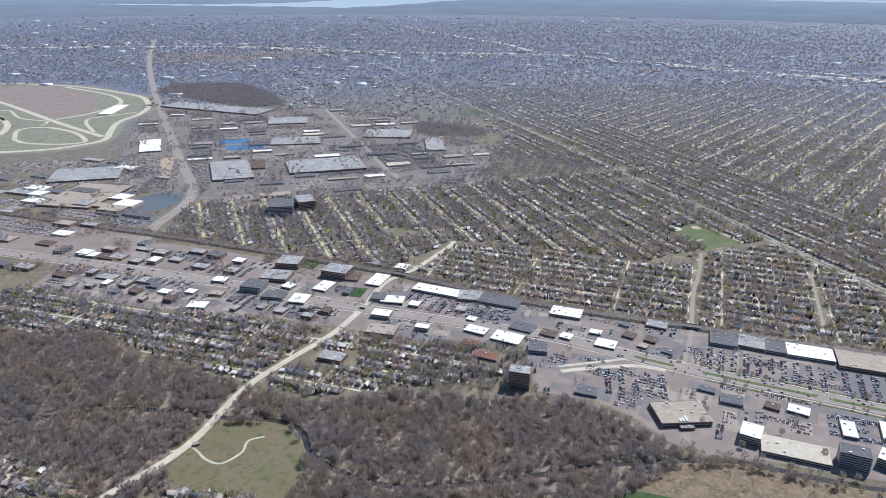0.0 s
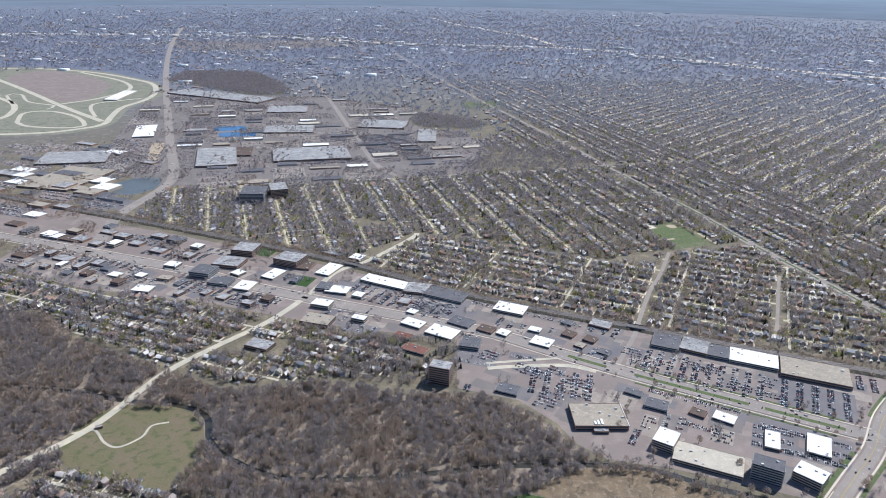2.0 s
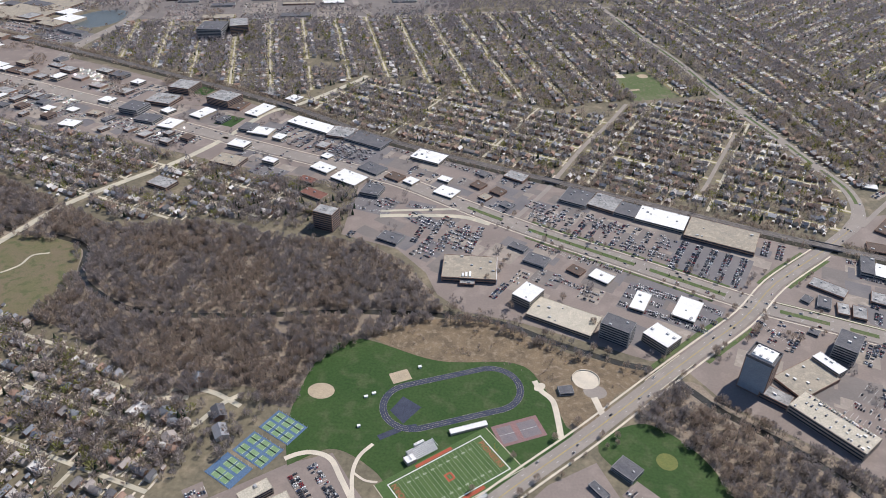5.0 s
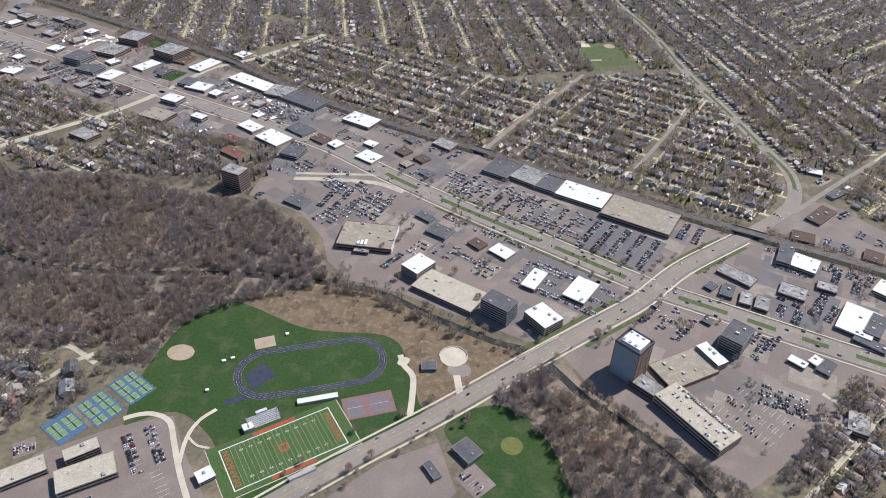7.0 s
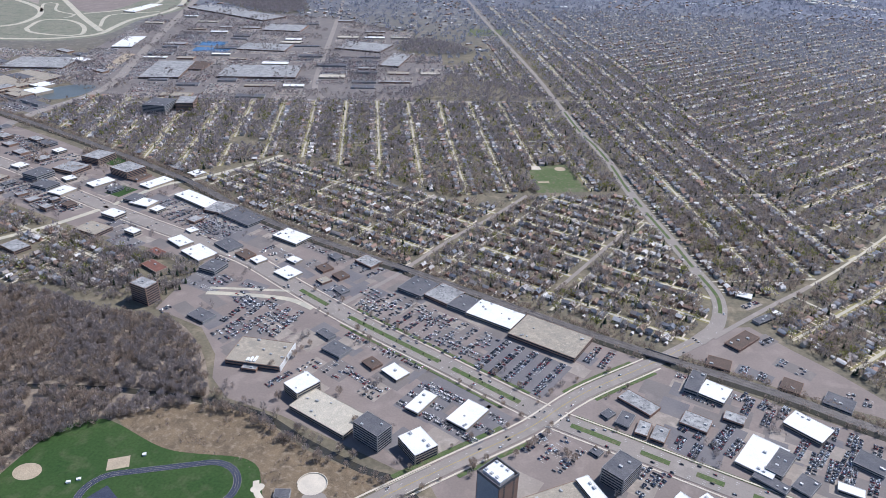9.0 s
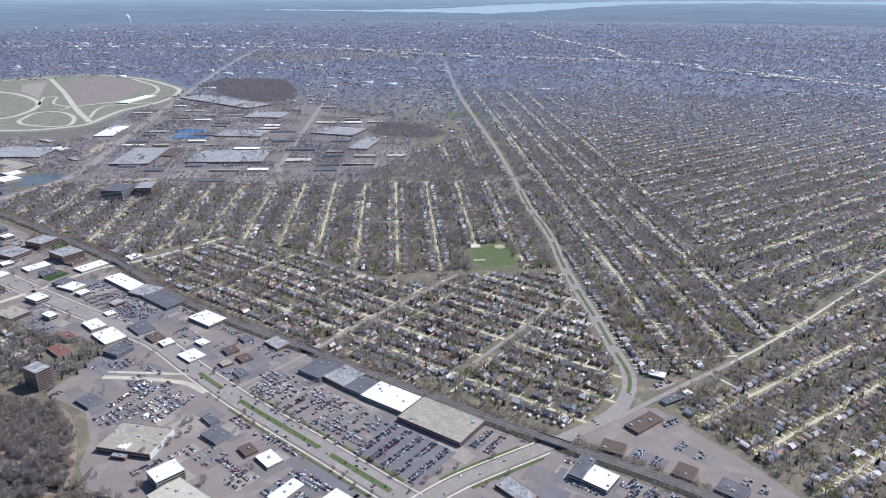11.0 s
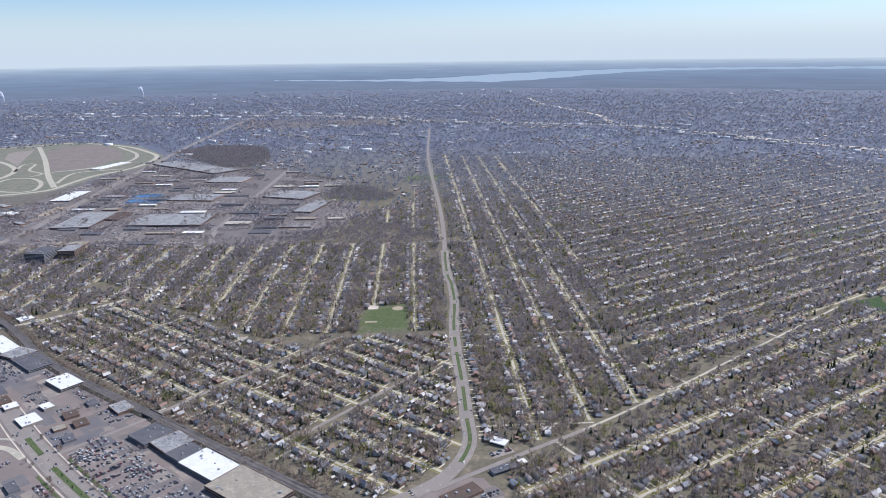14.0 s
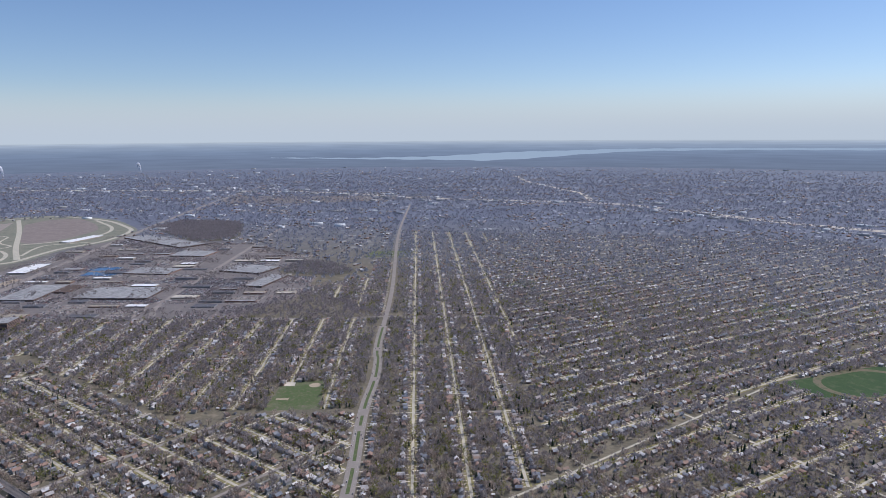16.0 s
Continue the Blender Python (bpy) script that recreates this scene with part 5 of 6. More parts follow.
lot(296, 320, 26, 22, -30, None, "d", 0.3)
lot(339, 318, 16, 16, -30, None, "d", 0.6)
lot(365, 387, 34, 7, -21, None, "w", 0.7)
lot(423, 366, 16, 12, -22, None, "d", 0.8)
lot(440, 335, 30, 20, -20, None, "d", 0.8)
lot(455, 315, 40, 14, -18, None, "d", 0.7)
lot(395, 312, 50, 8, -20, None, "w", 0.6)
lot(190, 373, 34, 8, -24, None, "w", 0.5)
lot(182, 348, 16, 14, -24, "asphalt_grey", "d", 0.4)
lot(212, 366, 26, 8, -24, "asphalt_grey", "w", 0.6)
lot(60, 440, 26, 10, -22, None, "w", 0.6)
lot(36, 460, 20, 12, -22, "asphalt_grey", "d", 0.5)
lot(-10, 440, 26, 14, -18, "asphalt_dark", "d", 0.35)
lot(-190, 560, 60, 22, -16, None, "d", 0.6)
lot(-230, 535, 60, 14, -16, None, "d", 0.6)
lot(-200, 505, 40, 16, -14, None, "d", 0.6)
lot(82, 168, 22, 10, 35, None, "w", 0.8)
lot(108, 172, 12, 14, 35, None, "d", 0.6)
lot(-29, 462, 24, 18, -28, "asphalt_dark", "d", 0.2)
lot(-79, 520, 16, 12, -14, "asphalt_dark", "d", 0.3)
lot(195, 345, 22, 9, -26, None, "w", 0.6)
lot(158, 332, 9, 16, -25, None, "d", 0.6)
lot(95, 455, 26, 14, -23, None, "d", 0.4)
lot(128, 447, 18, 12, -23, None, "d", 0.3)
lot(98, 197, 21, 17, -46, "asphalt", "w", 0.75, 30)
lot(116, 183, 24, 12, -46, "asphalt", "w", 0.6, 20)
lot(54, 187, 8, 8, 40, "asphalt", "w", 0.6)
lot(222, 212, 12, 10, -38, "asphalt", "w", 0.4)
lot(68, 372, 12, 8, -12, None, "d", 0.5)
lot(246, 345, 34, 12, -24, "asphalt_dark", "w", 0.8)
lot(250, 322, 30, 10, -24, "asphalt_dark", "w", 0.7)
lot(-228, 588, 60, 18, -18, "asphalt_grey", "d", 0.5)
lot(-150, 566, 36, 14, -18, "asphalt_pale", "d", 0.5)
lot(-355, 1065, 50, 125, 18, "asphalt", "w", 0.7)
lot(-58, 980, 74, 120, 18, "asphalt", "w", 0.85)
lot(-312, 889, 21, 145, 19, "asphalt", "w", 0.75)
lot(-323, 1217, 49, 75, 17, "asphalt", "w", 0.7)
lot(-122, 880, 95, 22, 17, "asphalt", "w", 0.8)
lot(-143, 1010, 40, 48, 17, "asphalt", "w", 0.8)
lot(-460, 1290, 70, 70, 14, "asphalt", "w", 0.6)
lot(-381, 895, 30, 110, 19, "asphalt", "w", 0.5)
lot(-400, 656, 74, 28, -17, "asphalt", "w", 0.7)
lot(-379, 704, 56, 26, -17, "asphalt", "w", 0.6)
lot(-318, 690, 60, 30, -17, "asphalt_dark", "w", 0.12)
lot(-480, 690, 90, 34, -17, "asphalt", "w", 0.6)
lot(20, 1060, 60, 50, 17, "asphalt", "w", 0.6)
lot(-110, 1150, 50, 60, 17, "asphalt", "w", 0.6)
lot(-520, 640, 110, 30, -15, "asphalt", "w", 0.6)
lot(-355, 890, 16, 118, 19, "sand", "w", 0.1)
lot(-250, 520, 50, 16, -17, None, "d", 0.5)
lot(-300, 560, 60, 16, -16, None, "d", 0.5)
car_far, car_near, stall = list(PARCEL_CARS), [], []
for n, (x, y, w, d, ang, surf, axis, fill, things) in enumerate(LOTS):
    if surf:
        patch("pavement", rect_pts(x, y, w, d, ang), 0.075 + 0.001 * (n % 7), M[surf], "asphalt car park with marked bays", "car park", curved=False)
    m = pose(x, y, 0, 0, 0, ang)
    L, R = (w, d) if axis == "w" else (d, w)
    rows_ = []
    for k in range(max(1, int(R / 7.2))):
        for s_ in (-1.05, 1.05):
            rows_.append(-R / 2 + 3.6 + k * 7.2 * R / (7.2 * max(1, int(R / 7.2))) + s_)
    made = 0
    for v_ in rows_:
        for u_ in np.arange(-L / 2 + 0.8, L / 2 - 0.6, 1.08):
            a_, b_ = (u_, v_) if axis == "w" else (v_, u_)
            q = m @ Vector((a_, b_, 0))
            lot_turn = radians(ang) + (0 if axis == "w" else math.pi / 2)
            if y < 560 and (int(u_ * 10) % 2 == 0):
                e = m @ Vector((u_ + 0.54, v_, 0) if axis == "w" else (v_, u_ + 0.54, 0))
                stall.append((e.x, e.y, 0.09, lot_turn, 1, 1, 1))
            clump = noise.noise((a_ / 6 + n * 5, b_ / 6, 2)) * 0.5
            if rng.random() < fill + clump:
                row = (q.x, q.y, 0.1, lot_turn + math.pi / 2 + (math.pi if rng.random() < 0.5 else 0) + rng.normal(0, 0.02), rng.uniform(0.93, 1.08), rng.uniform(0.95, 1.05), rng.choice([0.95, 1.0, 1.2]))
                if made < things:
                    car_near.append(row)
                    made += 1
                else:
                    car_far.append(row)
def on_free_ground(rows_in):
    p_ = np.array([q_[:2] for q_ in rows_in])
    good = ~covered(p_, 0.4) & (line_dist(p_, AVENUE[::4]) > 6.8) & (line_dist(p_, CROSSROAD[::3]) > 5.4) & (line_dist(p_, RAIL[::4]) > 6) & (line_dist(p_, WESTROAD[::6]) > 7)
    return [q_ for q_, g_ in zip(rows_in, good) if g_]


car_far, car_near, stall = on_free_ground(car_far), on_free_ground(car_near), on_free_ground(stall)
DECK_TOP = 12 * K + 0.009 * ([b_[0] for b_ in BUILDINGS].index("garage_cars") % 37) - 0.2
# cars on the roof of the parking deck by the tower, in three rows
deck_m = pose(303.5, 259.9, 0, 0, 0, -44)
for v_ in (-5.0, 0.2, 5.0):
    for u_ in np.arange(-14.7, 14.7, 1.1):
        if rng.random() < (0.85 if v_ > 3 else 0.35):
            q = deck_m @ Vector((u_, v_, 0))
            car_far.append((q.x, q.y, DECK_TOP, radians(-44 + 90), 1, 1, 1))
# traffic
for line, offs, step_ in ((AVENUE, (-4.9, -3.5, -2.2, 2.2, 3.5, 4.9), 40), (CROSSROAD, (-2.8, -1, 1, 2.8), 60), (BOULEVARD[:110], (-3.4, -2, 2, 3.4), 70), (WESTROAD[:80], (-4.5, -1.5, 1.5, 4.5), 50)):
    q = smooth(line, 2.0)
    dd = np.gradient(q, axis=0)
    for off in offs:
        s_ = sides(q, off)
        for i in range(rng.integers(0, step_ // 2), len(q), step_ // 2):
            j = min(len(q) - 1, i + rng.integers(0, step_ // 2))
            car_far.append((s_[j, 0], s_[j, 1], 0.24, math.atan2(dd[j, 1], dd[j, 0]) + (math.pi if off > 0 else 0), 1, 1, 1))
# cars by the kerbs and on the drives
for i in rng.choice(len(drive_rows), 1500, replace=False):
    x, y, z, a, *_ = drive_rows[i]
    car_far.append((x + rng.normal(0, 0.1), y + rng.normal(0, 0.1), 0.13, a + math.pi / 2, 1, 1, 1))
CAR_V = [(-0.9, -0.37, 0.1), (0.9, -0.37, 0.1), (0.9, 0.37, 0.1), (-0.9, 0.37, 0.1), (-0.9, -0.36, 0.36), (0.9, -0.34, 0.32), (0.9, 0.34, 0.32), (-0.9, 0.36, 0.36)]
CAR_F = [(4, 5, 6, 7), (0, 1, 5, 4), (1, 2, 6, 5), (2, 3, 7, 6), (3, 0, 4, 7)]
CAB_V = [(-0.72, -0.33, 0.35), (0.42, -0.33, 0.33), (0.42, 0.33, 0.33), (-0.72, 0.33, 0.35), (-0.5, -0.27, 0.58), (0.1, -0.27, 0.6), (0.1, 0.27, 0.6), (-0.5, 0.27, 0.58)]
CAB_F = CAR_F[1:]
TOP_V = [(-0.52, -0.28, 0.585), (0.12, -0.28, 0.605), (0.12, 0.28, 0.605), (-0.52, 0.28, 0.585), (-0.52, -0.28, 0.56), (0.12, -0.28, 0.58), (0.12, 0.28, 0.58), (-0.52, 0.28, 0.56)]
TOP_F = [(0, 1, 2, 3), (4, 5, 1, 0), (5, 6, 2, 1), (6, 7, 3, 2), (7, 4, 0, 3)]
BODY_V, BODY_F = CAR_V + CAB_V + TOP_V, CAR_F + [tuple(i + 16 for i in f) for f in TOP_F]
allcars = root("parked_cars", pose(0, 0, 0), "parked and driving cars in many colours", "cars", kind="stuff")
part("body", tile("body", CAR_V + [(x, y, z + 0.002) for x, y, z in CAB_V[4:]] + CAB_V[:4], CAR_F + [(8, 9, 10, 11)] + [(12, 13, 9, 8), (14, 15, 11, 10)], car_far, M["car_paint"]), allcars)["kind"] = "stuff"
part("glazing", tile("glazing", [(x, y * 1.01, z) for x, y, z in CAB_V], [(1, 2, 6, 5), (3, 0, 4, 7)], car_far, M["glass"]), allcars)["kind"] = "stuff"
body_me = mesh_of("body", CAR_V + TOP_V, CAR_F + [tuple(i + 8 for i in f) for f in TOP_F], M["car_paint_one"])
cab_me = mesh_of("glazing", CAB_V, CAB_F, M["glass"])
wv, wf = [], []
for yy in (-0.06, 0.06):
    wv += [(0.13 * math.cos(i * math.pi / 4), yy, 0.13 * math.sin(i * math.pi / 4)) for i in range(8)]
wf = [tuple(range(8)), tuple(range(15, 7, -1))] + [(i, (i + 1) % 8, 8 + (i + 1) % 8, 8 + i) for i in range(8)]
wheel_me = mesh_of("wheel", wv, wf, M["tyre"])
for x, y, z, a, sx, sy, sz in car_near[:300]:
    c = root("car", pose(x, y, z, 0, 0, math.degrees(a)) @ Matrix.Diagonal((sx, sy, sz, 1)), "parked car on an asphalt car park", "car", "parked cars")
    part("body", body_me, c)
    part("glazing", cab_me, c, "dark car windows")
    for wx in (-0.55, 0.57):
        for wy in (-0.33, 0.33):
            part("wheel", wheel_me, c, m=pose(wx, wy, 0.13))
tagged(new("bay_markings", tile("bay_markings", [(-0.05, -0.95, 0), (0.05, -0.95, 0), (0.05, 0.95, 0), (-0.05, 0.95, 0)], [(0, 1, 2, 3)], stall, M["paint_white"])), "white parking bay lines", "road marking", kind="stuff")

patch("pavement", [(362, 436), (376, 446), (392, 452), (412, 434), (432, 418), (452, 398), (470, 380), (400, 396), (352, 413)], 0.05, M["asphalt"], "asphalt plots of corner shops by the railway", "pavement", curved=False)
# trees between the plots and round the lots
p = rng.uniform((-330, 250), (460, 600), (26000, 2))
p = p[in_poly(p, PAVED[0])]
wv_ = np.array([noise.noise((x / 16, y / 16, 12)) for x, y in p])
west = np.clip((120 - p[:, 0]) / 400, 0, 0.3)
p = p[(wv_ + west > 0.36) & (line_dist(p, AVENUE) > 7.5) & (line_dist(p, CROSSROAD) > 6.5)]
tk = np.array([(x, y, s_) for x, y, s_ in TAKEN])
p = p[(np.hypot(p[:, None, 0] - tk[None, :, 0], p[:, None, 1] - tk[None, :, 1]) > tk[None, :, 2] - 1).all(1)]
plant("plot_trees", p[::2][~covered(p[::2], 0.5)], NEAR, M["twig_grey"], "bare trees between shop plots", 0.4, 0.85)

# ---- school sports grounds ----
patch("ground", [(84, 205), (78, 222), (76, 240), (79, 268), (94, 283), (133, 274), (169, 278), (182, 266), (193, 243), (194, 236), (160, 196), (150, 182), (128, 196), (120, 207), (100, 216)], 0.05, M["grass"], "bright green mown school playing field", "playing field")
patch("ground", [(98, 286), (112, 296), (129, 304), (157, 305), (184, 293), (204, 287), (234, 285), (214, 264), (209, 250), (194, 243), (184, 262), (169, 273), (145, 272), (120, 274)], 0.035, M["prairie"], "dry brown prairie beside the river", "meadow")
patch("ground", [(212, 244), (226, 250), (240, 243), (252, 228), (258, 205), (246, 170), (226, 180), (222, 212), (206, 232)], 0.05, M["grass"], "green mown park lawn with a worn circle", "lawn")
patch("ground", [(150, 165), (186, 212), (205, 226), (216, 206), (196, 165)], 0.04, M["asphalt"], "worn grey car park by the clubhouse", "pavement", curved=False)
patch("ground", [(50, 160), (60, 186), (84, 206), (100, 214), (112, 200), (134, 178), (110, 150)], 0.045, M["asphalt"], "grey school yard", "pavement", curved=False)

p = rng.uniform((100, 268), (236, 306), (900, 2))
p = p[in_poly(p, [(112, 296), (129, 303), (157, 303), (184, 291), (204, 285), (230, 283), (212, 262), (196, 247), (184, 266), (169, 276), (145, 276), (110, 286)])]
p = p[np.array([noise.noise((x / 9, y / 9, 17)) for x, y in p]) > 0.12]
plant("prairie_shrubs", p[np.hypot(p[:, 0] - 202, p[:, 1] - 271) > 11], NEAR, M["twig_brown"], "low bare brown shrubs in dry grass", 0.15, 0.4)


def disc(name, x, y, r, z, material, label, category, squash=1.0, ang=0.0, n=28):
    pts = [(x + r * math.cos(2 * math.pi * i / n) * math.cos(ang) - r * squash * math.sin(2 * math.pi * i / n) * math.sin(ang), y + r * math.cos(2 * math.pi * i / n) * math.sin(ang) + r * squash * math.sin(2 * math.pi * i / n) * math.cos(ang)) for i in range(n)]
    return patch(name, pts, z, material, label, category, curved=False)


disc("ground", 85.5, 246.5, 6.0, 0.1, M["sand"], "worn dirt infield on the grass", "infield", 0.8)
patch("ground", rect_pts(118.3, 261, 6.9, 8.9, -59), 0.1, M["sand"], "dirt baseball infield", "infield", curved=False)
disc("ground", 233, 231, 4.3, 0.1, mat("pale_grass", (0.16, 0.17, 0.05), (0.13, 0.15, 0.045), size=3), "pale worn circle in the lawn", "lawn")
disc("plaza", 201.5, 272.5, 6.0, 0.12, M["walk"], "round pale concrete plaza", "plaza")
disc("plaza", 205.5, 265.5, 5.2, 0.09, M["concrete"], "grey concrete apron beside the plaza", "plaza", 0.8)
rim = np.array([(201.5 + 6.2 * math.cos(a), 272.5 + 6.2 * math.sin(a)) for a in np.linspace(-0.6, 3.4, 24)])
tagged(new("plaza_wall", strip("plaza_wall", rim, -0.15, 0.15, 0.55, M["walk"], 0.5)), "low curved concrete wall round the plaza", "wall")
for pts, w in (([(178.5, 268), (182, 262), (187, 257), (189.5, 246), (191, 236)], 1.3), ([(205, 262), (209, 251), (212, 247)], 1.5), ([(114, 192), (110.5, 205), (111, 214), (115, 221)], 0.8), ([(82, 208), (86, 211), (92, 213), (100, 211), (107, 202), (116, 190), (128, 176)], 1.1), ([(110.5, 206), (116, 203), (121, 203)], 0.5)):
    tagged(new("path", strip("path", smooth(pts, 2), -w, w, 0.10 + 0.01 * w, M["walk"])), "pale concrete path across the school ground", "path", kind="structure")
disc("plaza", 181, 264.5, 3.0, 0.115, M["walk"], "pale concrete end of the path", "plaza", 0.7, 0.9)


def oval(cx, cy, length, width, ang, n=40):
    """A running-track line: two straights and two half circles."""
    r = width / 2
    s_ = length / 2 - r
    pts = [(s_ + r * math.cos(a), r * math.sin(a)) for a in np.linspace(-math.pi / 2, math.pi / 2, n // 2)] + [(-s_ + r * math.cos(a), r * math.sin(a)) for a in np.linspace(math.pi / 2, 1.5 * math.pi, n // 2)]
    pts.append(pts[0])
    c, s2 = math.cos(radians(ang)), math.sin(radians(ang))
    return np.array([(cx + x * c - y * s2, cy + x * s2 + y * c) for x, y in pts])


ring = oval(143.5, 252, 62, 26, 26)
trk = root("running_track", pose(0, 0, 0), "blue-grey oval running track round a grass field", "running track", kind="structure")
part("surface", strip("surface", ring, -1.6, 1.6, 0.12, M["track"], 0.05), trk)
for off in (-1.55, -0.5, 0.5, 1.55):
    part("lane_line", strip("lane_line", ring, off - 0.02, off + 0.02, 0.135, M["walk"]), trk)
part("jump_area", mesh_of("jump_area", [(118, 240, 0.121), (125, 233.5, 0.121), (131, 244, 0.121), (122, 249, 0.121)], [(0, 1, 2, 3)], M["track"]), trk)
tagged(new("run_up", strip("run_up", np.array([(116.5, 224.5), (125, 231), (131, 233)]), -1.4, 1.4, 0.118, M["track"])), "blue-grey sprint lane beside the track", "running track", kind="structure")

M["paint_faint"] = mat("worn_line_paint", (0.36, 0.40, 0.30), (0.28, 0.33, 0.22), size=2, fine=0.3, bump=0)
M["paint_rust"] = mat("rust_turf_paint", (0.38, 0.12, 0.07), (0.32, 0.11, 0.065), size=2, fine=0.3, bump=0)
FIELD = pose(148.2, 210.0, 0, 0, 0, 42.5)
fb = root("football_field", FIELD, "green football field with white border, red team strips and yard lines", "football field")
turf = part("turf", boxes("turf", [(-26.5, -12.6, 0.02, 26.5, 12.6, 0.1)], M["turf"]), fb)
for k in range(12):
    if k % 2:
        part("turf_stripe", boxes("turf_stripe", [(-21.9 + k * 3.65, -9.7, 0.1, -21.9 + (k + 1) * 3.65, 9.7, 0.106)], mat("light_turf", (0.085, 0.135, 0.045), (0.075, 0.125, 0.04), size=5) if k == 1 else bpy.data.materials["light_turf"]), turf)
for s_ in ((-22.3, 9.75, 22.3, 10.15), (-22.3, -10.15, 22.3, -9.75), (-22.3, -9.75, -21.9, 9.75), (21.9, -9.75, 22.3, 9.75)):
    part("border", boxes("border", [(s_[0], s_[1], 0.1, s_[2], s_[3], 0.115)], M["paint_white"]), turf)
for k in range(21):
    x = -18.25 + k * 1.825
    part("yard_line", boxes("yard_line", [(x - 0.05, -9.7, 0.108, x + 0.05, 9.7, 0.114)], M["paint_faint"]), turf)
for y0 in (-6.6, 6.6):
    for k in range(9):
        x = -14.6 + k * 3.65
        part("yard_number", boxes("yard_number", [(x - 0.75, y0 - 0.4, 0.108, x - 0.15, y0 + 0.4, 0.116), (x + 0.15, y0 - 0.4, 0.108, x + 0.75, y0 + 0.4, 0.116)], M["paint_faint"]), turf)
part("team_strip", boxes("team_strip", [(-8.6, 10.5, 0.1, 8.6, 12.0, 0.112)], M["paint_red"]), turf, "red painted strip")
part("team_strip", boxes("team_strip", [(-8.6, -12.0, 0.1, 8.6, -10.5, 0.112)], M["paint_red"]), turf, "red painted strip")
part("emblem", boxes("emblem", [(-1.7, -1.9, 0.108, -0.9, 1.9, 0.12), (-1.7, 1.2, 0.108, 1.2, 1.9, 0.121), (-1.7, -1.9, 0.108, 1.2, -1.2, 0.121), (0.9, -1.5, 0.108, 1.7, 1.5, 0.122)], M["paint_red"]), turf, "red and white central emblem")
for word, x, turn in (("PIONEERS", 20.1, -90), ("DEARBORN", -20.1, 90)):
    cu = bpy.data.curves.new("lettering", "FONT")
    cu.body, cu.size, cu.align_x, cu.align_y, cu.offset = word, 3.1, "CENTER", "CENTER", 0.06
    cu.space_character = 1.12
    tmp = bpy.data.objects.new("lettering", cu)
    me = bpy.data.meshes.new_from_object(tmp)
    me.materials.clear()
    me.materials.append(M["paint_rust"])
    part("lettering", me, turf, "red end-zone lettering", pose(x, 0, 0.125, 0, 0, turn))
    bpy.data.objects.remove(tmp)
for x in (-22.6, 22.6):
    part("goal_post", boxes("goal_post", [(x - 0.06, -0.06, 0.1, x + 0.06, 0.06, 1.2), (x - 0.06, -1.2, 1.2, x + 0.06, 1.2, 1.3), (x - 0.05, -1.2, 1.3, x + 0.05, -1.1, 3.9), (x - 0.05, 1.1, 1.3, x + 0.05, 1.2, 3.9)], M["paint_yellow"]), fb, "yellow goal post")
for s_ in ((-26.5, -12.9, 26.5, -12.6), (26.5, -12.9, 26.8, 12.9), (-26.8, -12.9, -26.5, 12.9)):
    part("border_walk", boxes("border_walk", [(s_[0], s_[1], 0.03, s_[2], s_[3], 0.13)], M["walk"]), fb)


def grandstand(name, cx, cy, w, d, h, m, label):
    """Stepped seating along x, rising away from the field."""
    g = root(name, m @ pose(cx, cy, 0), label, "grandstand")
    n = 7
    for k in range(n):
        part("tier", boxes("tier", [(-w / 2, -d / 2 + d * k / n, 0, w / 2, -d / 2 + d * (k + 1) / n, h * (k + 1) / n)], M["metal"]), g)
    for x in (-w / 2, w / 2):
        part("rail", boxes("rail", [(x - 0.05, -d / 2, h, x + 0.05, d / 2, h + 0.35)], M["metal"]), g)
    return g


gs = grandstand("grandstand", -2.5, 16.2, 12.5, 4.6, 2.0, FIELD, "white metal grandstand facing the football field")
part("press_box", boxes("press_box", [(-2, 2.0, 1.9, 2.5, 3.2, 3.1)], M["wall_white"]), gs, "white press box")
grandstand("grandstand", 1.5, -14.6, 10.5, 2.4, 1.2, FIELD @ pose(3, -29.2, 0, 0, 0, 180), "small white metal stand beside the football field")
building("shed", "small white-roofed sports building by the football field", 131.5, 214.8, 4.2, 3.4, 42, 6, "white", units=0, seed=301, windows=False)
building("shed", "long white-roofed sports building behind the goal", 152.5, 235.2, 16.5, 2.6, 27, 4, "white", units=0, seed=302, windows=False)
building("shed", "small dark-roofed building beside the round plaza", 192.5, 263.5, 6.5, 4.6, 15, 5, "dark", units=0, seed=303)
pc = root("practice_court", pose(173.4, 237.5, 0, 0, 0, 28), "faded red hard court with grey panels", "sports court")
part("surface", boxes("surface", [(-10.4, -5.8, 0.02, 10.4, 5.8, 0.09)], M["court_red"]), pc)
for x0, x1 in ((-8.8, -2.2), (0.5, 8.6)):
    part("panel", boxes("panel", [(x0, -4.4, 0.09, x1, 4.2, 0.098)], mat("grey_court", (0.21, 0.18, 0.18), (0.18, 0.16, 0.17), size=3)), pc, "grey court panel")
    part("line", boxes("line", [(x0, -0.05, 0.098, x1, 0.05, 0.102)], M["paint_white"]), pc)
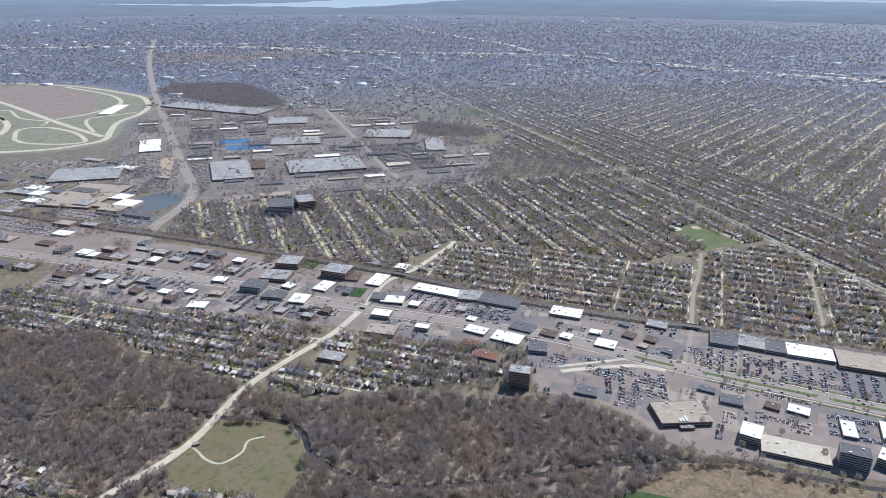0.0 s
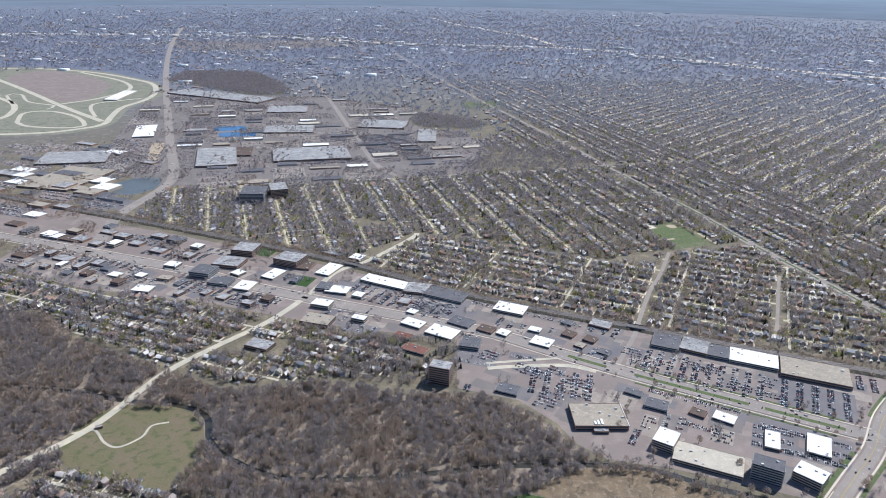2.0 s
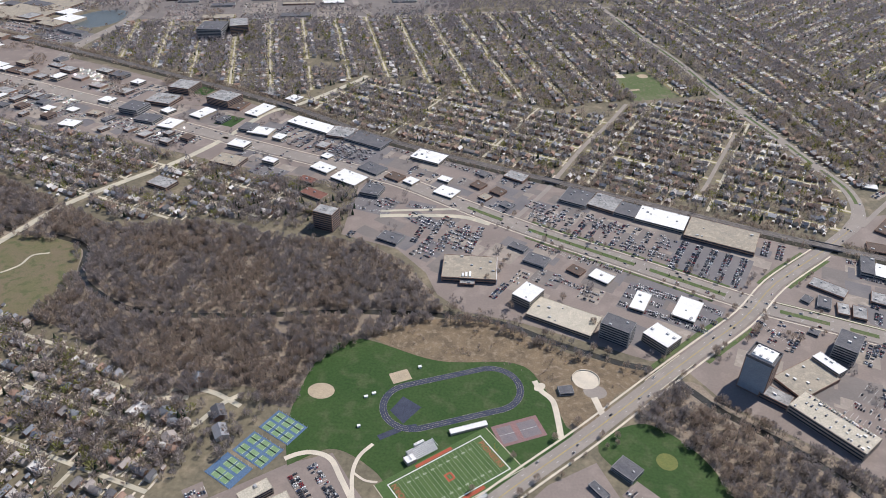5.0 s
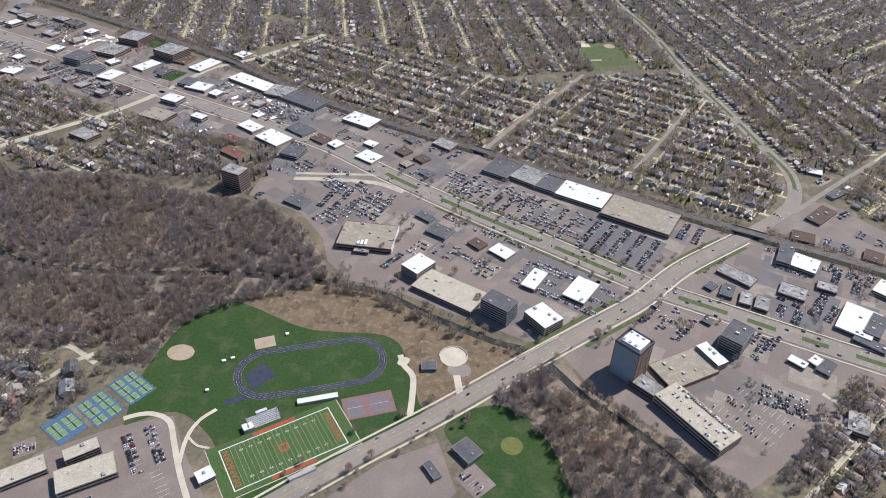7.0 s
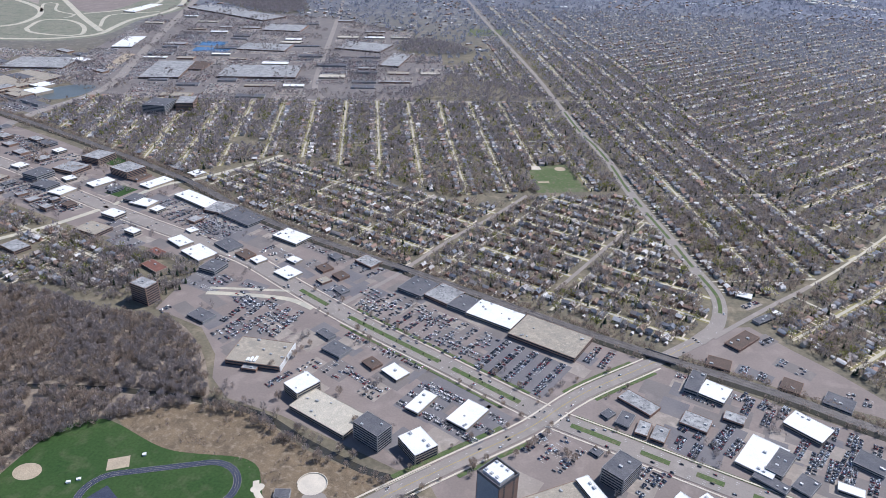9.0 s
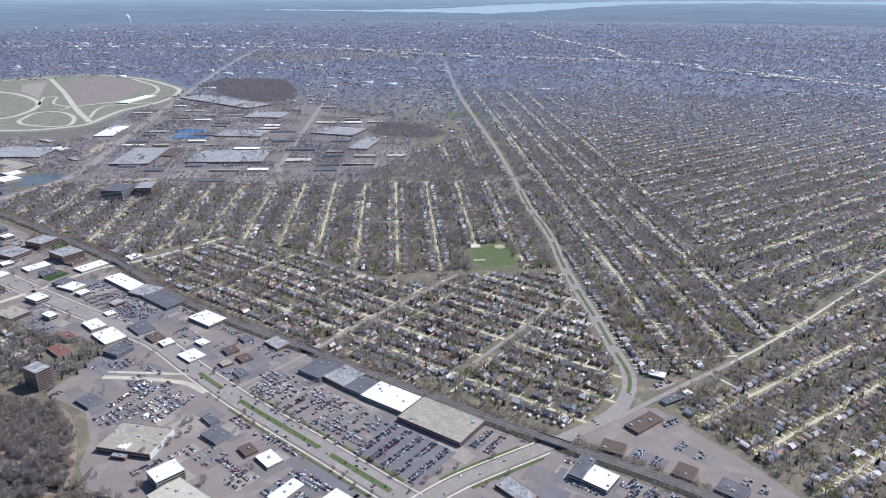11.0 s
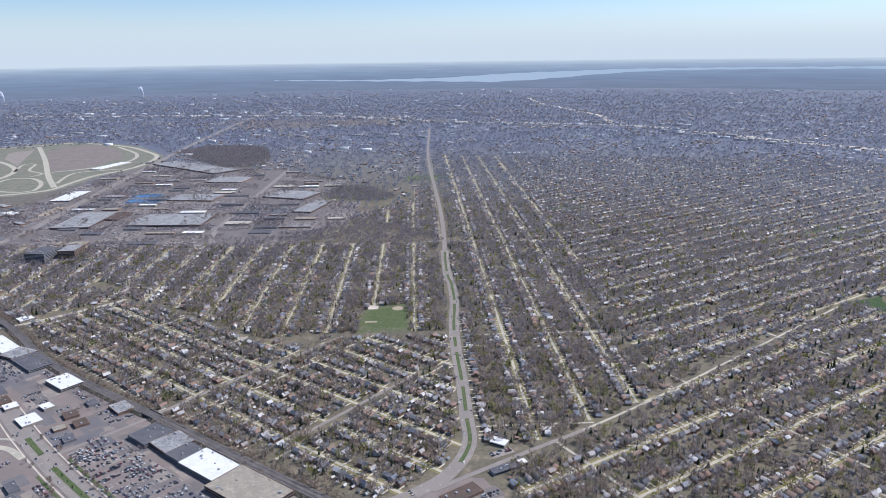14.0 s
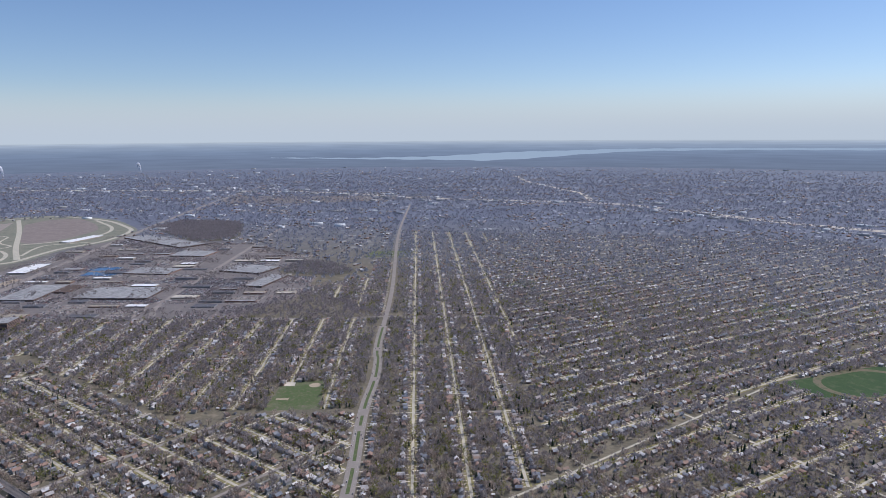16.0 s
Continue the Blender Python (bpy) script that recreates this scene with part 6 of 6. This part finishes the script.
for x, y, w, d in ((62.3, 199.2, 14.5, 11.8), (70, 210.6, 17.0, 12.0), (76.0, 223.6, 16.8, 11.6)):
    tc = root("tennis_courts", pose(x, y, 0, 0, 0, -26), "blue and green tennis courts inside a fence", "tennis court", "tennis courts")
    hard = part("surface", boxes("surface", [(-w / 2, -d / 2, 0.02, w / 2, d / 2, 0.1)], M["court_blue"]), tc)
    for k in (-1, 0, 1) if w > 16 else (-1, 0):
        for j in (-1, 1):
            cx = k * w / 3.2 + (0 if w > 16 else w / 6.4)
            part("court", boxes("court", [(cx - 2.0, j * d / 4 - 2.3, 0.1, cx + 2.0, j * d / 4 + 2.3, 0.108)], M["court_green"]), hard, "green court panel")
            part("line", boxes("line", [(cx - 1.7, j * d / 4 - 2.0, 0.108, cx - 1.6, j * d / 4 + 2.0, 0.113), (cx + 1.6, j * d / 4 - 2.0, 0.108, cx + 1.7, j * d / 4 + 2.0, 0.113), (cx - 1.7, j * d / 4 - 0.05, 0.108, cx + 1.7, j * d / 4 + 0.05, 0.114)], M["paint_white"]), hard)
            part("net", boxes("net", [(cx - 1.9, j * d / 4 - 0.03, 0.1, cx + 1.9, j * d / 4 + 0.03, 0.5)], M["roof_dark"]), tc)
    for s_ in ((-w / 2, -d / 2, w / 2, -d / 2 + 0.06), (-w / 2, d / 2 - 0.06, w / 2, d / 2)):
        for k in range(8):
            fx = s_[0] + (s_[2] - s_[0]) * k / 7
            part("fence_post", boxes("fence_post", [(fx - 0.05, s_[1], 0, fx + 0.05, s_[3], 1.2)], M["metal"]), tc)

# the wooded close beside the courts: a few large dark-roofed houses among trees
for x, y, a in ((30, 243, 20), (26, 222, 60), (47, 226, 35), (52, 216, 35), (12, 222, -15), (34, 209, 50)):
    h = root("house", pose(x, y, 0, 0, 0, a) @ Matrix.Diagonal((1.5, 1.5, 1.15, 1)), "large dark-roofed house among bare trees", "house", "houses in the close")
    part("wall", wall_me, h)
    part("roof", roof_me, h)
    part("chimney", chim_me, h, "brick chimney")
p = rng.uniform((-12, 188), (68, 248), (270, 2))
p = p[in_poly(p, CLOSE)]
for line in ([(20, 190), (28, 204), (39, 218), (45, 231), (51, 238)], [(10, 206), (19, 214), (17, 226), (22, 237), (38, 238), (54, 232)]):
    p = p[line_dist(p, line) > 2.0]
plant("close_trees", p, FOREST, M["twig_grey"], "bare trees round the houses of the close", 0.6, 1.1)
for poly in ([(344, 256), (352, 268), (362, 268), (352, 245), (340, 232), (330, 236)],):
    q = np.array(poly)
    p = rng.uniform(q.min(0), q.max(0), (160, 2))
    plant("edge_trees", p[in_poly(p, poly)], FOREST, M["twig_grey"], "bare trees at the edge of the car park", 0.6, 1.1)

for x, y, w, d, h in ((106, 246, 1.6, 1.0, 0.7), (109, 248.5, 1.6, 1.0, 0.7), (126, 268, 1.4, 1.2, 0.9), (107, 229, 1.2, 1.0, 0.9)):
    sh = root("dugout", pose(x, y, 0, 0, 0, 30), "small pale shelter on the playing field", "shelter", "field shelters")
    part("wall", boxes("wall", [(-w / 2, -d / 2, 0, w / 2, d / 2, h)], M["wall_white"]), sh)
    part("roof", boxes("roof", [(-w / 2 - 0.1, -d / 2 - 0.1, h, w / 2 + 0.1, d / 2 + 0.1, h + 0.1)], M["roof_white"]), sh)

p = rng.uniform((-20, 372), (80, 430), (520, 2))
p = p[in_poly(p, [(-20, 378), (30, 368), (62, 372), (60, 392), (56, 428), (20, 430), (-10, 425)])]
p = p[(np.hypot(p[:, 0] - 49.6, p[:, 1] - 378.8) > 9) & (np.hypot(p[:, 0] - 31, p[:, 1] - 415) > 11)]
plant("hill_trees", p, NEAR, M["twig_grey"], "bare garden trees beside the tower block", 0.6, 1.2)
plant("hill_evergreens", p[::6] + 1.5, [cone_tree(3)], M["needle"], "dark evergreens beside the tower block", 0.6, 1.0)
building("shop", "white-roofed corner shop on the boulevard", 392.5, 487, 9.5, 6.5, -12, 5, "white", units=1, seed=801)
building("shop", "dark-roofed strip of small shops", 401, 462, 15, 5, 45, 5, "dark", units=3, seed=802)
building("shop", "small pale-roofed shop at the end of a strip", 409, 470.5, 4.5, 4.5, 45, 5, "white", units=0, seed=803)

# ---- small parks and paths ----
patch("ground", [(231, 672), (262, 690), (287, 630), (247, 614)], 0.05, M["lawn"], "green neighbourhood park lawn", "park", curved=False)
patch("ground", [(238, 664), (262, 676), (276, 640), (252, 630)], 0.06, M["median"], "mown ball field in the park", "ball field")
disc("ground", 259, 676, 5, 0.1, M["sand"], "dirt ball diamond in the park", "infield")
patch("ground", rect_pts(237.5, 672, 9, 9, 20), 0.1, M["walk"], "pale concrete play area in the park", "play area", curved=False)
patch("ground", rect_pts(249, 640, 10, 3, 20), 0.1, M["sand"], "bare patch in the park lawn", "play area", curved=False)
patch("ground", [(632, 798), (662, 768), (760, 800), (742, 876)], 0.05, M["grass"], "green school sports field", "playing field")
tagged(new("running_track", strip("running_track", oval(700, 815, 86, 56, 40), -3.2, 3.2, 0.1, M["meadow"])), "brown oval running track on the grass", "running track", kind="structure")
for poly, lab in (([(40, 1265), (118, 1290), (110, 1350), (30, 1325)], "green works lawn"), ([(300, 1085), (372, 1100), (350, 1160), (290, 1135)], "green neighbourhood park"), ([(640, 1010), (720, 1045), (700, 1100), (625, 1060)], "green neighbourhood park"), ([(-118, 562), (-107, 566), (-112, 580), (-126, 577)], "small town green")):
    patch("ground", poly, 0.05, M["lawn"], lab, "park", curved=False)
patch("ground", rect_pts(-69, 515, 17, 18, -14), 0.08, M["grass"], "square town lawn between shops", "lawn", curved=False)
patch("ground", rect_pts(-117, 571, 20, 16, -14), 0.08, M["grass"], "square town lawn between parking decks", "lawn", curved=False)
for pts, w, lab in (([(-143, 311), (-133, 315), (-122, 305), (-113, 302), (-105, 311), (-104, 321), (-96, 325)], 0.7, "curved pale park path"), ([(78, 396), (92, 399), (126, 403.5), (146, 398)], 1.9, "curving slip road to the avenue"), ([(77, 402), (104, 408), (131, 414)], 1.2, "curving slip road to the avenue"),
                    ([(-123, 267), (-77, 252), (-24, 240), (11, 231), (30, 233)], 1.4, "pale residential street"), ([(20, 190), (28, 204), (39, 218), (45, 231), (51, 238)], 1.2, "pale residential street"), ([(10, 206), (19, 214), (17, 226), (22, 237), (38, 238), (54, 232)], 1.2, "curved residential close")):
    tagged(new("path", strip("path", smooth(pts, 2), -w, w, 0.125 + 0.0004 * abs(pts[0][0]), M["street"])), lab, "path", kind="structure")

# ---- works, test track, lake ----
patch("water", [(-346, 742), (-330, 776), (-300, 780), (-289, 742), (-305, 716), (-330, 722)], 0.06, M["lake"], "blue pond beside the broad road", "pond")
for x, y, w, d in ((-310, 1050, 46, 32), (-286, 1013, 52, 30)):
    patch("water", rect_pts(x, y, w, d, 17), 0.12, mat("blue_basin", (0.05, 0.13, 0.26), (0.06, 0.15, 0.28), size=20, rough=0.2), "square bright blue reservoir basin", "basin", curved=False)
patch("ground", [(-1250, 1250), (-1075, 1560), (-985, 1625), (-890, 1615), (-775, 1580), (-665, 1505), (-585, 1435), (-535, 1332), (-522, 1257), (-528, 1186), (-495, 1060), (-510, 1005), (-550, 975), (-700, 935), (-1000, 900)], 0.03, M["test_grass"], "grass infield of a vehicle test track", "test track")
patch("ground", [(-919, 1445), (-938, 1534), (-887, 1573), (-780, 1513), (-684, 1424), (-651, 1339), (-640, 1280), (-642, 1223), (-695, 1234), (-809, 1340)], 0.06, M["asphalt"], "large pale asphalt test pad", "test pad")
patch("ground", [(-996, 1410), (-985, 1473), (-802, 1257), (-916, 1326)], 0.06, M["asphalt_pale"], "pale triangular test pad", "test pad", curved=False)
for pts, w in (([(-1250, 1240), (-1120, 1420), (-1064, 1500), (-997, 1598), (-897, 1596), (-783, 1562), (-679, 1498), (-601, 1434), (-551, 1332), (-537, 1257), (-543, 1186), (-524, 1110), (-508, 1056), (-524, 1019), (-578, 979), (-720, 950), (-1000, 915)], 5), ([(-1016, 1514), (-816, 1339), (-635, 1172), (-520, 1073)], 5),
               ([(-1200, 1290), (-1040, 1310), (-932, 1302), (-849, 1271), (-754, 1207), (-699, 1129), (-690, 1050), (-800, 980), (-1000, 950)], 5), ([(-641, 1048), (-672, 1117), (-642, 1138), (-578, 1102), (-530, 1038), (-558, 1020), (-610, 1025), (-641, 1048)], 3.5),
               ([(-738, 1191), (-800, 1270), (-780, 1280), (-723, 1212), (-662, 1185), (-656, 1152)], 2.5), ([(-658, 1203), (-625, 1260), (-615, 1362), (-680, 1462), (-821, 1563)], 4), ([(-548, 1106), (-594, 1178), (-601, 1219), (-550, 1274)], 3), ([(-1150, 1240), (-1000, 1250), (-850, 1180), (-760, 1090), (-820, 1030), (-1000, 1000)], 4)):
    tagged(new("track_road", strip("track_road", smooth(pts, 12), -w, w, 0.12, M["street"])), "pale looping test track road", "test track", kind="structure")
for poly in FAR_WOODS:
    patch("ground", poly, 0.05, M["bank"], "floor of a dense bare wood", "woodland floor")
    q = np.array(poly)
    p = rng.uniform(q.min(0) - 8, q.max(0) + 8, (int((q.max(0) - q.min(0)).prod() / 11), 2))
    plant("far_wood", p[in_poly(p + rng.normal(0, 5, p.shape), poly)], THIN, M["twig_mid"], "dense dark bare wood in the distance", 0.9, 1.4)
patch("pavement", WORKS[0], 0.02, M["asphalt_grey"], "grey paved works area", "pavement", curved=False)
patch("pavement", [(-335, 592), (-262, 560), (-180, 538), (-40, 541), (-110, 568), (-205, 604), (-285, 630)], 0.036, M["asphalt"], "grey paved town blocks", "pavement", curved=False)
patch("pavement", [(-620, 770), (-420, 700), (-280, 650), (-262, 560), (-330, 585), (-620, 655)], 0.03, M["asphalt"], "grey paved industrial area", "pavement", curved=False)
r = random.Random(8)
for k in range(26):
    x = r.uniform(-640, -190)
    side = r.choice((-1, 1))
    i = int(np.argmin(abs(AVENUE[:, 0] - x)))
    y = AVENUE[i, 1] + side * r.uniform(15, 34)
    building("shop", "low town building with a flat roof", x, y, r.uniform(9, 18), r.uniform(8, 14), -16, r.choice((5, 6, 8)), r.choice(("white", "dark", "patch", "tan", "brown")), units=1, seed=400 + k)
town = [(-330, 594), (-262, 566), (-180, 545), (-60, 548), (-110, 563), (-205, 596), (-285, 622)]
done = []
for k in range(120):
    x, y = r.uniform(-330, -60), r.uniform(545, 622)
    if in_poly(np.array([[x, y]]), town)[0] and all(math.hypot(x - a, y - b2) > 16 for a, b2 in done) and all(math.hypot(x - a, y - b2) > s_ + 6 for a, b2, s_ in TAKEN):
        done.append((x, y))
        building("shop", "low town building near the railway", x, y, r.uniform(9, 15), r.uniform(7, 11), -18, r.choice((6, 8, 10)), r.choice(("white", "dark", "patch", "tan")), units=1, seed=900 + k)
building("shed", "small park shelter beside the bridge road", -131, 317, 3.4, 2.2, 30, 4, "patch", units=0, seed=950, windows=False)
for k in range(20):
    a, b2 = r.uniform(-560, -320), r.uniform(0, 110)
    building("industrial_building", "low industrial shed with a flat roof", a, 640 - (a + 300) * 0.33 + b2, r.uniform(14, 34), r.uniform(10, 22), -16, r.choice((6, 8, 10)), r.choice(("white", "dark", "patch", "tan")), units=1, seed=440 + k, windows=False)

# works blocks: long dark halls, pale roof houses and trees between the car parks
WU, WV = uv(17)
for k in range(24):
    a, b2 = r.uniform(-130, 330), r.uniform(790, 1330)
    q = WU * a + WV * b2
    if not in_poly(q[None], WORKS[0])[0] or line_dist(q[None], WORKSROAD)[0] < 14 or line_dist(q[None], WESTROAD)[0] < 18 or covered(q[None], 12)[0]:
        continue
    building("industrial_building", "long low works building with a flat roof", q[0], q[1], r.uniform(16, 40), r.uniform(8, 14), 17, r.choice((5, 6, 8)), r.choice(("dark", "dark", "patch", "tan", "white", "dark")), units=r.choice((1, 3, 5)), seed=500 + k, windows=False)
p = rng.uniform((-560, 760), (120, 1340), (9000, 2))
p = p[in_poly(p, WORKS[0])]
p = p[np.array([noise.noise((x / 45, y / 45, 5)) for x, y in p]) > 0.08]
plant("works_trees", p, MID, M["twig_grey"], "bare trees between works buildings", 0.7, 1.2)
p = rng.uniform((-640, 540), (-40, 800), (9000, 2))
p = p[(np.array([noise.noise((x / 30, y / 30, 6)) for x, y in p]) > 0.22) & (line_dist(p, AVENUE) > 8) & (line_dist(p, WESTROAD) > 9) & (line_dist(p, RAIL) > 6)]
p = p[~in_poly(p, ZONES[1][4])]
plant("town_trees", p, MID, M["twig_brown"], "bare trees between town buildings", 0.6, 1.1)

grove = [(40, 846), (236, 894), (66, 1012), (78, 1000)]
p = rng.uniform((40, 840), (240, 1020), (1500, 2))
plant("grove_trees", p[in_poly(p, grove)], MID, M["twig_mid"], "bare trees between works and houses", 0.9, 1.4)

# ---- far suburbs ----
th = rng.uniform(radians(40), radians(156), 76000)
rr = 850 + 3450 * rng.random(76000) ** 0.8
p = np.column_stack([300 + rr * np.cos(th), 150 + rr * np.sin(th)])
ok = rng.random(len(p)) < np.clip((4400 - rr) / 1500, 0, 1)
for poly in [z[4] for z in ZONES] + WORKS + FAR_WOODS + PAVED:
    ok &= ~in_poly(p, poly)
ok &= (line_dist(p, BOULEVARD_ALL[::4]) > 6) & (line_dist(p, WESTROAD[::4]) > 9)
p, rr = p[ok], rr[ok]
wave = np.array([noise.noise((x / 120, y / 120, 9)) for x, y in p])
tree = rng.random(len(p)) < np.clip(0.8 + wave, 0.35, 0.98)
FAR = [twigs(7, 0.75, s, 0.2, 4.2, 2.6) for s in (21, 22)]
far_r = rr[tree]
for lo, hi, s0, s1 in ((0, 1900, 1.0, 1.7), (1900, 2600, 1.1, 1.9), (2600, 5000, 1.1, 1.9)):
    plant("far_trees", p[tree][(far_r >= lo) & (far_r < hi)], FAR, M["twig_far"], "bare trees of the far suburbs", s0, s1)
q = p[~tree]
rows_ = np.column_stack([q, rng.choice([0.35, 0.35 + math.pi / 2, 0.86, 0.86 + math.pi / 2], len(q)), rng.uniform(0.9, 1.6, len(q)), rng.uniform(0.9, 1.6, len(q)), rng.uniform(0.8, 1.2, len(q))])
fh = root("far_houses", pose(0, 0, 0), "roofs of the far suburbs", "house", kind="stuff")
part("wall", tile("wall", WALL_V, WALL_F, spread(rows_), M["house_wall"]), fh)["kind"] = "stuff"
part("roof", tile("roof", ROOF_V, ROOF_F, spread(rows_), M["house_roof"]), fh)["kind"] = "stuff"
FREEWAY = smooth([(-1900, 2250), (-1007, 2453), (-564, 2459), (-249, 2340), (137, 2338), (386, 2296), (602, 2128), (889, 1886), (1700, 1500)], 30)
HIGHROAD = smooth([(302, 2378), (241, 2632), (158, 2796), (-60, 3200), (-182, 3548)], 30)
road("road", HIGHROAD, ((-9, 9),), 0.2, M["walk"], "pale slanting highway in the distance")
road("road", FREEWAY, ((-16, -3), (3, 16)), 0.2, M["walk"], "pale freeway across the far suburbs")
sheds = []
for k in range(420):
    if k < 150:
        i = r.randrange(len(FREEWAY))
        x, y = FREEWAY[i] + np.array([r.uniform(-60, 60), r.choice((-1, 1)) * r.uniform(30, 90)])
    else:
        a, d2 = r.uniform(radians(60), radians(155)), r.uniform(1500, 4400)
        x, y = 300 + d2 * math.cos(a), 150 + d2 * math.sin(a)
        if a < radians(100) and r.random() < 0.6:
            continue
    sheds.append((x, y, 0, r.choice((0.35, -0.3)), r.uniform(8, 34), r.uniform(6, 16), r.uniform(3, 6)))
tagged(new("far_sheds", tile("far_sheds", [(x * 0.5, y * 0.5, z) for x, y, z in ((-1, -1, 0), (1, -1, 0), (1, 1, 0), (-1, 1, 0), (-1, -1, 1), (1, -1, 1), (1, 1, 1), (-1, 1, 1))], CAR_F, sheds, palette("shed_roofs", [(0.6, 0.6, 0.6), (0.3, 0.3, 0.3), (0.75, 0.75, 0.74), (0.4, 0.38, 0.35)]))), "pale flat-roofed sheds in the distance", "sheds", kind="stuff")
# a field given the grey asphalt colour, to look duller and cooler
patch("ground", [(-900, 2250), (-300, 2420), (-260, 2300), (-560, 2080), (-800, 2060)], 0.05, M["asphalt_grey"], "open field far off, coloured cool grey", "field")

# ---- single trees ----
crown_me = [mesh_of("crown", *twigs(150, 0.05, s, 0.3, 4.8, 2.0), M["twig_brown"]) for s in (51, 52, 53)]
crown_ev = [mesh_of("crown", *cone_tree(s), M["needle"]) for s in (61, 62)]
tv, tf = [], []
for z, rad in ((0, 0.18), (0.5, 0.13), (2.2, 0.08), (3.6, 0.02)):
    tv += [(rad * math.cos(i * math.pi / 3), rad * math.sin(i * math.pi / 3), z) for i in range(6)]
for k in range(3):
    tf += [(k * 6 + i, k * 6 + (i + 1) % 6, k * 6 + 6 + (i + 1) % 6, k * 6 + 6 + i) for i in range(6)]
for a, z in ((0.3, 1.2), (2.2, 1.5), (4.0, 1.8), (5.2, 1.35)):
    n = len(tv)
    tip = (1.2 * math.cos(a), 1.2 * math.sin(a), z + 1.5)
    tv += [(0.05, 0, z), (-0.05, 0.04, z), (0, -0.05, z + 0.1), tip]
    tf += [(n, n + 1, n + 3), (n + 1, n + 2, n + 3), (n + 2, n, n + 3)]
trunk_me = mesh_of("trunk", tv, tf, M["bark"])


def tree_at(x, y, s_, evergreen=False):
    t = root("tree", pose(x, y, 0, 0, 0, r.uniform(0, 360)) @ Matrix.Scale(s_, 4), "small dark evergreen tree on grass" if evergreen else "bare leafless tree with fine brown twigs", "tree", "single trees")
    part("trunk", trunk_me, t)
    part("crown", r.choice(crown_ev if evergreen else crown_me), t)


med = AVENUE[(AVENUE[:, 0] > 150) & (AVENUE[:, 0] < 300)]
for i in range(0, len(med)):
    tree_at(med[i, 0] + r.uniform(-2, 2), med[i, 1] + r.uniform(-0.5, 0.5), r.uniform(0.22, 0.45), r.random() < 0.75)
for line, off, lo, hi in ((AVENUE, 8.6, 120, 330), (AVENUE, -8.6, 150, 330), (CROSSROAD, 7.6, 150, 320), (CROSSROAD, -7.4, 150, 330)):
    s_ = sides(line, off)
    s_ = s_[(s_[:, 0] > lo) & (s_[:, 0] < hi)]
    for q in s_:
        if r.random() < 0.6:
            tree_at(q[0] + r.uniform(-3, 3), q[1] + r.uniform(-2, 2), r.uniform(0.4, 0.9))
for x, y in ((302, 318), (305, 316), (300, 320), (287, 322), (284, 318), (280, 312), (263, 300), (268, 306), (205, 312), (150, 340), (154, 346), (156, 352), (158, 358), (160, 364), (164, 318), (190, 330), (208, 240), (214, 236), (176, 205), (182, 214)):
    tree_at(x + r.uniform(-0.6, 0.6), y + r.uniform(-0.6, 0.6), r.uniform(0.6, 1.1))

# ---- steam far away ----
steam = bpy.data.materials.new("white_steam")
steam.use_nodes = True
steam.node_tree.nodes["Principled BSDF"].inputs["Base Color"].default_value = (0.85, 0.87, 0.9, 1)
steam.node_tree.nodes["Principled BSDF"].inputs["Roughness"].default_value = 1.0
let_through(steam, (0.9, 0.9, 0.92), 0.5)
for ang, rad in ((127.5, 4300), (136.5, 4200)):
    cx, cy = CX + rad * math.cos(radians(ang)), CY + rad * math.sin(radians(ang))
    bm = bmesh.new()
    for k in range(9):
        s_ = 7 + 2.2 * k * r.uniform(0.6, 1.1)
        bmesh.ops.create_icosphere(bm, subdivisions=2, radius=s_, matrix=Matrix.Translation((r.uniform(-6, 6) - 5 * k, r.uniform(-6, 6), 30 + 9 * k)))
    for v_ in bm.verts:
        v_.co += Vector((noise.noise(v_.co / 6), noise.noise(v_.co / 6 + Vector((9, 0, 0))), noise.noise(v_.co / 6 + Vector((0, 9, 0))))) * 5
    bmesh.ops.create_cone(bm, segments=10, radius1=4, radius2=3, depth=40, cap_ends=True, matrix=Matrix.Translation((0, 0, 20)))
    me = bpy.data.meshes.new("steam_plume")
    bm.to_mesh(me)
    bm.free()
    me.materials.append(steam)
    ob = tagged(new("steam_plume", me), "white steam plume rising from a distant stack", "steam", kind="stuff")
    ob.matrix_basis = pose(cx, cy, 0) @ Matrix.Scale(0.42, 4)
